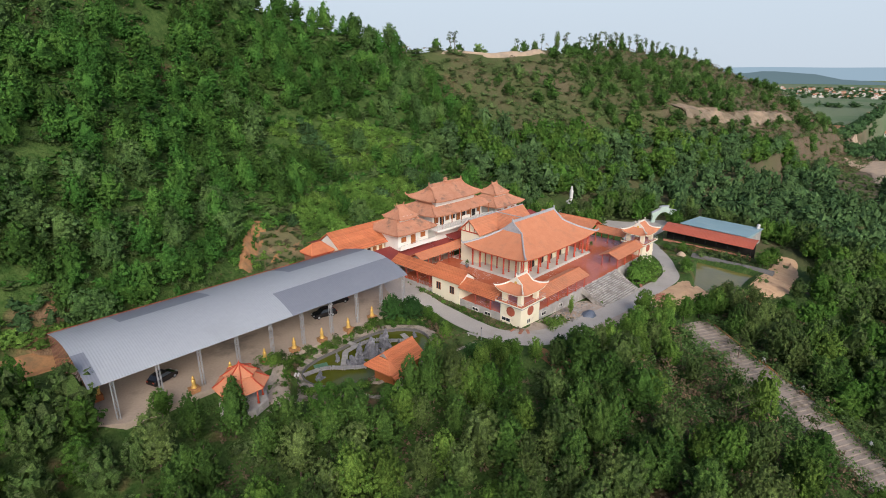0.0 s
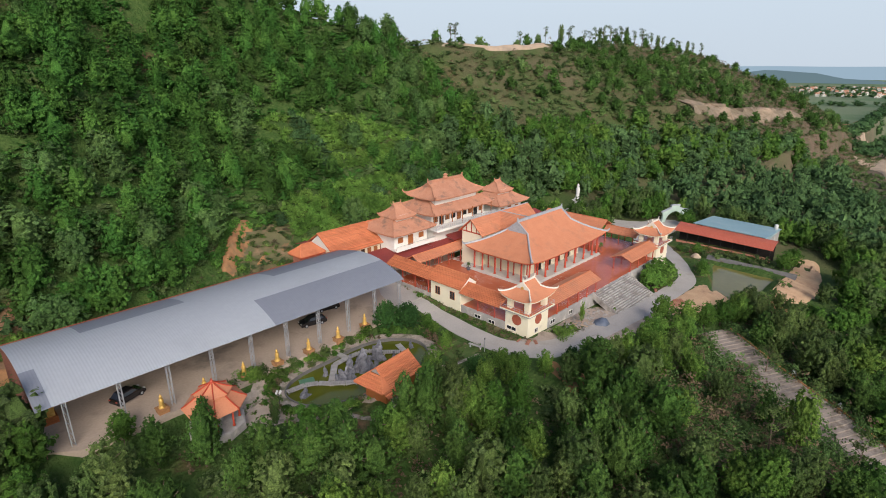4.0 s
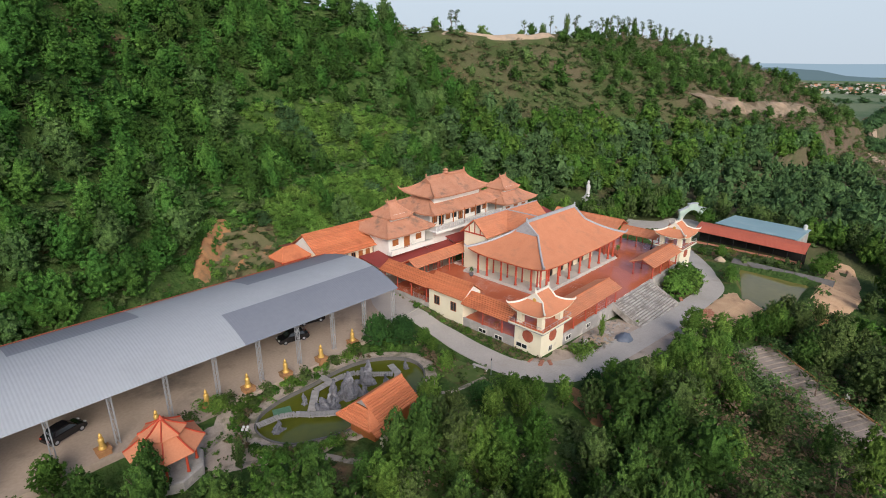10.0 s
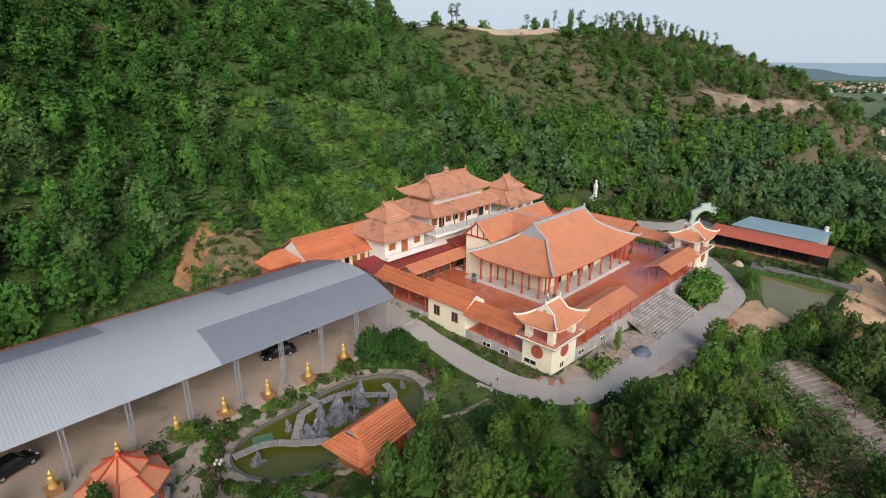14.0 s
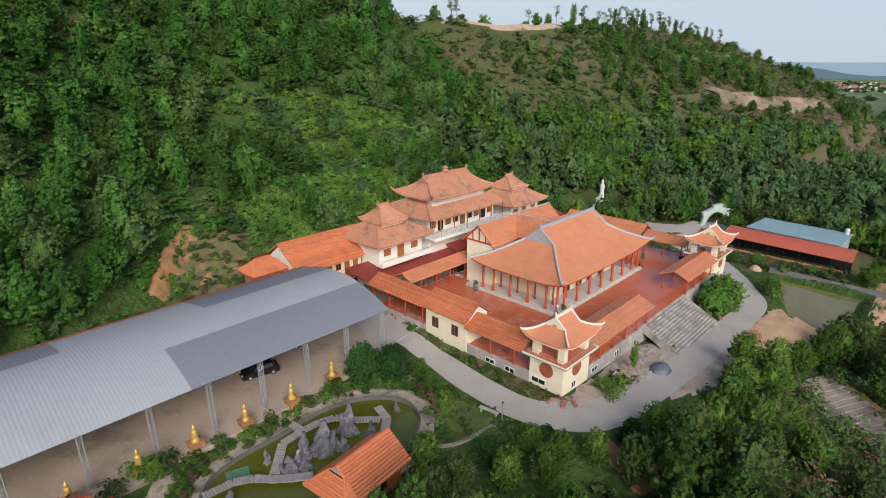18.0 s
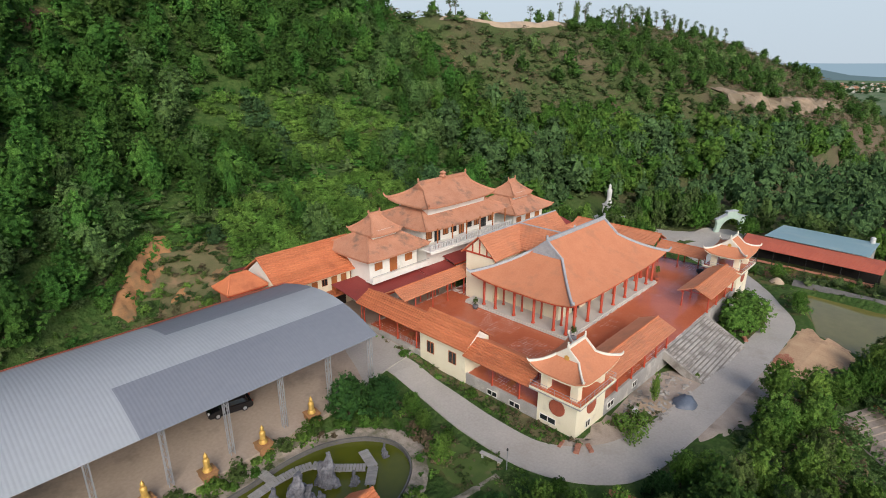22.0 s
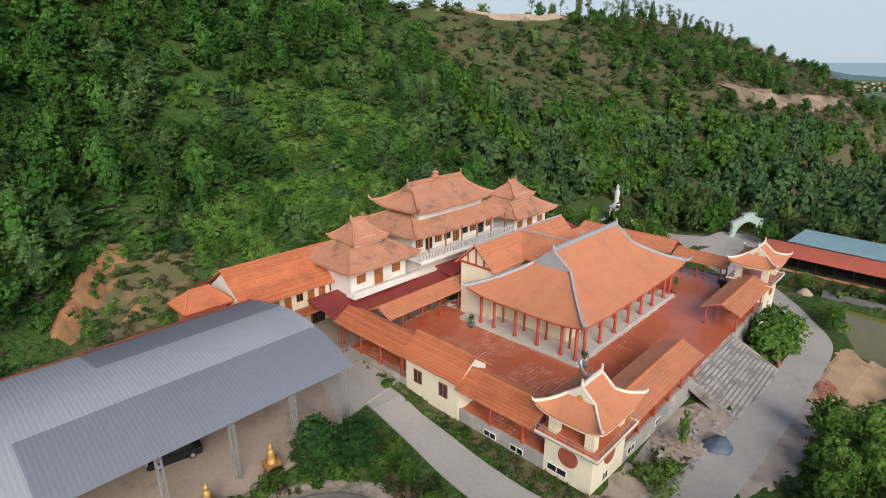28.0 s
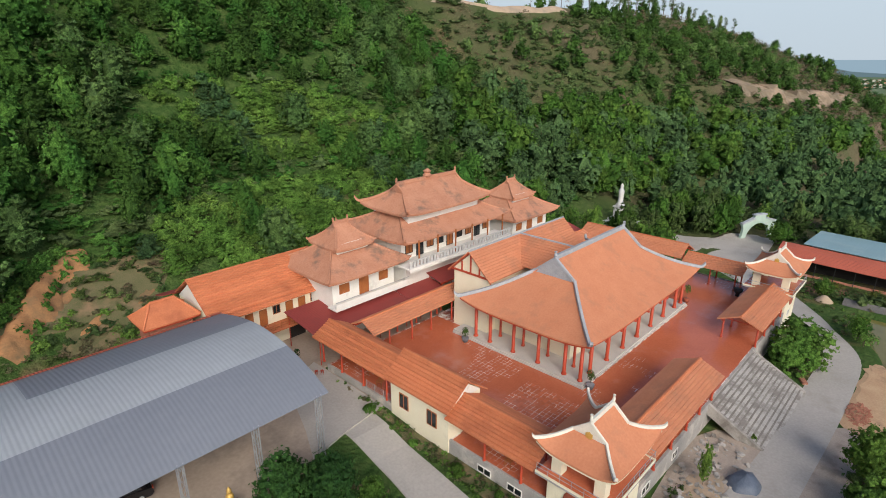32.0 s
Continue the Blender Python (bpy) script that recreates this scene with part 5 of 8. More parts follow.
def full_crown(rng, kind, tufts, leaves, size, seg, spray):
    """A dense crown: uneven tufts crowded over a lobed shell, loose leaf sprays on them, and a closed heart."""
    lo, hi = CROWN[kind]
    shape = "acacia" if kind == "broad" else kind
    ph = rng.uniform(0, 6.28, 3)
    u = rng.rand(tufts * 6)
    u = u[rng.rand(len(u)) < 0.12 + 0.88 * crown_radius(shape, u, 0 * u, ph) / 0.5][:tufts]
    k = len(u)
    a = np.arange(k) * 2.39996 + rng.uniform(-0.5, 0.5, k)
    r = crown_radius(shape, u, a, ph) * rng.uniform(0.66, 0.95, k)
    cen = np.stack([r * np.cos(a), r * np.sin(a), lo + (hi - lo) * u], 1)
    out = np.stack([np.cos(a) * (1.05 - u), np.sin(a) * (1.05 - u), 0.15 + 0.9 * u], 1) + rng.normal(size=(k, 3)) * 0.18
    out /= np.linalg.norm(out, axis=1)[:, None]
    t = np.cross(out, rng.normal(size=(k, 3)))
    t /= np.linalg.norm(t, axis=1)[:, None]
    w = np.cross(out, t)
    tr = size * (0.75 + 0.6 * rng.rand(k))[:, None]
    ring = [cen + (t * math.cos(j * math.pi / 3) + w * math.sin(j * math.pi / 3)) * tr * rng.uniform(0.75, 1.3, (k, 1)) - out * tr * rng.uniform(0.1, 0.7, (k, 1)) for j in range(6)]
    apex = cen + out * tr * rng.uniform(0.6, 1.0, (k, 1)) + rng.normal(size=(k, 3)) * tr * 0.2
    caps = np.concatenate([np.stack([apex, ring[j], ring[j + 1], ring[(j + 2) % 6]], 1) for j in (0, 2, 4)])
    c = rng.randint(0, k, leaves)
    d = rng.normal(size=(leaves, 3)) + out[c] * 1.1
    d /= np.linalg.norm(d, axis=1)[:, None]
    p = cen[c] + out[c] * tr[c] * 0.6 + d * tr[c] * rng.uniform(0.55, 1.25, (leaves, 1))
    nrm = d + out[c] * 0.3 + rng.normal(size=(leaves, 3)) * 0.45
    nrm /= np.linalg.norm(nrm, axis=1)[:, None]
    x = np.cross(nrm, rng.normal(size=(leaves, 3)))
    x /= np.linalg.norm(x, axis=1)[:, None]
    y = np.cross(nrm, x)
    q = spray * (0.7 + 0.6 * rng.rand(leaves))[:, None]
    sprays = np.stack([p - x * q * 0.62, p - y * q * 0.36 + nrm * q * 0.12, p + x * q * 0.62, p + y * q * 0.36 + nrm * q * 0.12], 1)
    rows = max(4, seg - 2)
    uu, aa = np.meshgrid(np.linspace(0, 0.97, rows), np.arange(seg) * 2 * math.pi / seg, indexing="ij")
    rr = crown_radius(shape, uu, aa, ph) * 0.56 * rng.uniform(0.8, 1.1, uu.shape)
    rr[0] *= 0.3
    h = np.stack([rr * np.cos(aa), rr * np.sin(aa), lo + 0.04 + (hi - lo - 0.12) * uu], 2)
    v = np.roll(h, -1, 1)
    heart = np.stack([h[:-1], v[:-1], v[1:], h[1:]], 2).reshape(-1, 4, 3)
    return np.concatenate([caps, sprays, heart]), cen


def tree_form(seed, kind, leaves, size, seg=7, tufts=60, spray=0.05):
    """One tree of height about 1: its leaf sprays and its limbs."""
    rng = np.random.RandomState(seed)
    if kind in CROWN:
        quads, cen = full_crown(rng, kind, tufts, leaves, size, seg, spray)
    else:
        k, squash, up, spread, foot, tall = (12, 0.7, 0.3, 0.34, 0.5, 0.42) if kind == "airy" else (8, 0.7, 0.3, 0.13, 0.42, 0.54)
        ang, rr = rng.rand(k) * 2 * math.pi, np.sqrt(rng.rand(k)) * spread
        cen = np.stack([rr * np.cos(ang), rr * np.sin(ang), foot + tall * rng.rand(k)], 1)
        cr = 0.07 + 0.065 * rng.rand(k)
        quads = leaf_cloud(rng, cen, cr, leaves, size, squash, up, np.array([0, 0, float(cen[:, 2].mean()) - 0.12]))
    wood = Geo()
    lean = rng.normal(size=2) * 0.03
    top = 0.92 if kind in ("pine", "crest") else 0.6
    wood.tube([(0, 0, -0.08), (lean[0] * 0.4, lean[1] * 0.4, top * 0.45), (lean[0], lean[1], top)], [0.022, 0.016, 0.005], 6)
    for c in cen[:8]:
        wood.tube([(lean[0] * 0.5, lean[1] * 0.5, max(0.2, c[2] - 0.2)), tuple(c)], [0.009, 0.003], 4)
    return quads, wood


def quads_mesh(name, quads, material):
    """A mesh out of an array of quads (n, 4, 3)."""
    n = len(quads)
    me = bpy.data.meshes.new(name)
    me.vertices.add(4 * n)
    me.vertices.foreach_set("co", quads.reshape(-1).astype(np.float32))
    me.loops.add(4 * n)
    me.loops.foreach_set("vertex_index", np.arange(4 * n, dtype=np.int32))
    me.polygons.add(n)
    me.polygons.foreach_set("loop_start", np.arange(0, 4 * n, 4, dtype=np.int32))
    me.materials.append(M[material])
    me.update(calc_edges=True)
    return me


def scatter(forms, spots, heights, widths, rng):
    """Copies of leaf clouds at many spots, joined: arrays."""
    out = []
    for (x, y), h, w in zip(spots, heights, widths):
        q = forms[rng.randint(len(forms))]
        a = rng.rand() * 2 * math.pi
        c, s = math.cos(a), math.sin(a)
        t = np.empty_like(q)
        t[..., 0], t[..., 1], t[..., 2] = (q[..., 0] * c - q[..., 1] * s) * w, (q[..., 0] * s + q[..., 1] * c) * w, q[..., 2] * h
        t += np.array([x, y, gz(x, y) - 0.1])
        out.append(t)
    return np.concatenate(out) if out else np.zeros((0, 4, 3))


# hillside woods: pines, paler acacias, scrub
rng = np.random.RandomState(7)


def spots_in(x0, x1, y0, y1, gap, keep):
    xs, ys = np.meshgrid(np.arange(x0, x1, gap), np.arange(y0, y1, gap))
    xs[1::2] += gap / 2
    p = np.stack([xs.ravel(), ys.ravel()], 1) + rng.uniform(-0.5, 0.5, (xs.size, 2)) * gap
    k = keep(p[:, 0], p[:, 1])
    return p[rng.rand(len(p)) < k]


def foot_at(x):
    return np.interp(x, HX, FOOT)


CUTS = ((236, 64, 9, 4.0), (252, 57, 10, 4.2), (268, 51, 11, 3.6), (285, 46, 12, 3.4), (305, 43.5, 13, 3.2), (325, 41, 13, 3.0), (341, 38.5, 10, 3.0))


def in_cut(x, y):
    """Whether a spot lies on the sandy cut along the far spur."""
    return np.any([np.hypot((x - a) / c, (y - b) / d) < 1 for a, b, c, d in CUTS], 0)


BANK = [(-26.5, 53.6), (-24.6, 56.4), (-22.0, 59.6), (-19.4, 63.2), (-16.4, 66.4), (-12.6, 68.4), (-8.6, 69.2)]


def at_bank(x, y):
    """Whether a spot lies on the bare clay bank behind the houses or the rough slope below it."""
    d = np.min([np.hypot(x - a, y - b) for a, b in BANK], 0)
    return (d < 2.6) & (x < -12) | (np.hypot((x + 13.5) / 9.5, (y - 60.0) / 6.0) < 1) & (y > 53)


def before_bank(x, y):
    """Whether a tree at this spot would stand on the clay bank or close before it."""
    d = np.min([np.hypot(x - a - 1.5, y - b + 2.0) for a, b in BANK], 0)
    return (d < 4.6) & (x < -8)


def in_meadow(x, y):
    """Whether a spot lies on the open green field beyond the shed's far end."""
    return (np.hypot((x + 68) / 11, (y - 49.5) / 6) < 1)


def wood_line(x):
    """Upper edge of the tall woods at the hill's foot, beyond the buildings."""
    return np.interp(x, [60, 74, 119, 160, 199, 235, 265, 300, 345, 400], [88, 87, 78, 68, 56, 42, 27, 14, 4, -4])


def in_glade(x, y):
    """Open shrubby ground: the bank behind the buildings and a glade above it."""
    bank = (x > -16) & (x < 66) & (y < foot_at(x) + np.interp(x, [-16, 0, 40, 66], [8, 20, 26, 16]))
    return bank | (np.hypot((x - 31) / 27, (y - 89 + 0.12 * (x - 31)) / 8.5) < 1)


def wood_density(x, y):
    """How thickly trees stand on the hill, 0 to 1."""
    f, t = foot_at(x), np.interp(x, HX, TOP_Y)
    d = np.where((y > f + 2) & (y < t + 4), 0.93, 0.0)
    d = np.where(in_glade(x, y), 0.11, d)
    d = np.where((x > -20) & (x < 62) & (y < f + 5), 0.0, d)
    d = np.where((smooth_noise(x, y, 17, 11) > 0.5) & (x < 85), d * 0.6, d)
    d = np.where((x < -12) & (y > 106 + 0.2 * (x + 45)), 0.55, d)
    open_slope = (x > 84) & (y > wood_line(x))
    d = np.where(open_slope, np.interp(x, [84, 100, 165, 200], [0.5, 0.13, 0.13, 0.30]), d)
    d = np.where((x > 175) & (y > 60) & (smooth_noise(x, y, 24, 29) > 0.1), 0.5, d)
    d = np.where((x > 185) & (y > wood_line(x)) & (y < 62), 0.10, d)
    d = np.where((x > 330) & (y > wood_line(x)), 0.10 + 0.25 * (smooth_noise(x, y, 16, 31) > 0.25), d)
    d = np.where((x > 78) & (y > t - 14), np.where(x < 150, 0.03, 0.10), d)
    d = np.where(at_bank(x, y) | before_bank(x, y) | in_meadow(x, y), 0, d)
    d = np.where((x > 60) & (x < 98) & (y < 50), 0, d)
    d = np.where(in_cut(x, y) | (np.hypot((x + 29 - (y - 86) * 0.9) / 6, (y - 86) / 7) < 0.55), 0, d)
    return d * np.where((x < -6) & (x > -30) & (y < f + 10), 0.2, 1)


pine_far = [tree_form(s, "pine", 110, 0.072, 5, 54, 0.058)[0] for s in (1, 2, 3, 7)]
aca_far = [tree_form(s, "acacia", 110, 0.072, 5, 54, 0.056)[0] for s in (4, 5, 6, 8)]
pine_mid = [tree_form(s, "pine", 360, 0.046, 6, 140, 0.050)[0] for s in (11, 12, 13, 14, 18)]
aca_mid = [tree_form(s, "acacia", 350, 0.044, 6, 130, 0.048)[0] for s in (15, 16, 17)]
pine_mid2 = [tree_form(s, "pine", 240, 0.066, 5, 70, 0.058)[0] for s in (11, 12, 13, 14)]
aca_mid2 = [tree_form(s, "acacia", 240, 0.062, 5, 70, 0.055)[0] for s in (15, 16, 17)]
lush = [tree_form(s, "bush", 90, 0.10, 5, 26, 0.10)[0] for s in (24, 25, 26, 27)]
bush = [tree_form(s, "bush", 30, 0.15, 4, 9, 0.15)[0] for s in (21, 22, 23)]
brush = [tree_form(s, "bush", 44, 0.15, 4, 12, 0.13)[0][36:80] for s in (27, 28, 29)]
belt = [tree_form(s, "acacia", 30, 0.12, 4, 20, 0.10)[0] for s in (4, 5, 6, 8)]

hill = spots_in(-80, 440, 0, 150, 4.7, wood_density)
hill = hill[(hill[:, 1] > 14 - 0.06 * hill[:, 0]) & ((hill[:, 0] < 200) | ((hill[:, 1] + 52) / (hill[:, 0] + 75) > 0.136))]
kind_n = smooth_noise(hill[:, 0], hill[:, 1], 22, 21) + 0.45 * rng.randn(len(hill))
tall = (hill[:, 0] > 66) & (hill[:, 1] <= wood_line(hill[:, 0]) + 3)
near_hill = hill[:, 0] < 88
is_pine = ~tall & (kind_n > -0.42)
tone = rng.rand(len(hill)) + 0.5 * smooth_noise(hill[:, 0], hill[:, 1], 14, 37)
for name, sel, forms, leaf, h0, h1, w0 in (
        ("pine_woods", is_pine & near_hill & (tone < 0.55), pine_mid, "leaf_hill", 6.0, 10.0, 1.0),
        ("pine_woods", is_pine & near_hill & (tone >= 0.55), pine_mid, "leaf_pine", 5.5, 9.0, 1.05),
        ("pine_woods", is_pine & ~near_hill, pine_far, "leaf_pine", 5.0, 7.5, 1.2),
        ("acacia_woods", ~is_pine & ~tall & near_hill, aca_mid, "leaf_grey", 5.5, 9.0, 1.15),
        ("acacia_woods", ~is_pine & ~tall & ~near_hill, aca_far, "leaf_grey", 4.5, 7.5, 1.2),
        ("broadleaf_woods", tall & (hill[:, 0] < 140) & (tone < 0.6), aca_mid2, "leaf_cool", 6.5, 11.0, 1.12),
        ("broadleaf_woods", tall & (hill[:, 0] < 140) & (tone >= 0.6), aca_mid2, "leaf_broad", 7.0, 12.0, 1.05),
        ("broadleaf_woods", tall & (hill[:, 0] >= 140) & (tone < 0.6), aca_far, "leaf_cool", 6.5, 10.5, 1.15),
        ("broadleaf_woods", tall & (hill[:, 0] >= 140) & (tone >= 0.6), aca_far, "leaf_broad", 7.0, 11.0, 1.1)):
    p = hill[sel]
    h = rng.uniform(h0, h1, len(p))
    q = scatter(forms, p, h, h * w0 * rng.uniform(0.8, 1.15, len(p)), rng)
    tagged(part(name, quads_mesh(name, q, leaf), None), "dense green trees covering the hillside", "woods", "", "stuff")


def low_density(x, y):
    f, t = foot_at(x), np.interp(x, HX, TOP_Y)
    on = (y > np.maximum(f + 1.5, np.where((x > -20) & (x < 62), 55.5, 0))) & (y < t + 3)
    return np.where(on, np.where(wood_density(x, y) > 0.6, 0.72, 0.95), 0.0) * ~at_bank(x, y) * ~in_meadow(x, y) * (np.hypot((x - 146) / 34, (y - 117) / 5) > 1) * np.where((x > 60) & (x < 98) & (y < 50) | in_cut(x, y), 0, 1)


low = spots_in(-80, 420, 4, 145, 2.9, low_density)
low = low[low[:, 0] < 92]
meadow = spots_in(-80, -56, 43, 56, 2.0, lambda x, y: np.where(in_meadow(x, y) & (y > 48.5), 0.9, 0.0))
low = np.concatenate([low, meadow])
bright = in_glade(low[:, 0], low[:, 1]) | in_meadow(low[:, 0], low[:, 1])
dry = ((low[:, 0] > 84) & (low[:, 1] > wood_line(low[:, 0]) - 3)) & (rng.rand(len(low)) < np.interp(low[:, 0], [84, 150, 200, 260, 400], [0.35, 0.35, 0.5, 0.7, 0.7])) | (low[:, 0] < -10) & (low[:, 1] > 102) & (rng.rand(len(low)) < 0.7)
extra = spots_in(-24, 66, 50, 100, 1.9, lambda x, y: np.where(in_glade(x, y) & (y > np.maximum(foot_at(x) + 1, 54.5)), 0.85, 0.0) * ~at_bank(x, y))
slope = spots_in(80, 470, 0, 122, 2.7, lambda x, y: np.where((y > wood_line(x) - 2) & (y < np.interp(x, HX, TOP_Y) + 2) & (np.hypot((x - 146) / 34, (y - 117) / 5) > 1) & ~in_cut(x, y), 0.8, 0.0))
fill = spots_in(-80, 84, 46, 128, 3.0, lambda x, y: np.where((y > foot_at(x) + 3) & (y < np.interp(x, HX, TOP_Y)) & (y > 56) & ~in_glade(x, y) & ~at_bank(x, y) & ~before_bank(x, y), 0.6, 0.0))
low, bright, dry = np.concatenate([low, fill]), np.concatenate([bright, np.zeros(len(fill), bool)]), np.concatenate([dry, np.zeros(len(fill), bool)])
low, bright = np.concatenate([low, slope]), np.concatenate([bright, np.zeros(len(slope), bool)])
dry = np.concatenate([dry, rng.rand(len(slope)) < np.interp(slope[:, 0], [80, 200, 260, 400], [0.25, 0.25, 0.5, 0.55])])
low, bright, dry = np.concatenate([low, extra]), np.concatenate([bright, np.ones(len(extra), bool)]), np.concatenate([dry, np.zeros(len(extra), bool)])
lit_low = (low[:, 0] < 92) & (rng.rand(len(low)) < 0.55)
dark_low = bright & (smooth_noise(low[:, 0], low[:, 1], 9, 41) > 0.35)
for name, sel, leaf, lab, h0, h1, w in (("green_scrub", bright & ~dark_low, "leaf_bright", "bright green shrubs behind the buildings", 1.4, 3.0, 3.6), ("green_scrub", dark_low, "leaf_cool", "dark bluish-green shrubs behind the buildings", 1.6, 3.2, 3.6), ("dry_scrub", dry & ~bright, "leaf_dry", "dry brownish scrub on the slope", 1.4, 3.6, 3.8),
                                       ("hill_scrub", ~dry & ~bright & ~lit_low, "leaf_scrub", "dark green undergrowth between the trees", 1.0, 2.8, 4.4), ("hill_scrub", ~dry & ~bright & lit_low, "leaf_hill", "fresh green undergrowth between the trees", 1.0, 3.0, 4.4)):
    p = low[sel]
    q = scatter({"leaf_bright": lush, "leaf_dry": brush}.get(leaf, bush), p, rng.uniform(h0, h1, len(p)), w * rng.uniform(0.6, 1.2, len(p)), rng)
    tagged(part(name, quads_mesh(name, q, leaf), None), lab, "shrubs", "", "stuff")

# woods on the lower slopes: single trees near, joined beyond
def on_road(x, y, gap=3.4):
    d = np.full(np.shape(x), 1e9)
    pts = np.array(ROAD)
    for a, b in zip(pts[:-1], pts[1:]):
        u = np.clip(((x - a[0]) * (b - a)[0] + (y - a[1]) * (b - a)[1]) / ((b - a) @ (b - a)), 0, 1)
        d = np.minimum(d, np.hypot(x - a[0] - u * (b - a)[0], y - a[1] - u * (b - a)[1]))
    return d < gap


PATH_A, PATH_B = (31.6, -19.4), (10.4, -60.0)


def on_path(x, y, gap=5.3):
    a, b = np.array(PATH_A), np.array(PATH_B)
    u = np.clip(((x - a[0]) * (b - a)[0] + (y - a[1]) * (b - a)[1]) / ((b - a) @ (b - a)), 0, 1)
    return np.hypot(x - a[0] - u * (b - a)[0], y - a[1] - u * (b - a)[1]) < gap


def by_path(x, y):
    """Whether a spot lies on the stepped way or on the scrubby strip along its upper side."""
    dx, dy = x - PATH_A[0], y - PATH_A[1]
    m = math.hypot(PATH_B[0] - PATH_A[0], PATH_B[1] - PATH_A[1])
    ux, uy = (PATH_B[0] - PATH_A[0]) / m, (PATH_B[1] - PATH_A[1]) / m
    along, off = dx * ux + dy * uy, dx * uy - dy * ux
    return (along > 3) & (along < 48) & (off > -5.8) & (off < 9.5)


def front_density(x, y):
    edge = np.interp(x, [-90, -67, -62, -56, -50, -40, -30, -18, -12, -4, 2, 10, 17, 24, 31, 42, 48, 60, 80, 130], [34, 30, 19, 15.5, 10.5, 4.6, -3.0, -6, -9, -12, -13.5, -12.2, -11.6, -12.0, -15.5, -17.5, -20.5, -27, -27.5, -22])
    d = np.where(y < edge, 0.9, 0.0)
    d = np.where((x > -10) & (x < 18) & (y < -21) & (smooth_noise(x, y, 9, 17) > 0.0), d * 0.35, d)
    d = np.where(np.hypot((x + 4.2) / 2.6, (y + 10.4) / 4.0) < 1, 0, d)
    return np.where(on_road(x, y, 4.9) | on_path(x, y) | by_path(x, y), 0, d)


single = spots_in(-62, 44, -46, 14, 4.1, front_density)
single = single[::-1]
TREES = [("pine_tree", "slender young pine with tufted green needles", "pine", "leaf_pine"), ("acacia_tree", "young acacia with olive-green leaves", "acacia", "leaf_olive"),
         ("broadleaf_tree", "leafy green tree with a rounded crown", "broad", "leaf_broad"), ("airy_tree", "thin tree with sparse grey-green leaves", "airy", "leaf_olive"),
         ("spreading_tree", "broad spreading tree with bright green leaves", "bush", "leaf_bright"), ("dense_tree", "dense dark green fruit tree", "bush", "leaf_dark"), ("crest_tree", "tall thin tree with a small high crown", "crest", "leaf_olive")]
protos = []
for k in range(13):
    nm, lab, kd, lf = TREES[(0, 1, 0, 1, 2, 0, 1, 3, 2, 0, 4, 5, 6)[k]]
    q, w = tree_form(40 + k, kd, {"airy": 700, "bush": 1200, "crest": 380}.get(kd, 900), {"airy": 0.034, "bush": 0.038, "crest": 0.045}.get(kd, 0.033), 7, 210, 0.032 if kd == "bush" else 0.029)
    protos.append((nm, lab, lf, quads_mesh("crown", q, lf), w.mesh("trunk", M["bark"], True)))


def plant_tree(k, x, y, h, w, lab=None, z=None, rot=None):
    nm, label, lf, crown, trunk = protos[k]
    t = thing(nm, lab or label, "tree", pose(x, y, gz(x, y) if z is None else z, 0, 0, rot if rot is not None else rng.uniform(0, 360)), "trees on the lower slope")
    t.scale = (w, w, h)
    part("trunk", trunk, None, t)
    part("crown", crown, None, t)
    return t


for x, y in single[:290]:
    k = int(rng.choice(10, p=[0.12, 0.11, 0.12, 0.11, 0.13, 0.12, 0.11, 0.03, 0.05, 0.10]))
    h = rng.uniform(5.5, 9.5)
    if x > 4 and y > -24:
        k, h = int(rng.choice([4, 8, 10, 4, 1, 3])), rng.uniform(4.8, 6.6) if x < 20 else rng.uniform(4.2, 5.8)
    elif x < -28 and y > -8:
        h = rng.uniform(6.0, 8.2)
    plant_tree(k, float(x), float(y), h, h * rng.uniform(0.75, 1.1))

rest = np.concatenate([single[290:], spots_in(-95, 400, -64, 60, 5.0, lambda x, y: np.where((x > -62) & (x < 44) & (y > -46) | (y > foot_at(x) - 3), 0, np.clip(front_density(x, y) * ((x < 52) | (y < -24)) + np.where((x > 106) & (y < 60) & (y > -40), 0.95, 0) + np.where((x > 92) & (y > 22) & (y < 60), 0.95, 0) + np.where((x > 60) & (x < 80) & (y > 24), 0.9, 0) + np.where((x > 90) & (x < 112) & (y < -17) & (y > -60), 0.9, 0) + np.where((x < -68) & (y < 44), 0.8, 0), 0, 1) * ~on_road(x, y, 6.0)))])
rest = rest[(rest[:, 0] < 112) | (rng.rand(len(rest)) < 0.6)]
rest = rest[~((rest[:, 0] > 300) & (rest[:, 1] > -30))]
rest = rest[~((rest[:, 0] > 225) & (rest[:, 1] > np.interp(rest[:, 0], [225, 300, 400], [40, 16, 4])))]
rest = rest[~((rest[:, 0] > 190) & ((rest[:, 1] + 52) / (rest[:, 0] + 75) > 0.075) & ((rest[:, 1] + 52) / (rest[:, 0] + 75) < 0.136))]
rest = rest[~((rest[:, 0] > 49) & (rest[:, 0] < 100) & (rest[:, 1] > -31) & (rest[:, 1] < -15))]
pick, near_rest = rng.rand(len(rest)) < 0.5, rest[:, 0] < 112
short = np.where((rest[:, 0] > 40) & (rest[:, 0] < 66) & (rest[:, 1] > -40) & (rest[:, 1] < -15), 0.62, 1.0)
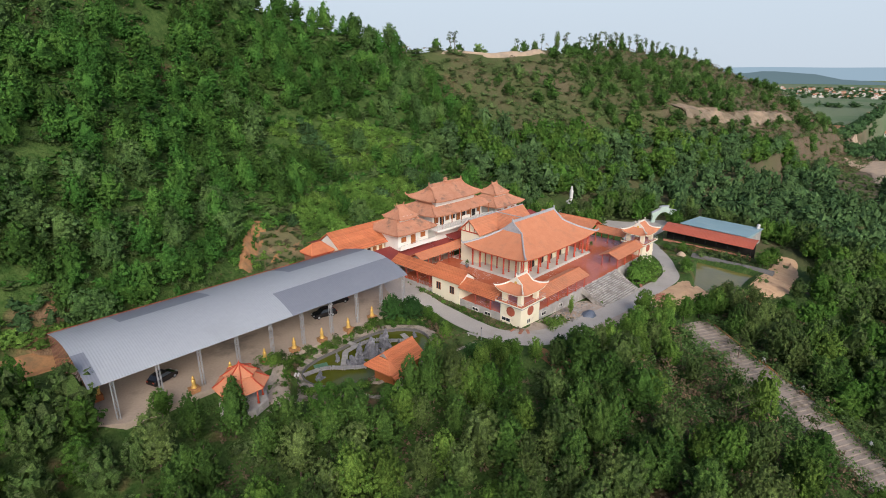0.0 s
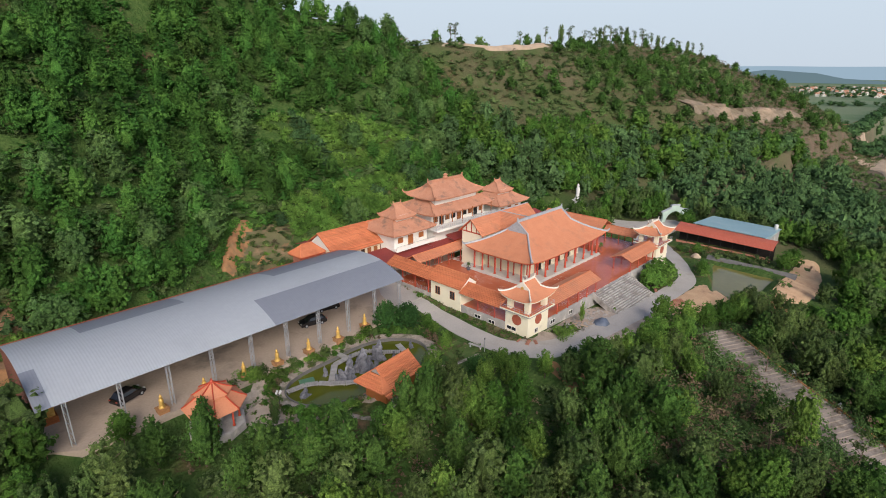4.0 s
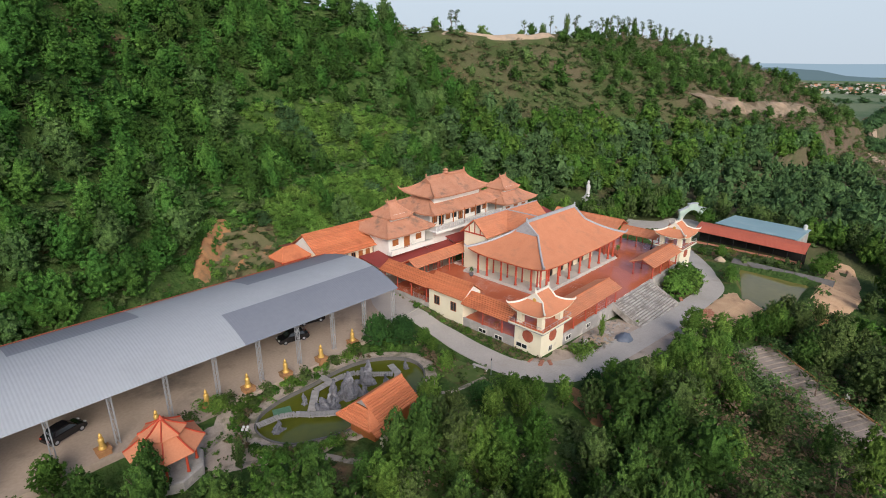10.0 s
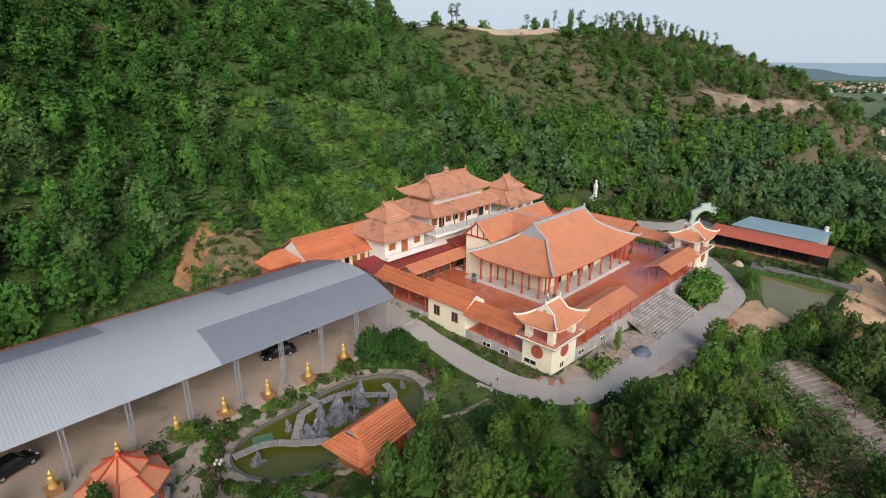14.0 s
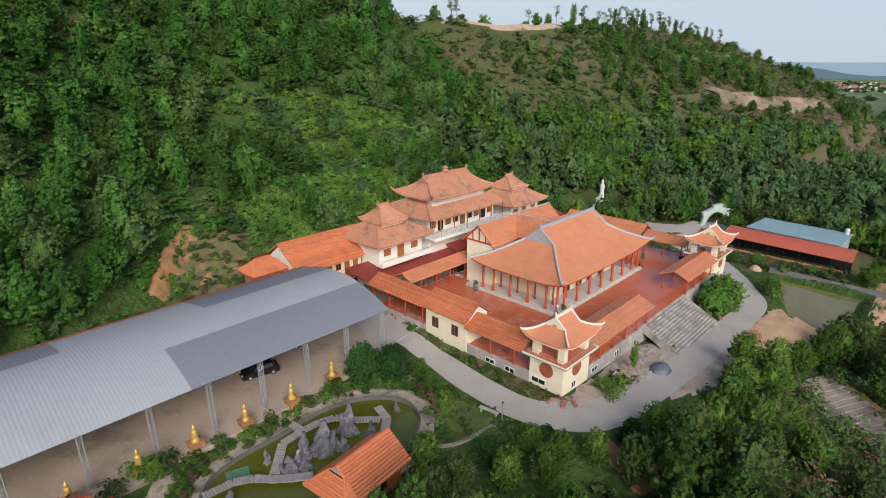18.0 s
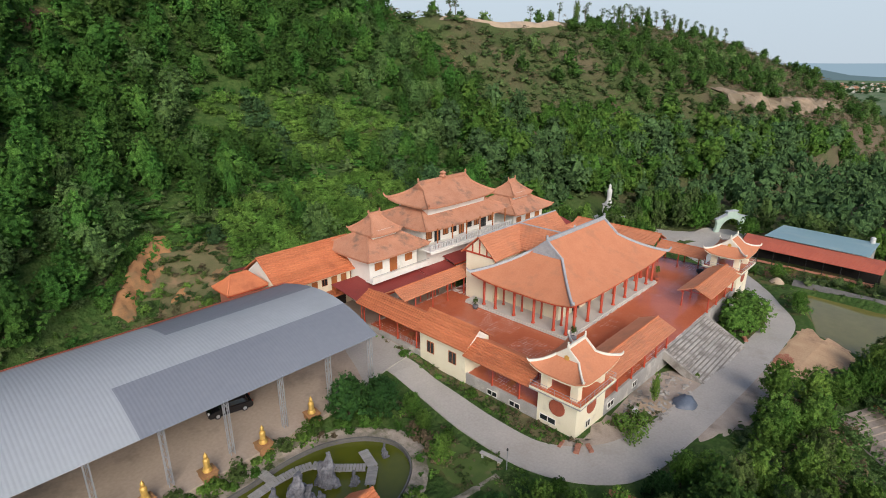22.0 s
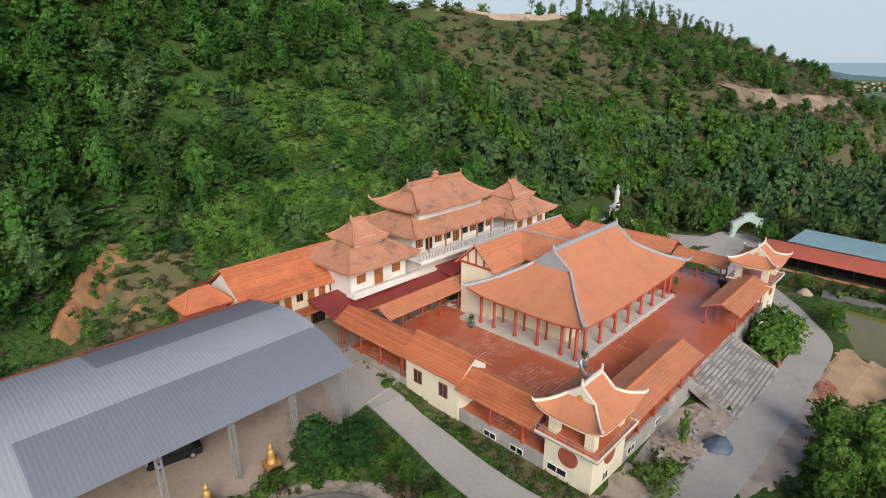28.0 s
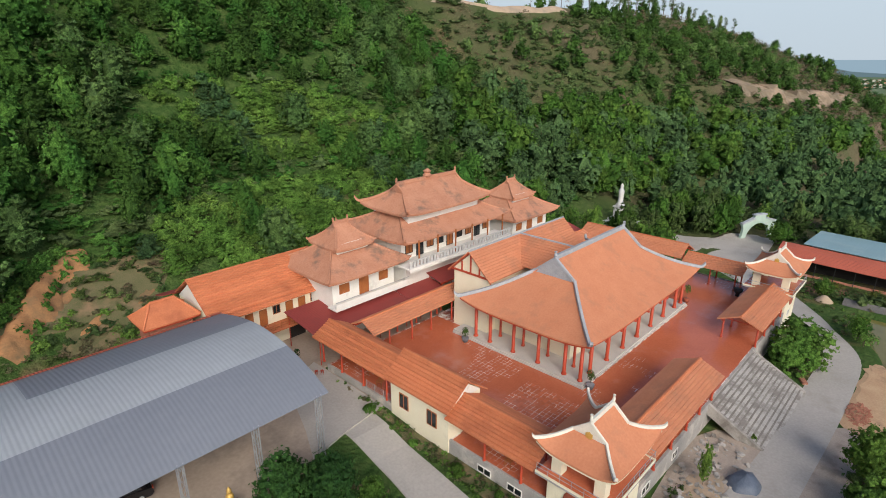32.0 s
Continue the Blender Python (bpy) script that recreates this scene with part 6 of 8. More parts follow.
for name, sl, forms, leaf in (("lower_pines", pick & near_rest, pine_mid2, "leaf_broad"), ("lower_acacias", ~pick & near_rest, aca_mid2, "leaf_olive"), ("lower_woods", ~near_rest, belt, "leaf_cool")):
    p = rest[sl]
    q = scatter(forms, p, rng.uniform(6, 9.5, len(p)) * short[sl], 7.6 * rng.uniform(0.8, 1.15, len(p)) * short[sl] ** 0.5, rng)
    tagged(part(name, quads_mesh(name, q, leaf), None), "green trees on the lower slope", "woods", "", "stuff")

CREST = (110, 112.4, 156.6, 177.6, 191.6, 199.7, 214, 220.6, 226, 231, 235.5, 243, 249, 256, 262, 272, 281, 287, 293, 301, 308, 320, 327, 333, 345, 355, 371)
for i, x in enumerate(CREST):
    y = float(np.interp(x, HX, TOP_Y)) + 2
    h = rng.uniform(8.5, 11.5) if i > 3 else rng.uniform(7, 9)
    t = plant_tree((12, 12, 7, 12, 1)[i % 5], x, y, h, h * (rng.uniform(0.42, 0.55) if i % 5 == 4 else rng.uniform(0.7, 1.0)))
    tagged(t, "tall thin tree standing on the hill's crest", "tree", "trees on the crest")

verge = np.array([(np.array(PATH_A) + (np.array(PATH_B) - np.array(PATH_A)) * rng.uniform(0.0, 1) + np.array([0.88, -0.475]) * (rng.choice([-1, 1]) * rng.uniform(2.6, 6.5))) for _ in range(280)])
q = scatter(brush, verge, rng.uniform(1.0, 3.0, len(verge)), rng.uniform(1.8, 3.6, len(verge)), rng)
tagged(part("wayside_brush", quads_mesh("wayside_brush", q, "leaf_grey"), None), "grey-green twiggy brush along the stepped way", "shrubs", "", "stuff")
under = spots_in(-70, 60, -60, 12, 2.5, lambda x, y: np.where(front_density(x, y) > 0, 0.85, 0))
thicket = spots_in(58, 125, 18, 62, 2.3, lambda x, y: np.where((y < foot_at(x) + 2) & ~on_road(x, y, 7.5) & ~((x < 84) & (y < 40) & (y < 34 - (x - 60) * 0.3)) & (np.hypot(x - 85.5, y - 38) > 4) & ~((x > 60) & (x < 106) & (y < 30)), 0.8, 0))
thicket = np.concatenate([thicket, spots_in(104, 125, -30, 30, 2.6, lambda x, y: np.where(on_road(x, y, 4), 0, 0.7)), spots_in(73.5, 82, -20, 6, 2.2, lambda x, y: np.where(on_road(x, y, 5), 0, 0.5))])
thicket = np.concatenate([thicket, spots_in(190, 345, -32, 14, 4.2, lambda x, y: np.where(((y + 52) / (x + 75) > 0.07) & ((y + 52) / (x + 75) < 0.14), 0.85, 0))])
q = scatter(bush, thicket, rng.uniform(0.8, 2.4, len(thicket)), rng.uniform(2.2, 3.8, len(thicket)), rng)
tagged(part("thicket", quads_mesh("thicket", q, "leaf_scrub"), None), "green thicket round the gate and the canopy", "shrubs", "", "stuff")
khaki = spots_in(-18, 30, -60, -20, 1.9, lambda x, y: np.where(on_path(x, y, 4.2) | ((smooth_noise(x, y, 9, 17) < -0.25) | (y < -46)) & ~by_path(x, y) | (x > 20) & ~by_path(x, y), 0, 0.8))
mixed = rng.rand(len(khaki)) < 0.5
q = scatter(brush, khaki[mixed], rng.uniform(1.4, 3.2, mixed.sum()), rng.uniform(2.4, 4.0, mixed.sum()), rng)
tagged(part("grey_scrub", quads_mesh("grey_scrub", q, "leaf_grey"), None), "grey-green scrub on the lower slope", "shrubs", "", "stuff")
khaki = khaki[~mixed]
q = scatter(brush, khaki, rng.uniform(1.4, 3.4, len(khaki)), rng.uniform(2.4, 4.2, len(khaki)), rng)
tagged(part("khaki_scrub", quads_mesh("khaki_scrub", q, "leaf_dry"), None), "dry khaki scrub on the lower slope", "shrubs", "", "stuff")
for name, sl, leaf, lab in (("undergrowth", rng.rand(len(under)) < np.where((under[:, 0] > -16) & (under[:, 0] < 20) & (under[:, 1] < -20), 0.30, 0.58), "leaf_scrub", "green undergrowth below the trees"), ("dry_undergrowth", None, "leaf_dry", "dry brown undergrowth below the trees")):
    if sl is not None:
        first = sl
    p = under[first if sl is not None else ~first]
    q = scatter(bush if leaf == "leaf_scrub" else brush, p, rng.uniform(0.8, 2.2, len(p)), rng.uniform(2.4, 4.0, len(p)), rng)
    tagged(part(name, quads_mesh(name, q, leaf), None), lab, "shrubs", "", "stuff")
# ---------------------------------------------------------------- garden below the shed


ring = smooth_ring(POND)
WZ = -0.95
structure("water_pond", Geo().prism([(x * 1.0, y) for x, y in ring], WZ - 0.1, WZ), "water", "still green pond water", "water")
cx, cy = sum(p[0] for p in ring) / len(ring), sum(p[1] for p in ring) / len(ring)
kerb = Geo()
rows = []
for x, y in ring + ring[:1]:
    d = Vector((x - cx, y - cy, 0)).normalized()
    rows.append([(x - d.x * 0.05, y - d.y * 0.05, -0.46), (x + d.x * 0.13, y + d.y * 0.13, -0.46)])
kerb.grid(rows, 0.9)
bank_g = []
for x, y in ring + ring[:1]:
    d = Vector((x - cx, y - cy, 0)).normalized()
    bank_g.append([(x + d.x * o, y + d.y * o, max(gz(x + d.x * o, y + d.y * o) + 0.07, -0.56) - (0.4 if o > 2.5 else 0)) for o in (0.2, 0.5, 0.9, 1.3, 1.7, 2.6)])
structure("gravel_bed", Geo().grid(bank_g), "gravel", "pale gravel and stones round the pond", "ground", smooth=True)
rim_at = np.array([(cx + (x - cx) * f, cy + (y - cy) * f) for x, y in ring for f in rng.uniform(1.08, 1.28, 2)]) + rng.uniform(-0.4, 0.4, (2 * len(ring), 2))
rim_at = rim_at[(rng.rand(len(rim_at)) < 0.75) & (rim_at[:, 1] < 20.2) & ~((rim_at[:, 0] > -27) & (rim_at[:, 0] < -17) & (rim_at[:, 1] < 8))]
pick = rng.rand(len(rim_at))
for sel, leaf, lab in ((pick < 0.4, "leaf_broad", "low green plants in the gravel round the pond"), ((pick >= 0.4) & (pick < 0.7), "leaf_bright", "bright green plants in the gravel round the pond"), (pick >= 0.7, "leaf_dry", "dry plants in the gravel round the pond")):
    p = rim_at[sel]
    q = scatter(bush, p, rng.uniform(0.5, 1.3, len(p)), rng.uniform(0.7, 1.8, len(p)), rng)
    q[..., 2] += 0.3
    tagged(part("pond_plants", quads_mesh("pond_plants", q, leaf), None), lab, "plants", "", "stuff")
structure("pond_kerb", kerb, "pond_rim", "grey concrete rim of the pond", "kerb")


def bridge(pts, label):
    """Zigzag plank walk: planks laid crosswise, each one a part, on two bearers with short posts."""
    b = thing("plank_bridge", label, "bridge", group="plank bridges")
    z = -0.42
    P = [Vector((x, y, z)) for x, y in pts]
    for a, c in zip(P[:-1], P[1:]):
        d = (c - a)
        n = max(2, round(d.length / 0.3))
        ang = math.degrees(math.atan2(d.y, d.x))
        u = d.normalized()
        side = Vector((-u.y, u.x, 0)) * 0.34
        for s in (1, -1):
            part("bearer", Geo().bar([a + side * s - Vector((0, 0, 0.2)), c + side * s - Vector((0, 0, 0.2))], 0.1, 0.15), "step", b)
        plank = box(-0.13, -0.5, -0.05, 0.13, 0.5, 0).mesh("plank", M["plank"])
        for k in range(n):
            p = lerp(a, c, (k + 0.5) / n)
            part("plank", plank, None, b, at=pose(p.x, p.y, p.z + 0.004 * (k % 2), 0, 0, ang + random.uniform(-2, 2)))
        for k in (0.1, 0.9):
            p = lerp(a, c, k)
            part("support", Geo().lathe([(0.09, WZ - 0.8), (0.09, z - 0.2)], 8, p.x, p.y), "step", b)
    return b


bridge([(-15.9, 14.7), (-16.6, 12.2), (-18.4, 10.5)], "grey plank walk with a corner, over the pond")
bridge([(-17.2, 12.6), (-19.2, 14.6), (-20.6, 16.6), (-22.1, 17.1), (-24.3, 17.2), (-26.9, 16.9), (-29.9, 13.4)], "zigzag grey plank walk through the rocks")
bridge([(-27.4, 10.6), (-28.8, 11.6), (-30.3, 12.9), (-31.6, 14.4), (-33.2, 15.3), (-36.0, 15.6)], "grey plank walk to the pond's edge")
bridge([(-24.6, 19.4), (-24.4, 17.5)], "short plank landing from the bank")


def rock(label, x, y, r, h, seed, z=WZ):
    """An upright eroded limestone rock of fused pinnacles."""
    rg = random.Random(seed)
    t = thing("garden_rock", label, "rock", pose(x, y, z), "rocks in the pond")
    g = Geo()
    for k in range(5):
        a, d = rg.uniform(0, 6.28), 0 if k == 0 else r * rg.uniform(0.35, 0.8)
        hh = h * (1 if k == 0 else rg.uniform(0.3, 0.75))
        n, m = 13, 12
        rows = []
        ph = [rg.uniform(0, 6.28) for _ in range(4)]
        for j in range(m + 1):
            v = j / m
            rad = r * (0.75 if k == 0 else 0.5) * (1.05 - v * 0.8) * (1 + 0.25 * math.sin(v * 13 + ph[0]))
            jit = [1 + rg.uniform(-0.22, 0.22) for _ in range(n)]
            jit.append(jit[0])
            rows.append([(math.cos(a) * d + rad * jit[i] * math.cos(6.283 * i / n + v) * (1 + 0.28 * math.sin(3 * 6.283 * i / n + ph[1] + v * 5)) + 0.12 * r * math.sin(v * 7 + ph[2]),
                          math.sin(a) * d + rad * jit[i] * math.sin(6.283 * i / n + v) * (1 + 0.28 * math.cos(2 * 6.283 * i / n + ph[3])), -0.3 + (hh + 0.3) * v) for i in range(n + 1)])
        g.grid(rows)
        g.poly(*rows[-1][:-1])
    part("rock_mass", g, "stone", t, smooth=False)
    return t


for i, (x, y, r, h) in enumerate([(-24.3, 13.3, 1.35, 3.6), (-20.6, 13.8, 1.1, 3.5), (-26.3, 13.7, 1.0, 3.2), (-28.4, 13.2, 1.1, 1.9), (-27.2, 12.4, 0.9, 1.5), (-29.3, 16.0, 0.4, 1.6), (-34.3, 13.6, 0.85, 1.3), (-14.5, 13.0, 0.45, 1.5), (-22.6, 12.2, 0.7, 1.5), (-18.9, 12.2, 0.55, 1.4), (-23.2, 14.7, 0.9, 2.4)]):
    rock("tall eroded grey limestone rock standing in the pond" if h > 2 else "small grey limestone rock in the pond", x, y, r, h, i)
net = thing("green_net_raft", "green netted frame floating by the walk", "raft", pose(-32.2, 16.4, WZ + 0.02, 0, 0, -20))
part("frame", Geo().box(-1.1, -0.8, 0, 1.1, -0.7, 0.15).box(-1.1, 0.7, 0, 1.1, 0.8, 0.15).box(-1.1, -0.7, 0, -1.0, 0.7, 0.15).box(1.0, -0.7, 0, 1.1, 0.7, 0.15), "green_paint", net)
part("net", box(-1.0, -0.7, 0.08, 1.0, 0.7, 0.1), "green_paint", net)


# gilded stupas along the edge of the yard
def stupa(x, y, rz):
    s = thing("gilded_stupa", "small gilded stupa on a brick-coloured pedestal", "stupa", pose(x, y, 0.60, 0, 0, rz), "gilded stupas")
    s.scale = (0.86, 0.86, 0.92)
    part("pedestal", Geo().box(-0.75, -0.75, -0.3, 0.75, 0.75, 0.7).box(-0.85, -0.85, 0.7, 0.85, 0.85, 0.82), "soil", s, "brown pedestal")
    part("base", Geo().lathe([(0.50, 0.82), (0.52, 0.94), (0.40, 1.02), (0.45, 1.14), (0.36, 1.24)], 12), "gold", s, "gilded lotus base", True)
    part("body", Geo().lathe([(0.36, 1.24), (0.33, 1.36), (0.33, 1.75), (0.36, 2.05), (0.28, 2.22), (0.14, 2.30)], 12), "gold", s, smooth=True)
    part("finial", Geo().lathe([(0.14, 2.30), (0.22, 2.40), (0.23, 2.58), (0.16, 2.74), (0.10, 2.82), (0.03, 2.98)], 10), "gold", s, smooth=True)


for x, y in ((-50.4, 21.6), (-44.8, 21.6), (-39.1, 21.6), (-33.9, 21.4), (-28.7, 21.0), (-23.2, 20.9), (-17.2, 21.6)):
    stupa(x, y, random.uniform(-6, 6))

altar = thing("gilded_altar", "ornate gilded altar at the end of the shed", "altar", pose(-61.0, 30.5, 0.65, 0, 0, 0))
part("table", Geo().box(-0.8, -1.6, 0, 0.8, 1.6, 0.9), "wood", altar)
part("shrine", Geo().box(-0.6, -1.2, 0.9, 0.6, 1.2, 2.1).box(-0.7, -1.3, 2.1, 0.7, 1.3, 2.25), "gold", altar, "gilded shrine")
part("finial", Geo().lathe([(0.5, 2.25), (0.35, 2.6), (0.1, 3.0)], 8), "gold", altar)

# eight-sided pavilion
okt = thing("octagonal_pavilion", "eight-sided red-columned pavilion with a two-tier orange roof", "pavilion", pose(-46.0, 15.6, -0.35))
part("base", Geo().lathe([(3.6, -0.8), (3.6, 0.3), (3.4, 0.42)], 8), "plaster", okt)
for k in range(8):
    a = math.pi / 8 + k * math.pi / 4
    part("column", round_column(2.7 * math.cos(a), 2.7 * math.sin(a), 0.42, 3.3, 0.13), "red", okt, "", True)


def oct_roof(r0, r1, z0, z1, nm):
    for k in range(8):
        a, b = math.pi / 8 + k * math.pi / 4, math.pi / 8 + (k + 1) * math.pi / 4
        rows = []
        for j in range(5):
            u = j / 4
            r, z = lerp(r0, r1, u), lerp(z0, z1, u * 0.75 + 0.25 * u * u)
            rows.append([(r * math.cos(a), r * math.sin(a), z), (r * math.cos(b), r * math.sin(b), z)])
        part(nm, Geo().grid(rows, 0.1), "roof", okt)
        part("hip_rib", Geo().bar([(lerp(r0, r1, j / 4) * math.cos(a), lerp(r0, r1, j / 4) * math.sin(a), lerp(z0, z1, (j / 4) * 0.75 + 0.25 * (j / 4) ** 2)) for j in range(5)], 0.16, 0.14), "red", okt, "red hip rib")


oct_roof(3.9, 1.7, 3.2, 4.7, "lower_roof")
part("drum", Geo().lathe([(1.6, 4.4), (1.6, 5.0)], 8), "cream", okt)
oct_roof(2.3, 0.15, 4.9, 6.1, "upper_roof")
part("finial", Geo().lathe([(0.2, 6.05), (0.3, 6.2), (0.1, 6.45), (0.04, 6.7)], 8), "red", okt)

# house by the pond
ph = thing("pond_house", "small wooden house with a bright orange tiled roof by the pond", "house", pose(-25.3, 5.4, -0.75, 0, 0, 6))
part("plinth", box(-4.0, -3.6, -0.9, 3.9, 2.6, 0.1), "soil", ph)
part("wall", Geo().box(-3.1, -1.9, 0.1, 3.1, 2.0, 3.2), "wood", ph, "varnished board wall")
part("gable_wall", Geo().poly((3.1, -1.9, 3.2), (3.1, 2.0, 3.2), (3.1, 0.05, 4.7)), "wood", ph)
gable_roof(ph, "x", -2.9, 3.7, -2.75, 2.75, 2.95, 2.95, 5.1, 0.0, "roof_bright", pitch=0.33)
lay(ph, courses(((-4.6, 2.75, 2.85), (-4.6, -2.75, 2.85)), ((-3.0, 1.0, 4.3), (-3.0, -1.0, 4.3)), 0.33, gap=0.24), "roof_bright")
lay(ph, [Geo().poly((-4.6, -2.75, 2.95), (-2.9, -2.75, 2.97), (-2.9, -1.0, 4.34), (-3.0, -1.0, 4.34)), Geo().poly((-2.9, 2.75, 2.97), (-4.6, 2.75, 2.95), (-3.0, 1.0, 4.34), (-2.9, 1.0, 4.34))], "roof_bright")
part("gablet", Geo().poly((-2.92, 1.0, 4.3), (-2.92, -1.0, 4.3), (-2.92, 0.0, 5.1)), "plank", ph, "grey open gablet")
for y in (-1, 1):
    part("hip_ridge", Geo().bar([(-4.6, y * 2.75, 2.95), (-3.0, y * 1.0, 4.36), (-2.95, 0.0, 5.12)], 0.2, 0.1), "roof_bright", ph)
lay(ph, courses(((-4.4, -3.7, 2.5), (-2.2, -3.7, 2.5)), ((-4.4, -2.7, 2.95), (-2.2, -2.7, 2.95)), 0.33, gap=0.24), "roof_bright")
part("porch_wall", box(-3.6, -3.4, 0.1, -2.5, -3.2, 2.5), "cream", ph, "cream rendered porch wall")
for x in (-0.6, 0.4):
    window(ph, "window", (x, -1.91, 1.0), "x", 0.7, 1.5, "dark", "glass", leaves=1)
window(ph, "door", (-2.2, -1.91, 0.15), "x", 1.0, 2.1, "dark", "wood")
for x in (-0.9, 1.2, 3.3):
    part("porch_post", box(x - 0.06, -2.62, 0.1, x + 0.06, -2.5, 3.0), "wood", ph)

# globe lamp
lamp = thing("garden_lamp", "cast-iron garden lamp with white globes", "lamp", pose(-38.3, 13.6, gz(-38.3, 13.6)))
part("pole", Geo().lathe([(0.14, 0), (0.09, 0.3), (0.05, 0.5), (0.04, 2.4)], 8), "iron", lamp)
for k in range(4):
    a = k * math.pi / 2
    part("globe", Geo().lathe([(0.03, 2.4), (0.13, 2.45), (0.17, 2.58), (0.13, 2.7), (0.03, 2.76)], 10, 0.32 * math.cos(a), 0.32 * math.sin(a)), "pale_stone", lamp, "white globe", True)
    part("arm", Geo().tube([(0, 0, 2.25), (0.32 * math.cos(a), 0.32 * math.sin(a), 2.4)], 0.025, 5), "iron", lamp)

for pts, w, nm, m, lab in (([(-44.2, 12.0), (-41.6, 12.4), (-39.4, 11.0), (-36.2, 8.2), (-33.6, 6.0), (-31, 0.6)], 1.2, "garden_path", "gravel", "narrow pale garden path"),
                           ([(-42.8, 16.3), (-40, 17.6), (-38.2, 19.5), (-36.5, 20.6)], 2.2, "garden_path", "gravel", "pale gravel garden path"),
                           ([(-38.6, 13.6), (-37.6, 16.6), (-36.6, 18.8)], 1.8, "garden_path", "gravel", "pale gravel beside the pond")):
    ribbon(nm, pts, w, m, lab, "path", lift=0.05, follow=True)
ribbon("garden_path", [(-15.8, 4.6), (-14.2, 3.4), (-11.6, 2.8), (-9.6, 2.4)], 0.9, "gravel", "narrow pale path across the lawn", "path", lift=0.05, follow=True)
patch("garden_bed", [(-43.4, 18.2), (-39.5, 19.6), (-37.4, 18.6), (-38.2, 14), (-38.4, 10.6), (-41.6, 11.4), (-43.2, 14)], "rubble", "dry stony garden bed between the paths", "ground", lift=0.035)

bench = thing("stone_bench", "long grey stone bench beside the road", "bench", pose(-8.4, 4.2, gz(-8.4, 4.2), 0, 0, -82))
part("seat", box(-1.2, -0.22, 0.4, 1.2, 0.22, 0.5), "plaster", bench)
for x in (-0.9, 0.9):
    part("leg", box(x - 0.1, -0.18, -0.1, x + 0.1, 0.18, 0.4), "pale_stone", bench)
trough = thing("stone_trough", "square concrete trough on the bank", "trough", pose(-16.8, 18.9, gz(-16.8, 18.9), 0, 0, 15))
part("body", Geo().box(-0.7, -0.5, -0.1, 0.7, -0.38, 0.6).box(-0.7, 0.38, -0.1, 0.7, 0.5, 0.6).box(-0.7, -0.38, -0.1, -0.58, 0.38, 0.6).box(0.58, -0.38, -0.1, 0.7, 0.38, 0.6).box(-0.58, -0.38, -0.1, 0.58, 0.38, 0.1), "pale_stone", trough)


# ---------------------------------------------------------------- cars under the shed
def car(x, y, rz, label, length=4.7):
    c = thing("car", label, "car", pose(x, y, GFL, 0, 0, rz), "parked cars")
    L, W = length / 2, 0.92
    low = [(-L, 0.45), (-L + 0.03, 0.75), (-L + 0.15, 1.0), (L - 1.25, 1.05), (L - 0.4, 0.92), (L - 0.05, 0.7), (L, 0.45), (L - 0.15, 0.25), (-L + 0.15, 0.25)]
    rows = [[(px * k, y, lerp(0.6, pz, k * 1.0)) for px, pz in low + low[:1]] for y, k in ((-W, 0.97), (-W + 0.08, 1.0), (W - 0.08, 1.0), (W, 0.97))]
    g = Geo().grid(rows)
    g.poly(*rows[0][:-1][::-1]).poly(*rows[-1][:-1])
    part("body", g, "paint_black", c)
    roof_p = [(-L + 0.35, 1.0), (-L + 0.85, 1.58), (-0.3, 1.68), (0.45, 1.62), (1.2, 1.03)]
    rows = [[(px, y * (1 if pz < 1.2 else 0.8), pz) for px, pz in roof_p] for y in (-W + 0.06, W - 0.06)]
    g = Geo().grid(rows)
    g.poly(*rows[0][::-1]).poly(*rows[1])
    part("cabin", g, "paint_black", c)
    for s in (-1, 1):
        part("side_window", Geo().poly(*[(px, s * ((W - 0.06) * (1 if pz < 1.2 else 0.815) + 0.012), pz) for px, pz in ((-L + 0.75, 1.1), (0.98, 1.1), (0.42, 1.53), (-L + 1.0, 1.53))][::s]), "glass", c)
        for px in (-1.4, 1.4):
            w = part("wheel", Geo().lathe([(0.2, -0.11), (0.34, -0.09), (0.35, 0), (0.34, 0.09), (0.2, 0.11)], 16), "tyre", c, at=pose(px, s * 0.82, 0.35, 90))
            part("rim", Geo().lathe([(0.2, -0.115), (0.05, -0.12)], 12), "steel", w)
            part("rim", Geo().lathe([(0.05, 0.12), (0.2, 0.115)], 12), "steel", w)
        part("headlight", box(L - 0.2, s * 0.6 - 0.15, 0.72, L - 0.02, s * 0.6 + 0.15, 0.85), "pale_stone", c)
        part("tail_light", box(-L - 0.01, s * 0.66 - 0.14, 0.8, -L + 0.08, s * 0.66 + 0.14, 0.95), "red", c)
    part("windscreen", Geo().poly((0.53, -0.62, 1.6), (1.17, -0.76, 1.08), (1.17, 0.76, 1.08), (0.53, 0.62, 1.6)), "glass", c)
    return c


car(-22.7, 29.1, 168, "black saloon-backed utility car parked under the shed roof")
car(-17.4, 32.4, 168, "black car parked further under the shed", 4.4)
car(-52.5, 28.0, 20, "dark car parked at the far end of the shed", 4.3)

# ---------------------------------------------------------------- forecourt: rubble, tarpaulin, bricks
tarp = thing("covered_heap", "heap covered with a blue-grey tarpaulin", "tarpaulin", pose(15.4, -5.4, gz(15.4, -5.4) - 0.05))
rows = []
fold = random.Random(4)
edge_r = [1 + fold.uniform(-0.16, 0.16) for _ in range(22)]
bumps = [(fold.uniform(-1, 1), fold.uniform(-0.6, 0.6), fold.uniform(0.35, 0.6), fold.uniform(0.06, 0.2)) for _ in range(9)]
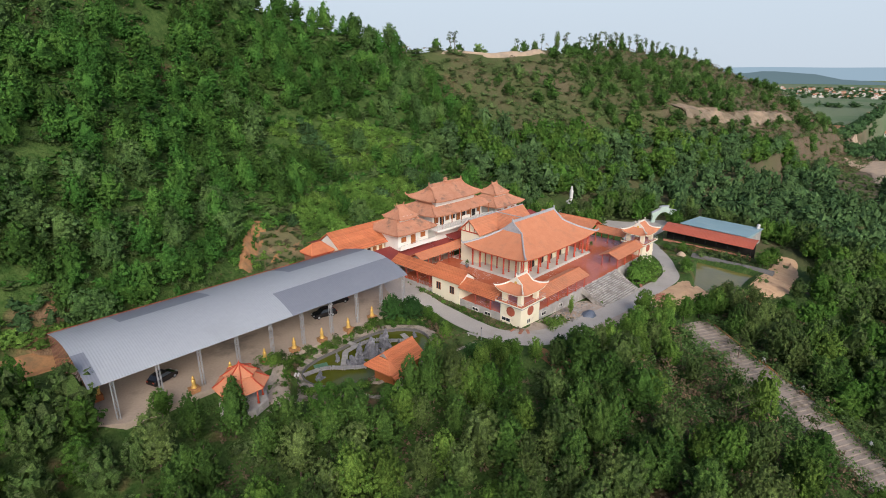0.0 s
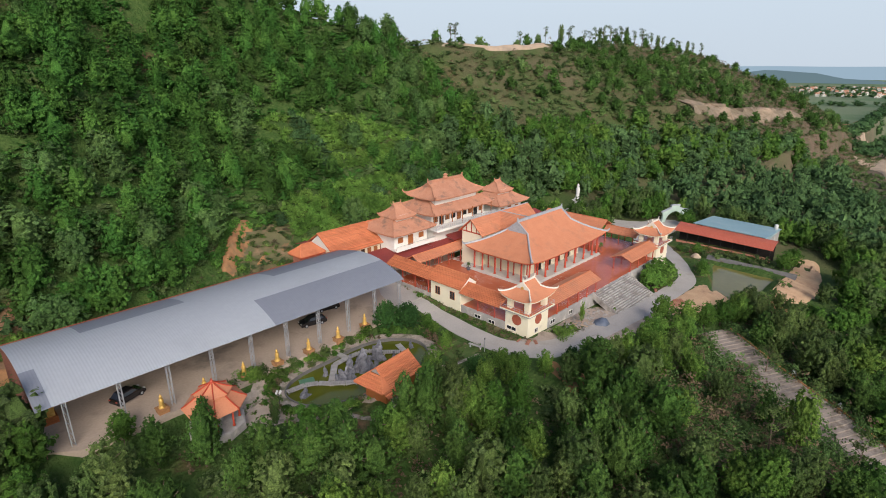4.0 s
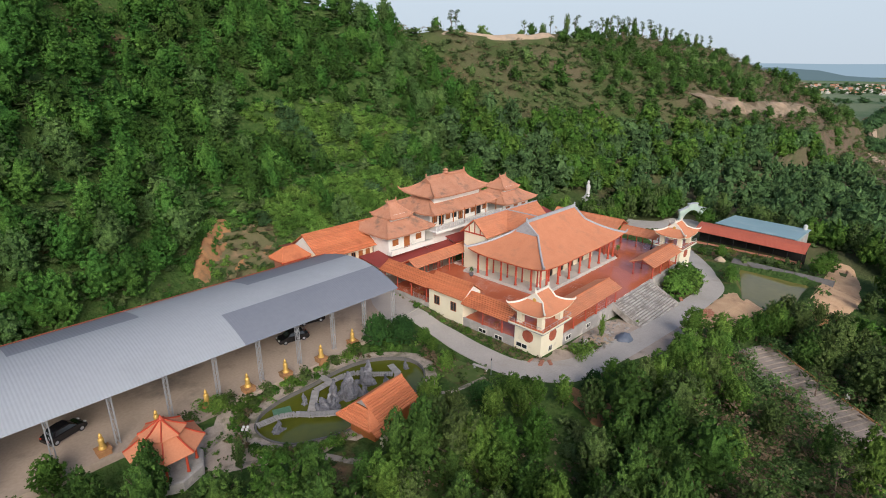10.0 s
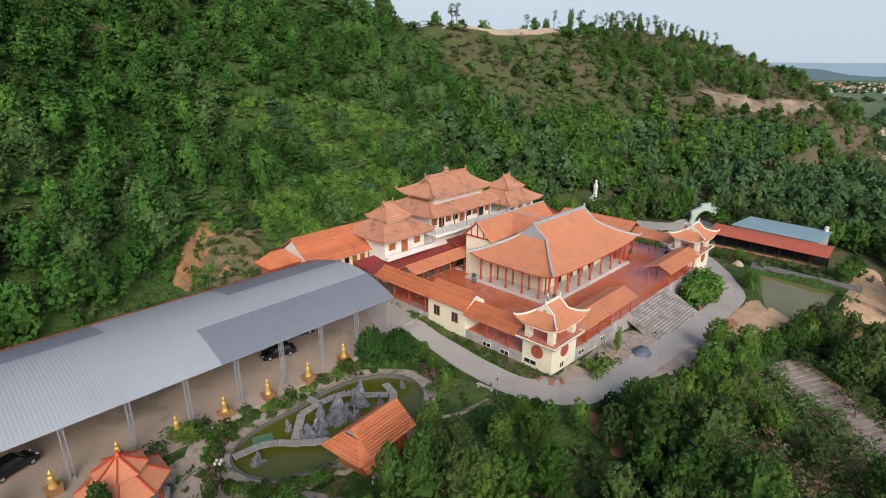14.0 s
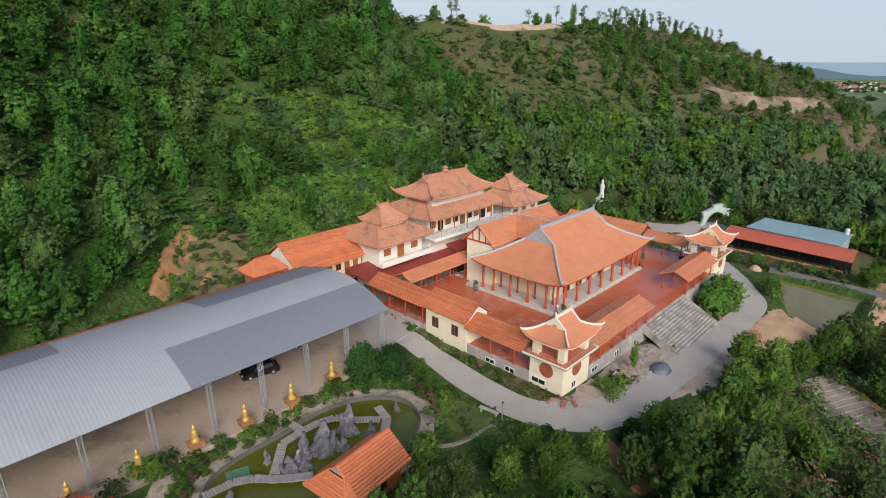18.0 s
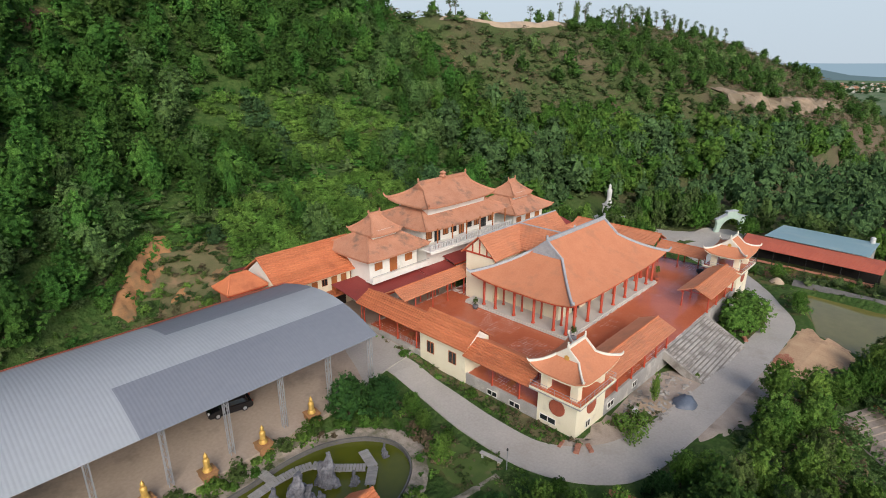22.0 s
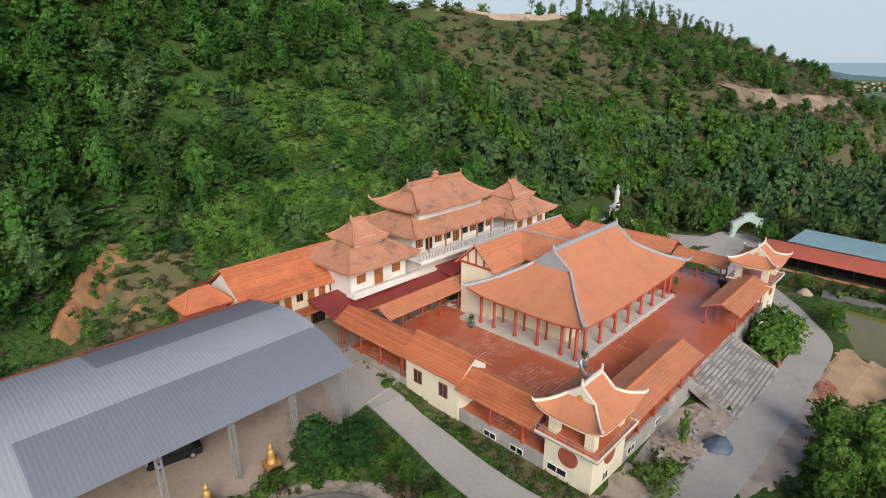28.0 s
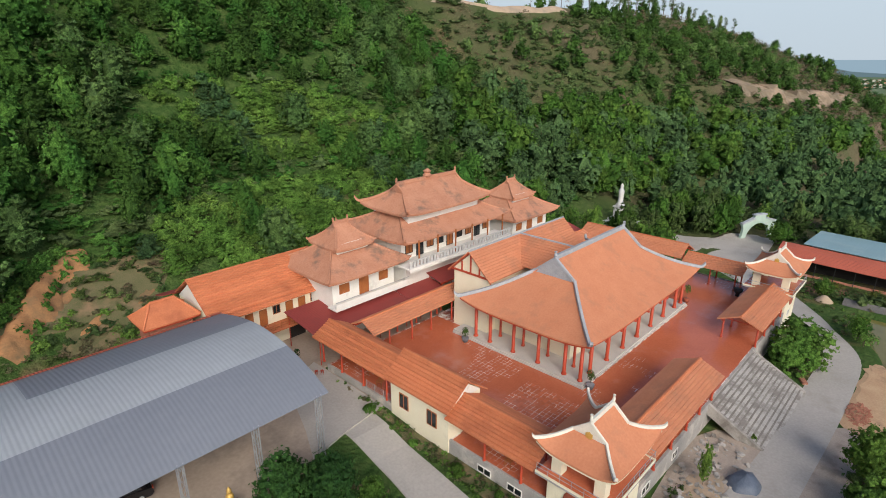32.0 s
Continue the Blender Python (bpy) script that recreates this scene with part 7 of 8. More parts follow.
for i in range(12):
    u = 1 - i / 11
    row = []
    for j in range(23):
        a = 6.283185 * j / 22
        x, y = 1.8 * u * math.cos(a) * edge_r[j % 22], 1.25 * u * math.sin(a) * edge_r[j % 22]
        z = 0.7 * (1 - u ** 6) + sum(h * math.exp(-((x - bx) ** 2 + (y - by) ** 2) / (w * w)) for bx, by, w, h in bumps) * (1 - u ** 6) + 0.05 * math.sin(9 * a + 5 * u)
        row.append((x, y, max(z, 0.02)))
    rows.append(row)
part("sheet", Geo().grid(rows), "tarp", tarp, smooth=True)
brick = box(-0.11, -0.05, 0, 0.11, 0.05, 0.06).mesh("brick", M["brick"])
for x, y, nx, ny, nz, a in ((-1.2, -1.0, 6, 5, 6, 20), (-0.3, -1.8, 5, 4, 5, 50), (-1.6, 0.6, 5, 3, 4, 10), (39.6, -5.0, 6, 5, 5, 30)):
    st = thing("brick_stack", "small stack of red bricks on the ground", "bricks", pose(x, y, gz(x, y), 0, 0, a), "brick stacks")
    for k in range(nz):
        for i in range(nx):
            for j in range(ny - (k > nz - 2)):
                part("brick", brick, None, st, at=pose((i - nx / 2) * 0.23 + random.uniform(-0.01, 0.01), (j - ny / 2) * 0.11, k * 0.062, 0, 0, random.uniform(-3, 3)))
for pts, m, lab, nm in (([(83, 23.5), (87, 22), (91.5, 16.8), (100, 14.6), (107, 16.8), (103.5, 21), (97, 22.8), (92.5, 28.5), (90, 36.4), (86.6, 35.6), (86, 30)], "concrete", "pale concrete forecourt before the gate", "forecourt"), ([(-2.2, 0.6), (-0.3, 0.2), (-0.2, -0.3), (6.6, -0.3), (6.9, -3.8), (2.0, -4.3), (-1.6, -3.0)], "rubble", "dusty grey ground round the tower", "dusty_ground"), ([(-2.4, 1.0), (-0.3, 1.0), (-0.3, 30), (-1.2, 31), (-1.6, 16)], "rough", "dry grassy strip along the wall", "earth_strip"),
                        ([(6.4, -0.4), (22.0, -0.3), (21.9, -5.6), (14.0, -5.0), (7.5, -3.6)], "rubble", "grey rubble and earth in front of the wall", "rubble_ground"), ([(9, -8.2), (22, -8.9), (31.5, -9.2), (33, -12), (22, -12.4), (13, -11)], "rubble", "dusty verge below the road", "dusty_verge"),
                        ([(9.5, -2.0), (13.5, -1.6), (15.5, -4.2), (10.5, -4.4)], "sand", "heap of yellow sand", "sand_patch"),
                        ([(33.6, -9.3), (40, -9.6), (47, -9.5), (52, -10.6), (50.4, -13.6), (49.4, -17.4), (44, -17.6), (38, -16.8), (33.6, -14.4), (30.0, -11.8)], "clay_sand", "bare sandy ground by the road", "sand_patch"),
                        ([(55, -23.4), (75, -21.7), (96, -20.5), (97, -25), (80, -28), (61, -29.6)], "clay_sand", "cleared sandy ground", "sand_patch"),
                        ([(44, -21), (55, -23), (55, -27), (46, -26)], "soil", "bare earth with scattered stones", "bare_earth")):
    patch(nm, pts, m, lab, "ground", lift=0.05 if nm != "sand_patch" else 0.09)
rub = Geo()
rr = random.Random(5)
for k in range(160):
    x, y = rr.uniform(7, 21), rr.uniform(-5, -0.5)
    s = rr.uniform(0.06, 0.28)
    g = box(-s, -s * 0.7, -s * 0.3, s, s * 0.7, s * 0.5)
    rub.add(g, pose(x, y, gz(x, y) + 0.08, rr.uniform(-20, 20), rr.uniform(-20, 20), rr.uniform(0, 180)))
broken = Geo()
for k in range(260):
    a, d = rr.uniform(0, 6.28), 1.9 * math.sqrt(rr.random())
    x, y = 36.2 + d * math.cos(a) * 1.4, -10.9 + d * math.sin(a) * 0.6
    broken.add(box(-0.11, -0.05, 0, 0.11, 0.05, 0.07), pose(x, y, gz(x, y) + 0.1 + rr.uniform(0, 0.25) * (1 - d / 2), rr.uniform(-40, 40), rr.uniform(-40, 40), rr.uniform(0, 180)))
tagged(part("brick_heap", broken, "brick"), "loose heap of broken red bricks on the sand", "bricks", "", "stuff")
tagged(part("rubble", rub, "step"), "broken concrete and stones below the wall", "rubble", "", "stuff")

heap = thing("sand_heap", "small cone of yellow sand on the bank", "sand heap", pose(72.4, -1.6, gz(72.4, -1.6)))
part("sand", Geo().lathe([(1.5, -0.15), (1.2, 0.2), (0.8, 0.6), (0.35, 0.95), (0.08, 1.05)], 14), "sand", heap, smooth=True)
post = thing("sign_post", "thin grey post beside the stone bench", "post", pose(-8.4, 2.3, gz(-8.4, 2.3)))
part("pole", Geo().lathe([(0.05, -0.1), (0.04, 2.2)], 8), "steel", post)
part("cap", Geo().lathe([(0.09, 2.2), (0.09, 2.4), (0.02, 2.48)], 8), "iron", post)
bin_t = thing("green_bin", "small green plastic bin by the stupas", "bin", pose(-21.6, 20.9, gz(-21.6, 20.9)))
part("bucket", Geo().lathe([(0.24, -0.05), (0.3, 0.6), (0.32, 0.62), (0.28, 0.64)], 12), "green_paint", bin_t, smooth=True)
box_t = thing("meter_box", "small pale box on a post by the wall", "box", pose(8.5, -2.5, gz(8.5, -2.5)))
part("cabinet", box(-0.3, -0.2, 0.2, 0.3, 0.2, 1.0), "pale_stone", box_t)
part("foot", box(-0.1, -0.1, -0.1, 0.1, 0.1, 0.2), "step", box_t)

# ---------------------------------------------------------------- stepped way down the slope
way = thing("stepped_way", "long weathered stepped way down the wooded slope", "stairs")
A, B = Vector((*PATH_A, 0)), Vector((*PATH_B, 0))
dirn = (B - A).normalized()
ang = math.degrees(math.atan2(dirn.y, dirn.x))
n_way = 52
tread = (B - A).length / n_way
WAY_U = np.linspace(0, 1, 9)
WAY_Z = [sum(gz(*(lerp(A, B, u) + Vector((-dirn.y, dirn.x, 0)) * o).xy) for o in (-3.5, 0, 3.5)) / 3 + 0.35 for u in WAY_U]
stepmesh = box(-tread / 2 - 0.03, -4.0, -1.6, tread / 2, 4.0, 0).mesh("step", M["way_step"])
for k in range(n_way):
    p = lerp(A, B, (k + 0.5) / n_way)
    part("step", stepmesh, None, way, at=pose(p.x, p.y, float(np.interp((k + 0.5) / n_way, WAY_U, WAY_Z)), 0, 0, ang))
side = Vector((-dirn.y, dirn.x, 0))
for s in (-4.2, 4.2):
    pts = [(lerp(A, B, k / 30) + side * s, float(np.interp(k / 30, WAY_U, WAY_Z))) for k in range(31)]
    part("side_wall", Geo().bar([(p.x, p.y, z - 0.9) for p, z in pts], 0.4, 1.05), "soil" if s > 0 else "way_step", way, "low earth-stained side wall")
for i, (x, y, h) in enumerate(((36.6, -24.6, 2.0), (30.8, -33.4, 1.9), (26.2, -40.8, 1.9), (20.4, -51.4, 1.7))):
    t = thing("pale_boulder", "pale upright boulder beside the stepped way", "rock", pose(x, y, gz(x, y)), "pale boulders")
    rg = random.Random(i)
    wob = [[rg.uniform(0.72, 1.15) for k in range(9)] for j in range(7)]
    girth = (0.62, 0.66, 0.6, 0.54, 0.42, 0.24, 0.02)
    rows = [[(girth[j] * wob[j][k % 9] * math.cos(math.tau * k / 9) + 0.05 * j, 0.8 * girth[j] * wob[j][k % 9] * math.sin(math.tau * k / 9), 0.85 * h * j / 6 - 0.2) for k in range(10)] for j in range(7)]
    part("stone", Geo().grid(rows), "pale_stone", t, smooth=False)

# ---------------------------------------------------------------- far side: canteen sheds, pond, gate, statue
canopy = thing("red_canopy", "long open canopy with a faded red sheet roof", "shed")
part("sheet", Geo().grid([[(83.0, -16.4, -1.35), (83.0, 8.6, -0.9)], [(85.2, -16.4, -0.2), (85.2, 8.6, 0.25)], [(87.2, -16.4, 0.25), (87.2, 8.6, 0.7)]][::-1], 0.08), "tin_orange", canopy)
for k in range(9):
    y = lerp(-15.8, 8, k / 8)
    part("post", Geo().tube([(83.5, y, -5.2), (83.5, y, -1.25)], 0.06), "iron", canopy)
# Shade below the canopy is put into this wall's colour.
part("back_wall", box(87.0, -16.0, -5.2, 87.2, 8.4, -0.1), "dark", canopy, "back wall coloured near-black for shade")
part("low_wall", box(83.6, -16.0, -5.2, 83.8, 8.0, -3.7), "brick", canopy)
teal = thing("teal_shed", "long building with a pale teal sheet roof", "shed")
part("sheet", Geo().grid([[(87.25, 5.2, 0.95), (104.0, 5.2, -0.3)], [(87.25, -13.4, 0.5), (104.0, -13.4, -0.7)]][::-1], 0.1), "tin_teal", teal)
part("wall", Geo().box(87.9, -13.0, -5.6, 103.5, 4.8, -1.2), "plaster", teal)
part("gable_panel", Geo().poly((87.9, -13.05, -1.2), (103.5, -13.05, -1.2), (103.5, -13.05, -0.85), (87.9, -13.05, 0.3)), "tin_teal", teal)
tank = thing("water_tank", "white rooftop water tank", "tank", pose(102.5, -12.2, -0.55))
part("drum", Geo().lathe([(0.5, 0), (0.5, 1.1), (0.3, 1.3)], 12), "pale_stone", tank)
structure("water_basin", Geo().prism([(53.0, -11.0), (50.6, -13.4), (50.4, -21.6), (71.9, -21.6), (71.9, -5.2)], -4.75, -4.5), "water_mud", "muddy yellow-green water of a basin", "water")
structure("basin_wall", Geo().grid([[(74.4, -24.0, -3.25), (74.4, -4.0, -3.1)], [(73.9, -24.0, -3.2), (73.9, -4.0, -3.05)], [(71.6, -24.0, -4.7), (71.6, -4.0, -4.7)]][::-1], 0.8), "pond_rim", "weathered grey basin wall", "wall")

gate = thing("arched_gate", "pale mint arched gateway with grey tiled coping", "gate", pose(105.0, 17.3, gz(105, 17.6) - 0.2, 0, 0, -27))
half = [(5.2, -0.2), (4.6, 1.4), (4.45, 2.7), (5.0, 3.8), (3.9, 4.05), (2.8, 4.4), (1.65, 4.85), (1.6, 5.5)]
brow = half + [(0, 5.65)] + [(-x, z) for x, z in half[::-1]]
rows = []
for i, (x, z) in enumerate(brow):
    a = math.pi * i / 16
    rows.append([(3.6 * math.cos(a), y, 3.9 * math.sin(a) - 0.2) for y in (-0.32, 0.32)] + [(x, 0.32, z), (x, -0.32, z)])
part("arch", Geo().grid([r + r[:1] for r in rows]), "mint", gate)
for lo, hi, lift in ((3, 6, 0.0), (7, 9, 0.03), (10, 13, 0.0)):
    part("coping", Geo().bar([(x * (1.12 if lo == 7 else 1), 0, z + lift) for x, z in brow[lo:hi + 1]], 1.1, 0.24), "ridge", gate, "grey tiled coping")

st = new("standing_statue", Geo().lathe([(1.0, 0), (1.0, 0.25), (0.75, 0.4), (0.62, 0.7), (0.55, 1.6), (0.62, 2.6), (0.66, 3.3), (0.45, 3.75), (0.3, 4.0), (0.38, 4.3), (0.36, 4.6), (0.2, 4.9), (0.08, 5.1)], 14).mesh("statue", M["pale_stone"], True))
st.matrix_basis = pose(85.2, 41.2, 2.2)
tagged(st, "tall white standing statue on a stone pedestal", "statue")
PZ = gz(85.2, 41.2)
ped = thing("statue_pedestal", "stepped pale stone pedestal of the white statue", "pedestal", pose(85.2, 41.2, PZ))
part("block", box(-1.0, -1.0, 1.2, 1.0, 1.0, 2.2 - PZ), "pale_stone", ped)
part("block_cap", box(-1.2, -1.2, 1.9 - PZ, 1.2, 1.2, 2.1 - PZ), "pale_stone", ped)
part("terrace", box(-3.2, -3.6, -1.0, 3.2, 2.6, 1.2), "pale_stone", ped)
part("urn", Geo().lathe([(0.3, 1.2), (0.5, 1.6), (0.35, 2.1), (0.5, 2.3), (0.2, 2.9)], 10, 2.0, -2.6), "iron", ped, "dark urn", True)
for k in range(7):
    part("step", box(-1.4, -3.6 - 0.6 * (k + 1), -1.6, 1.4, -3.6 - 0.6 * k, 1.1 - 0.25 * k), "pale_stone", ped)

# ---------------------------------------------------------------- pots, plants and furniture on the terrace
def potted(x, y, z, label, pot_mat="terracotta", h=1.6, leaf="leaf_olive"):
    t = thing("potted_plant", label, "potted plant", pose(x, y, z), "potted plants")
    part("pot", Geo().lathe([(0.28, 0), (0.42, 0.35), (0.46, 0.62), (0.40, 0.66)], 12), pot_mat, t, smooth=True)
    part("stem", Geo().tube([(0, 0, 0.6), (0.04, 0.02, h * 0.8)], 0.03, 5), "bark", t)
    rg = np.random.RandomState(int(x * 7 + y))
    q = leaf_cloud(rg, np.array([[0, 0, h * 0.75], [0.15, 0.1, h], [-0.12, -0.1, h * 0.9]]), np.array([0.4, 0.34, 0.36]), 220, 0.16)
    part("foliage", quads_mesh("foliage", q, leaf), None, t)


potted(16.0, 9.9, CZ, "potted plant by the hall's corner", "stone", 1.8)
potted(44.6, 10.9, CZ, "tall potted plant at the hall's end", "terracotta", 2.3, "leaf_bright")
potted(14.6, 25.9, CZ, "small potted plant by the hall", "stone", 1.5, "leaf_broad")
potted(-2.6, 35.6, 0.69, "young tree in a round planter by the gallery", "stone", 2.4, "leaf_dark")
for sx, sy in ((-1.5, 33.6), (-1.0, 33.2)):
    stool = thing("plastic_stool", "small red plastic stool by the gallery", "stool", pose(sx, sy, 0.69), "plastic stools")
    part("seat", Geo().lathe([(0.19, 0.4), (0.2, 0.43), (0.17, 0.45)], 12), "red", stool)
    for q in range(4):
        part("leg", Geo().tube([(0.18 * math.cos(q * 1.57), 0.18 * math.sin(q * 1.57), 0), (0.14 * math.cos(q * 1.57), 0.14 * math.sin(q * 1.57), 0.41)], 0.025, 5), "red", stool)
burner = thing("incense_burner", "dark stone incense burner at the terrace's edge", "incense burner", pose(52.0, 6.4, CZ))
part("bowl", Geo().lathe([(0.3, 0), (0.25, 0.4), (0.6, 0.7), (0.65, 1.1), (0.5, 1.15)], 12), "iron", burner, smooth=True)
for i, (x, y) in enumerate(((1.2, 9.0), (2.4, 12.2), (1.4, 26.0), (2.0, 29.0))):
    tb = thing("tea_table", "small dark wooden table under the gallery roof", "table", pose(x, y, CZ, 0, 0, 10 * i), "gallery tables")
    part("top", box(-0.5, -0.35, 0.7, 0.5, 0.35, 0.75), "wood", tb)
    for dx in (-0.42, 0.42):
        for dy in (-0.28, 0.28):
            part("leg", box(dx - 0.03, dy - 0.03, 0, dx + 0.03, dy + 0.03, 0.7), "wood", tb)

for y0, y1 in ((22.8, 26.8),):
    fence = thing("gallery_railing", "low steel railing along the gallery's edge", "railing")
    g = Geo()
    for k in range(5):
        g.tube([(0.12, y0, CZ + 0.25 + 0.17 * k), (0.12, y1, CZ + 0.25 + 0.17 * k)], 0.02, 5)
    part("rails", g, "steel", fence)
    for k in range(4):
        y = lerp(y0, y1, k / 3)
        part("post", Geo().tube([(0.12, y, CZ), (0.12, y, CZ + 1.0)], 0.03, 6), "steel", fence)
for x0, z0, w in ((6.8, 0.0, 1.5), (13.0, -0.2, 1.2)):
    v = thing("basement_window", "low basement window in the grey wall", "window", group="basement windows")
    window(v, "frame", (x0, -0.01, z0), "x", w, 0.8, "white", "glass")
for y0 in (11.6, 8.4):
    v = thing("basement_window", "low basement window in the grey wall", "window", group="basement windows")
    window(v, "frame", (-0.01, y0, 0.05), "-y", 1.5, 0.7, "white", "glass")

# ---------------------------------------------------------------- garden trees and shrubs
for k, x, y, h, w, lab in ((11, -13.6, 20.0, 6.2, 6.0, "dense dark green fruit tree beside the yard"), (11, -10.6, 18.0, 5.8, 5.8, "dense dark green fruit tree beside the yard"), (4, -8.6, 15.2, 3.0, 3.6, "young leafy tree by the road"),
                           (8, -12.0, 7.6, 3.6, 3.4, "young leafy tree on a slim trunk"), (4, -9.4, 12.6, 2.6, 3.0, "young leafy tree by the road"), (10, 44.8, -3.4, 7.0, 9.4, "broad spreading green tree beside the stairs"), (4, 43.6, -20.0, 5.6, 6, "leafy tree on the bank below the road"), (1, 48.6, -20.8, 5.8, 6, "leafy tree on the bank below the road"), (8, 40.6, -21.6, 5.6, 6, "leafy tree on the bank below the road"), (6, 51.6, -25.4, 4.6, 5, "leafy tree on the bank below the road"), (7, 27.0, -30.0, 5.5, 5.5, "thin grey tree beside the stepped way"), (7, 21.0, -38.0, 6.0, 5.5, "thin grey tree beside the stepped way"), (7, 12.5, -45.0, 6.5, 6.0, "thin grey tree beside the stepped way"), (3, 46, -23.5, 6.6, 7, "thin grey-green tree on the bank"), (10, 41.2, -3.2, 5.4, 6.6, "broad spreading green tree beside the stairs"),
                           (8, 12.7, -2.9, 4.2, 1.7, "slim young tree by the rubble"), (11, -2.2, -9.8, 4.4, 4.0, "leafy tree at the bend of the road"), (8, -7.6, -8.6, 4.6, 4.0, "leafy tree at the bend of the road"), (4, -10.2, -6.2, 4.2, 4.2, "leafy tree below the bench"), (8, -13.4, -6.6, 5.0, 4.6, "leafy tree below the bench"), (4, -16.6, -4.6, 5.0, 4.6, "leafy tree beside the pond house"), (4, 23.6, -12.9, 5.8, 6.4, "leafy tree on the bank below the road"), (8, 31.4, -18.0, 5.4, 6.2, "leafy tree on the bank below the road"), (8, 27.6, -15.8, 5.4, 6.2, "leafy tree on the bank below the road"), (4, 36.0, -19.4, 5.4, 6.2, "leafy tree on the bank below the road"), (11, -14.2, -1.0, 3.6, 4.4, "dense dark green tree by the bench"), (4, -11.2, -3.4, 4.0, 3.6, "leafy tree by the bench"), (8, 1.4, -10.4, 4.0, 4.2, "leafy tree at the bend of the road"), (10, 4.4, -11.8, 3.8, 4.2, "leafy tree at the bend of the road"),
                           (1, -40.6, 10.6, 4.4, 2.2, "slim young tree in the garden"), (3, -25.0, -3.4, 7.2, 5.4, "tall tree beside the pond house"), (0, -29.6, -2.2, 7.6, 5.2, "tall tree beside the pond house"),
                           (4, -20.2, 2.4, 5.2, 4.8, "leafy tree beside the pond house"), (6, -20.8, -2.2, 5.6, 4.8, "leafy tree beside the pond house"), (8, -38.2, 20.4, 2.6, 4.4, "low bushy tree by the stupas"),
                           (5, -50.0, 10.2, 8.0, 6.4, "tall tree beside the pavilion"), (2, -54.0, 14.0, 7.4, 6.0, "tall tree near the shed"), (4, -55.6, 20.2, 4.6, 5.2, "leafy tree at the end of the yard"), (9, -48.6, 12.6, 7.6, 5.2, "slender pine beside the pavilion"),
                           (8, 74.0, -1.0, 3.4, 4.4, "leafy shrub tree on the basin's bank"), (4, 58.8, -7.9, 3.6, 4.0, "bushy willow-like shrub by the basin"), (8, 80.0, -20.0, 5.0, 7.0, "dark leafy tree at the canopy's end"), (4, 84.0, -21.0, 5.6, 7.0, "dark leafy tree at the canopy's end"),
                           (8, 101.6, 12.0, 5.4, 9.0, "broad leafy tree beside the gate"), (4, 109.5, 24.5, 7.6, 8.0, "leafy tree behind the gate"), (10, 114.5, 17.5, 8.0, 8.4, "leafy tree behind the gate"), (8, 103.5, 30.0, 7.4, 8.0, "leafy tree behind the gate"), (4, 101.0, 24.6, 4.8, 7.0, "leafy tree beside the gate"), (8, 80.0, 30.0, 4.8, 7.2, "leafy tree below the statue"), (10, 66.0, 42.0, 10.0, 7.6, "tall feathery bright green bamboo clump"), (10, 70.5, 40.4, 9.4, 7.0, "tall feathery bright green bamboo clump"), (10, 62.0, 44.5, 9.0, 7.0, "tall feathery bright green bamboo clump"), (4, 76.0, 38.0, 6.0, 6.4, "leafy tree below the statue")):
    plant_tree(k, x, y, h, w, lab)


def shrub(x, y, r, h, leaf, label, seed):
    t = thing("shrub", label, "shrub", pose(x, y, gz(x, y)), "garden shrubs")
    rg = np.random.RandomState(seed)
    n = 6
    c = np.stack([rg.uniform(-0.5, 0.5, n) * r, rg.uniform(-0.5, 0.5, n) * r, rg.uniform(0.35, 0.7, n) * h], 1)
    part("foliage", quads_mesh("foliage", leaf_cloud(rg, c, np.full(n, r * 0.55), 260, 0.22 + 0.05 * r), leaf), None, t)
    part("stem", Geo().tube([(0, 0, -0.1), (0.05, 0, h * 0.6)], 0.04, 5), "bark", t)


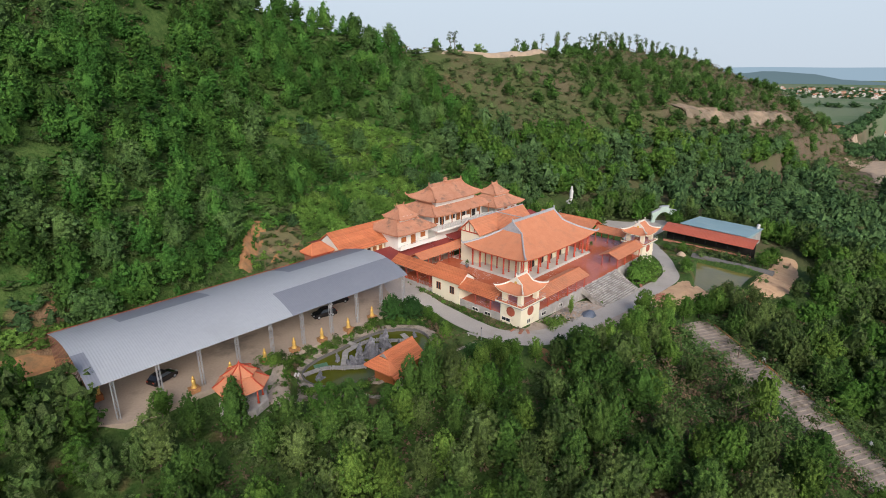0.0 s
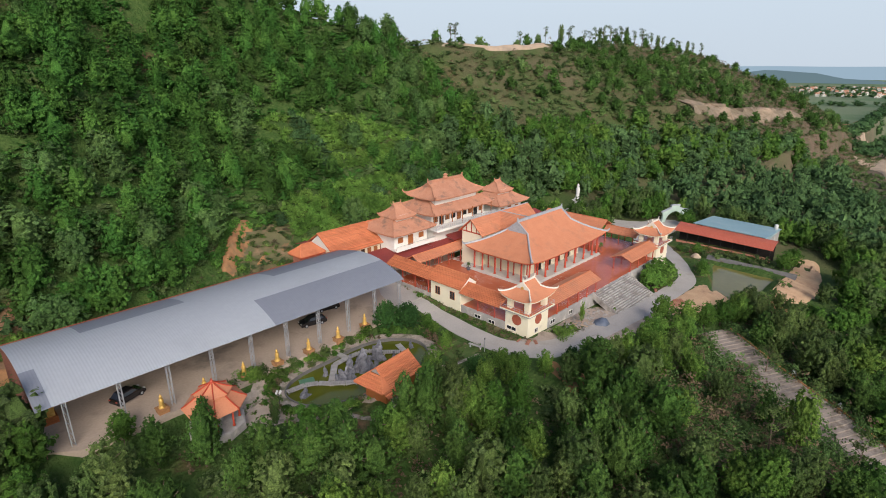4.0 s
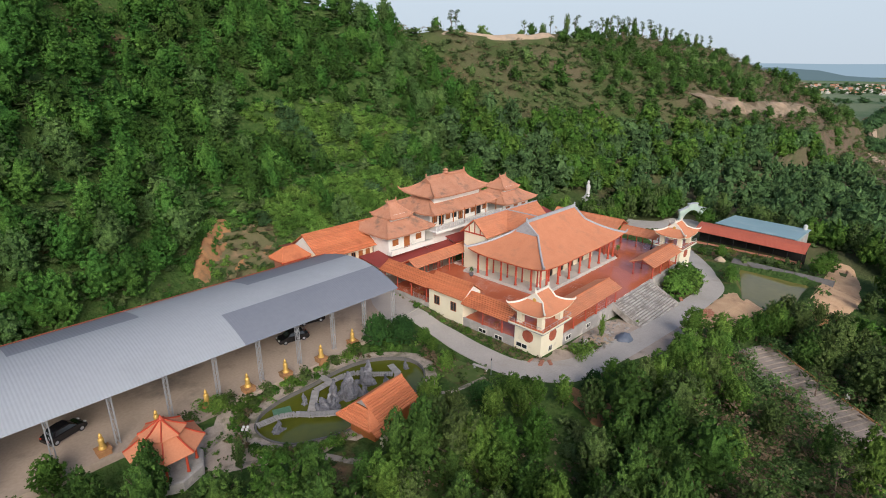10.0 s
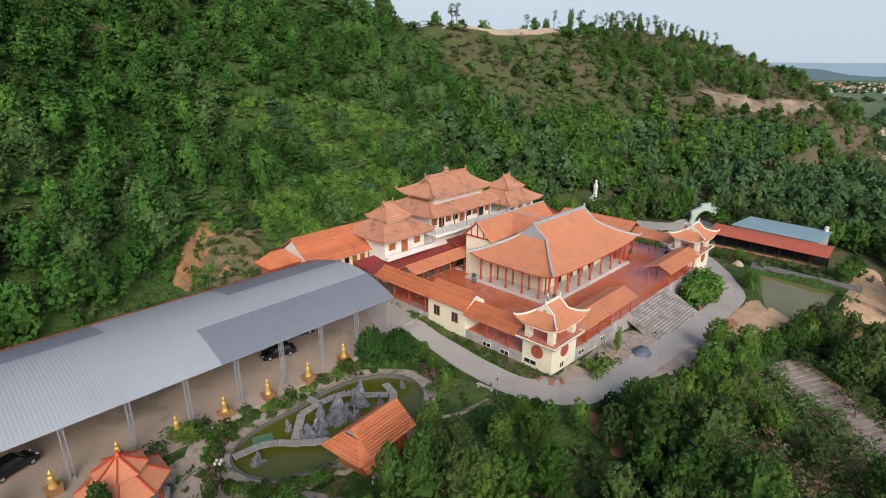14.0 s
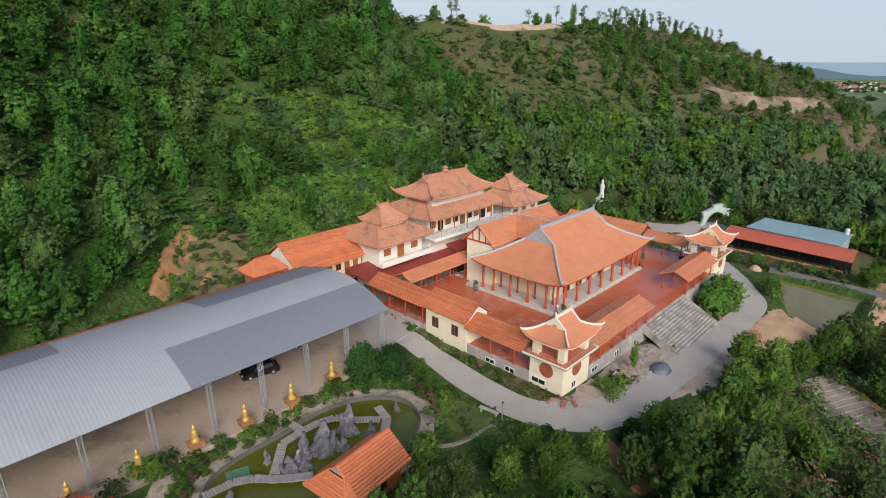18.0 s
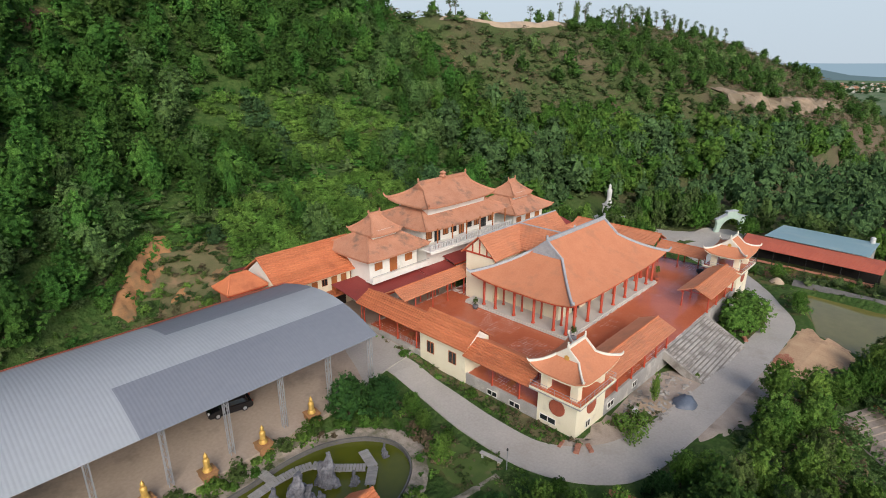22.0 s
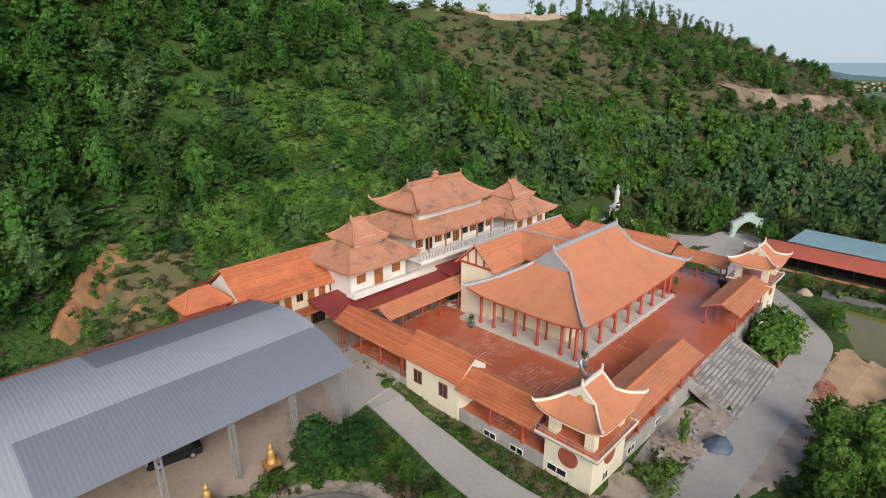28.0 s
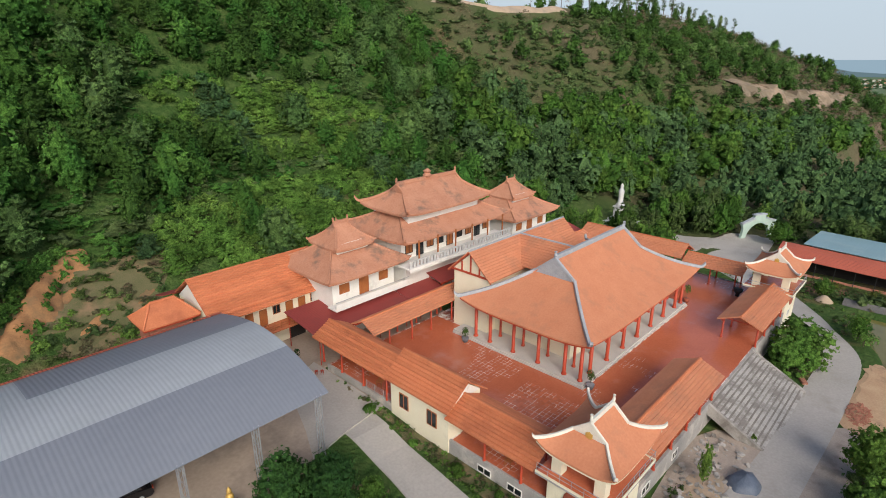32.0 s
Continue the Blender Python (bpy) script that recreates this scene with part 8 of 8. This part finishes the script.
for i, (x, y, r, h, lf) in enumerate(((-36.8, 21.0, 1.5, 1.5, "leaf_olive"), (-34.6, 20.2, 1.3, 1.2, "leaf_broad"), (-31.6, 20.8, 1.2, 1.1, "leaf_olive"), (-29.0, 20.0, 1.3, 1.3, "leaf_broad"), (-26.6, 20.4, 1.2, 1.0, "leaf_olive"), (-31.8, 19.0, 0.9, 1.1, "leaf_broad"),
                                      (-21.8, 20.4, 1.2, 1.1, "leaf_olive"), (-19.4, 19.8, 1.5, 2.2, "leaf_broad"), (-18.0, 20.2, 1.3, 2.0, "leaf_broad"), (-34.2, 18.6, 0.8, 1.0, "leaf_broad"), (-36.9, 17.4, 0.9, 1.2, "leaf_broad"), (-37.4, 15.0, 0.9, 1.1, "leaf_broad"),
                                      (-15.4, 19.0, 0.8, 1.0, "leaf_bright"), (-39.6, 21.4, 1.6, 1.6, "leaf_bright"), (-41.8, 20.8, 1.4, 1.5, "leaf_olive"), (-30.6, 6.6, 1.4, 1.2, "leaf_broad"), (-33.4, 7.6, 1.5, 1.0, "leaf_broad"), (-35.8, 9.2, 1.3, 1.0, "leaf_broad"),
                                      (-1.6, 12.6, 0.7, 0.9, "leaf_broad"), (-1.7, 23.8, 0.8, 1.4, "leaf_broad"), (-1.4, 8.2, 0.5, 0.7, "leaf_broad"), (-1.5, 18.0, 0.5, 0.6, "leaf_bright"), (5.6, -2.6, 1.7, 1.1, "leaf_bright"), (7.6, -3.4, 1.6, 1.0, "leaf_bright"), (4.2, -4.2, 1.5, 1.2, "leaf_bright"),
                                      (22.9, -4.0, 0.5, 0.8, "leaf_broad"), (74.6, 3.6, 1.4, 1.6, "leaf_broad"), (77.6, -2.4, 1.2, 2.2, "leaf_yellow"), (78.4, -8.0, 1.2, 2.0, "leaf_yellow"), (78.0, -13.0, 1.3, 1.6, "leaf_broad"), (60.8, -7.2, 1.6, 2.6, "leaf_bright"),
                                      (56.6, -8.8, 1.5, 2.4, "leaf_bright"), (76.0, 9.0, 1.2, 1.4, "leaf_bright"), (-12.8, 18.4, 1.2, 1.2, "leaf_broad"), (-9.0, 9.6, 1.0, 1.2, "leaf_broad"), (-45.6, 20.2, 1.2, 1.1, "leaf_broad"), (-10.4, -1.6, 2.0, 2.2, "leaf_broad"), (-12.4, -3.0, 2.0, 2.6, "leaf_broad"), (-8.0, -2.8, 1.2, 1.6, "leaf_broad"))):
    shrub(x, y, r, h, lf, {"leaf_broad": "dark green rounded garden shrub", "leaf_olive": "olive-green clipped shrub by the yard", "leaf_bright": "bright green low shrub", "leaf_yellow": "yellow-green palm-like shrub by the basin"}[lf], i)

hedge_rng = random.Random(12)
for i in range(22):
    u = i / 25
    x, y = lerp(-36.4, -13.6, u) + hedge_rng.uniform(-0.4, 0.4), (20.1 if i % 2 else 19.6) + hedge_rng.uniform(-0.3, 0.3) - 1.5 * max(0, u - 0.85) * 6
    r0 = hedge_rng.uniform(0.55, 1.0)
    shrub(x, y, r0, r0 * hedge_rng.uniform(0.9, 1.4), ("leaf_broad", "leaf_bright", "leaf_olive")[i % 3], "low green shrub in the pond-side bed", 100 + i)
for i in range(16):
    a = radians(lerp(190, 300, i / 15))
    x, y = -24.5 + 13.6 * math.cos(a), 13.0 + 7.9 * math.sin(a)
    r0 = hedge_rng.uniform(0.6, 1.1)
    if not (-30 < x < -20 and y < 8.6):
        shrub(x, y, r0, r0 * 1.2, ("leaf_broad", "leaf_bright")[i % 2], "low green shrub on the pond's bank", 140 + i)

# weeds in the strip by the road and on the banks
weeds = [tree_form(s, "bush", 22, 0.2, 4, 5, 0.3)[0][:37] for s in (31, 32, 33)]
rng2 = np.random.RandomState(9)
wp = [(rng2.uniform(-2.6, -0.3), rng2.uniform(-2, 31)) for _ in range(330)] + [(rng2.uniform(-13, -7), rng2.uniform(0, 19)) for _ in range(110)] + [(rng2.uniform(-48, -30), rng2.uniform(2, 21)) for _ in range(190)] + [(rng2.uniform(55, 84), rng2.uniform(-24, 6)) for _ in range(500)] + [(rng2.uniform(5, 11), rng2.uniform(-5, -1)) for _ in range(120)] + [(rng2.uniform(60, 100), rng2.uniform(10, 34)) for _ in range(500)] + [(rng2.uniform(-60, -10), rng2.uniform(44, 56)) for _ in range(400)]
wp = np.array(wp)
inside = np.hypot((wp[:, 0] + 24.5) / 12.6, (wp[:, 1] - 13) / 7.2) < 1.02
pond2 = (wp[:, 0] > 49) & (wp[:, 0] < 72.6) & (wp[:, 1] < -6.5) & (wp[:, 1] > -22)
paved = (np.hypot(wp[:, 0] - 94, wp[:, 1] - 20) < 11) | (np.hypot(wp[:, 0] - 88, wp[:, 1] - 31) < 6)
wp = wp[~inside & ~pond2 & ~paved & ~on_road(wp[:, 0], wp[:, 1], 2.3)]
for sl, leaf, lab in ((0, "leaf_bright", "green weeds and grass"), (1, "leaf_dry", "dry weeds and grass"), (2, "leaf_olive", "olive weeds and grass")):
    p = wp[sl::3]
    q = scatter(weeds, p, rng2.uniform(0.25, 0.65, len(p)), rng2.uniform(0.4, 0.95, len(p)), rng2)
    tagged(part("weeds", quads_mesh("weeds", q, leaf), None), lab, "weeds", "", "stuff")

# ---------------------------------------------------------------- bare cuts on the hill and the far plain
def drape(name, cx, cy, rx, ry, rot, material, label, lift=0.25, seed=0):
    """An irregular bare patch that follows the slope."""
    rg = random.Random(seed)
    ph = [rg.uniform(0, 6.28) for _ in range(3)]
    c, s = math.cos(radians(rot)), math.sin(radians(rot))
    rows = []
    for i in range(11):
        row = []
        for j in range(33):
            a = 6.283185 * j / 32
            k = (1 - i / 10) * (1 + 0.22 * math.sin(3 * a + ph[0]) + 0.15 * math.sin(5 * a + ph[1]) + 0.1 * math.sin(9 * a + ph[2]))
            u, v = rx * k * math.cos(a), ry * k * math.sin(a)
            x, y = cx + u * c - v * s, cy + u * s + v * c
            row.append((x, y, gz(x, y) + lift * (1 if i else -1)))
        rows.append(row)
    return structure(name, Geo().grid(rows), material, label, "ground", smooth=True)


drape("rough_grass", -14.0, 60.0, 10.4, 6.4, 12, "rough", "rough brownish grass on the slope behind the hut", 0.15, 15)
for k, (x, y, rx, ry, a) in enumerate(((-17.4, 62.0, 1.5, 0.6, 40), (-9.6, 59.4, 1.4, 0.5, 30), (-16.4, 57.4, 1.6, 0.5, 35))):
    drape("bare_earth", x, y, rx, ry, a, "soil", "worn patch of bare clay on the rough slope", 0.2, 60 + k)
drape("bare_earth", -68, 45.6, 9, 2.6, 0, "soil", "bare earth beyond the shed's far end", 0.12, 16)
cut_rng = random.Random(21)
arc = smooth_ring(BANK, 10)[8:49]
rows = []
for i, (x, y) in enumerate(arc):
    nx, ny = arc[min(i + 1, 40)][0] - arc[max(i - 1, 0)][0], arc[min(i + 1, 40)][1] - arc[max(i - 1, 0)][1]
    m = math.hypot(nx, ny)
    nx, ny = ny / m, -nx / m
    k = math.sin(math.pi * (i + 0.5) / 41) ** 0.4 * (0.9 + 0.22 * math.sin(i * 0.37 + 1) + 0.12 * math.sin(i * 0.9))
    row = []
    for off, up in ((2.9, -0.25), (2.3, 0.12), (1.8, 0.25), (1.3, 0.5), (0.8, 0.85), (0.3, 1.15), (-0.4, 1.2), (-1.8, -0.3)):
        o = off * (0.35 + 0.65 * k) * (1 + 0.2 * math.sin(i * 0.35 + off)) + cut_rng.uniform(-0.09, 0.09)
        px, py = x + nx * o, y + ny * o
        row.append((px, py, gz(px, py) + up * k + (cut_rng.uniform(-0.12, 0.12) + 0.10 * math.sin(i * 0.8 + 2 * off)) * (up > 0)))
    rows.append(row)
structure("clay_cut", Geo().grid(rows), "soil", "steep bare orange clay bank behind the houses", "ground", smooth=True)
arc_d = lambda x, y: np.min([np.hypot(x - a, y - b) for a, b in arc], 0)
slope_at = spots_in(-28, 2, 50, 72, 1.5, lambda x, y: np.where((y > foot_at(x) + 0.5) & (np.hypot((x + 13.8) / 12.0, (y - 60.0) / 8.0) < 1) & (arc_d(x, y) > 2.2), 0.55 + 0.35 * (smooth_noise(x, y, 3.5, 51) > 0), 0.0))
pick = rng.rand(len(slope_at))
over = np.array([arc[i] for i in range(2, 40, 2)]) + np.array([-1.3, 0.9]) + rng.uniform(-0.7, 0.7, (19, 2))
q = scatter(lush, over, rng.uniform(1.2, 2.6, 19), rng.uniform(1.8, 3.4, 19), rng)
face = np.array([arc[i] for i in range(4, 38, 3)]) + np.array([1.2, -0.9]) + rng.uniform(-0.9, 0.9, (12, 2))
q = np.concatenate([q, scatter(bush, face, rng.uniform(1.2, 2.2, 12), rng.uniform(0.9, 2.0, 12), rng)])
tagged(part("bank_shrubs", quads_mesh("bank_shrubs", q, "leaf_hill"), None), "green shrubs on and above the clay bank", "shrubs", "", "stuff")
for sel, forms, leaf, lab, h1, w1 in ((pick < 0.3, bush, "leaf_olive", "olive weeds on the rough slope", 1.3, 3.0), ((pick >= 0.3) & (pick < 0.62), bush, "leaf_dry", "dry weeds on the rough slope", 0.9, 3.0), ((pick >= 0.62) & (pick < 0.86), bush, "leaf_scrub", "green shrubs on the rough slope", 1.3, 2.8), (pick >= 0.86, lush, "leaf_bright", "bright green shrubs on the rough slope", 1.5, 2.6)):
    p = slope_at[sel]
    q = scatter(forms, p, h1 * rng.uniform(0.4, 1.2, len(p)), w1 * rng.uniform(0.45, 1.1, len(p)), rng)
    tagged(part("slope_weeds", quads_mesh("slope_weeds", q, leaf), None), lab, "weeds", "", "stuff")
bank_rng = random.Random(8)
rows = []
cut_line = smooth_ring([(a, b) for a, b, _, _ in CUTS], 10)[:61]
for i, (x, y) in enumerate(cut_line):
    k = math.sin(math.pi * i / 60) ** 0.5
    j = [bank_rng.uniform(-1.2, 1.2) for _ in range(5)]
    h = (4.2 + 1.2 * math.sin(i * 0.5) + 0.8 * math.sin(i * 1.3) + bank_rng.uniform(-1.2, 1.2)) * k
    g0 = gz(x, y)
    rows.append([(x + j[0], y - 5, gz(x, y - 5) - 0.6), (x + j[1], y - 1.5 + j[2], g0 + 0.3 * h), (x, y + 0.6 + j[3], g0 + 0.72 * h), (x + j[4], y + 2.0 + j[0], g0 + h), (x, y + 8, max(g0 + h * 0.98, gz(x, y + 8) - 0.3)), (x, y + 16, gz(x, y + 16) - 0.4)])
structure("sand_bank", Geo().grid(rows[::-1]), "bank", "steep pale sandy bank along the far spur", "ground")
drape("quarry", 452, -5, 128, 20, 7, "sand", "pale sandy quarry floor", 0.6, 5)
drape("crest_field", 146, 118.2, 34, 3.6, 0, "sand", "dry beige field on the crest", 0.5, 6)
drape("bare_earth", -40, 46.5, 20, 2.2, 3, "soil", "bare reddish earth behind the shed", 0.15, 14)
drape("lawn", -10.6, 6.0, 2.6, 5.0, 8, "grass", "short patchy grass between the garden and the road", 0.05, 13)
drape("bare_earth", -4.4, -10.6, 2.2, 4.0, 0, "soil", "patch of bare clay between the trees", 0.1, 9)
drape("clay_cut", -27.5, 87, 8, 1.7, 40, "soil", "bare clay track high on the slope", 0.35, 8)

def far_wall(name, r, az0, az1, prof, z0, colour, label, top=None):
    """A plain glowing backdrop of distance, thousands of metres off, haze painted into its colour."""
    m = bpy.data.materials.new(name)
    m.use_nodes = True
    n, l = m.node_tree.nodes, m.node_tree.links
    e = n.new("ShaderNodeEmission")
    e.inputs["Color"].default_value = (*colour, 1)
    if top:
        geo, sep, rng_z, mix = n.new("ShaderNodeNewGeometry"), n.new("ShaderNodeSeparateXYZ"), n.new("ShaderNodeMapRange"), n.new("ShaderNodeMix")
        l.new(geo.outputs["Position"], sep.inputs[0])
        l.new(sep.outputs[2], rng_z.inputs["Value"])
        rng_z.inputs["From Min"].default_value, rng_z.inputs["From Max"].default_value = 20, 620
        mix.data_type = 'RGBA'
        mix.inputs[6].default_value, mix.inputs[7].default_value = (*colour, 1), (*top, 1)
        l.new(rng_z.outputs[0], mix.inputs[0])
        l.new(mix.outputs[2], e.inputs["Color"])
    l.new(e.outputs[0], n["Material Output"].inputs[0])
    rows = [[], []]
    for k in range(181):
        a = radians(lerp(az0, az1, k / 180))
        rows[0].append((r * math.cos(a), r * math.sin(a), z0))
        rows[1].append((r * math.cos(a), r * math.sin(a), prof(k / 180)))
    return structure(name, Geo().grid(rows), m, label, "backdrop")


# These walls glow; their pale and bluish colours stand in for haze.
far_wall("backdrop_haze", 4550, -180, 180, lambda u: 950, -120, (0.52, 0.60, 0.655), "glowing backdrop of pale sky with painted haze", (0.55, 0.65, 0.715))
far_wall("backdrop_plain", 2700, -60, 120, lambda u: float(np.interp(u, [0.35, 0.365, 0.40, 0.42], [-26, -18, 14, 10])) + 4 * math.sin(u * 97) + 2.5 * math.sin(u * 311) + 1.2 * math.sin(u * 907), -60, (0.13, 0.195, 0.215), "glowing backdrop of a wooded ridge with haze in its colour")
far_wall("backdrop_hills", 3400, -40, 120, lambda u: 29 + 2 * math.sin(u * 41 + 1) + 1.5 * math.sin(u * 97), -60, (0.29, 0.40, 0.475), "glowing backdrop of far country with blue haze in its colour")
rt = random.Random(3)


def plain_spots(n, d0, d1):
    """Places on the plain beyond the spur, between two distances."""
    out = []
    for _ in range(n):
        d, a = rt.uniform(d0, d1), radians(rt.uniform(1.5, 16))
        out.append((-75 + d * math.cos(a), -52 + d * math.sin(a)))
    return out


def village(label, n, d0, d1, w0, w1):
    walls, roofs, dark = Geo(), Geo(), Geo()
    for x, y in plain_spots(n, d0, d1):
        w, dp, h, z, turn = rt.uniform(w0, w1), rt.uniform(w0, w1) * 0.7, rt.choice((3.4, 3.6, 6.8, 7.0)), gz(x, y), pose(x, y, gz(x, y), 0, 0, rt.choice((0, 15, 90, 105)) + rt.uniform(-8, 8))
        walls.add(box(-w / 2, -dp / 2, -1, w / 2, dp / 2, h), turn)
        k = h + dp * 0.32
        for a in (-1, 1):
            roofs.add(Geo().grid([[(-w * 0.54, a * dp * 0.58, h - 0.2), (w * 0.54, a * dp * 0.58, h - 0.2)], [(-w * 0.54, 0, k), (w * 0.54, 0, k)]][::a], 0.25), turn)
            walls.add(Geo().poly((a * w / 2, -dp / 2, h), (a * w / 2, dp / 2, h), (a * w / 2, 0, k - 0.2)), turn)
            for i in (-0.3, 0.0, 0.3):
                for f in range(1 + (h > 5)):
                    dark.add(box(i * w - 0.6, a * (dp / 2 + 0.02) - 0.05, 0.9 + 3.4 * f, i * w + 0.6, a * (dp / 2 + 0.02) + 0.05, 2.4 + 3.4 * f), turn)
                    dark.add(box(a * (w / 2 + 0.02) - 0.05, i * dp - 0.5, 0.9 + 3.4 * f, a * (w / 2 + 0.02) + 0.05, i * dp + 0.5, 2.4 + 3.4 * f), turn)
    tagged(part("distant_village", walls, "white"), label, "village", "", "stuff")
    tagged(part("distant_roofs", roofs, "roof_old"), "clay roofs of a village far across the plain", "village", "", "stuff")
    tagged(part("distant_windows", dark, "glass"), "dark windows of a village far across the plain", "village", "", "stuff")


village("pale houses of a village beyond the spur", 54, 730, 880, 7, 11)
village("pale houses of a village far across the plain", 150, 1650, 2250, 7, 13)
p = np.array(plain_spots(360, 540, 735) + plain_spots(150, 735, 900) + plain_spots(200, 1600, 2300) + plain_spots(40, 1280, 1340))
q = scatter(belt, p, rng2.uniform(6, 10, len(p)), rng2.uniform(9, 15, len(p)) * np.where(p[:, 0] > 1200, 1.9, 1.0), rng2)
tagged(part("distant_trees", quads_mesh("distant_trees", q, "leaf_cool"), None), "dark tree belts and groves on the plain", "woods", "", "stuff")

# ---------------------------------------------------------------- tiles of the terrace
tile = box(-0.228, -0.228, -0.012, 0.228, 0.228, 0).mesh("floor_tile", M["court"])
rest_v, rest_f = [], []
quad0 = np.array([(-1, -1), (1, -1), (1, 1), (-1, 1)])
for i in range(113):
    for j in range(66):
        x, y = 0.55 + 0.5 * i, 0.55 + 0.5 * j
        if 15.2 < x < 43.7 and 10.3 < y < 28.7 or 17.2 < x < 37.6 and y > 24.6 or x < 4.4 and 14.8 < y < 22.7 or (x < 6.1 or x > 50.0) and y < 4.8:
            continue
        if 5.0 < x < 12.6 and 5.0 < y < 15.1:
            part("floor_tile", tile, None, COURT, at=pose(x, y, CZ))
        else:
            k = len(rest_v)
            quad = quad0 * (0.226 if smooth_noise(x, y, 5, 31) + 0.5 * smooth_noise(x, y, 1.6, 33) > (0.05 if x < 24 and y < 26 else 0.55) else 0.2475)
            rest_v += [(x + a, y + b, CZ) for a, b in quad] + [(x + a, y + b, CZ - 0.012) for a, b in quad]
            rest_f += [(k, k + 1, k + 2, k + 3)] + [(k + q, k + 4 + q, k + 4 + (q + 1) % 4, k + (q + 1) % 4) for q in range(4)]
far_tiles = Geo()
far_tiles.v, far_tiles.f = rest_v, rest_f
tagged(part("floor_tiles", far_tiles, "court", COURT), kind="stuff")
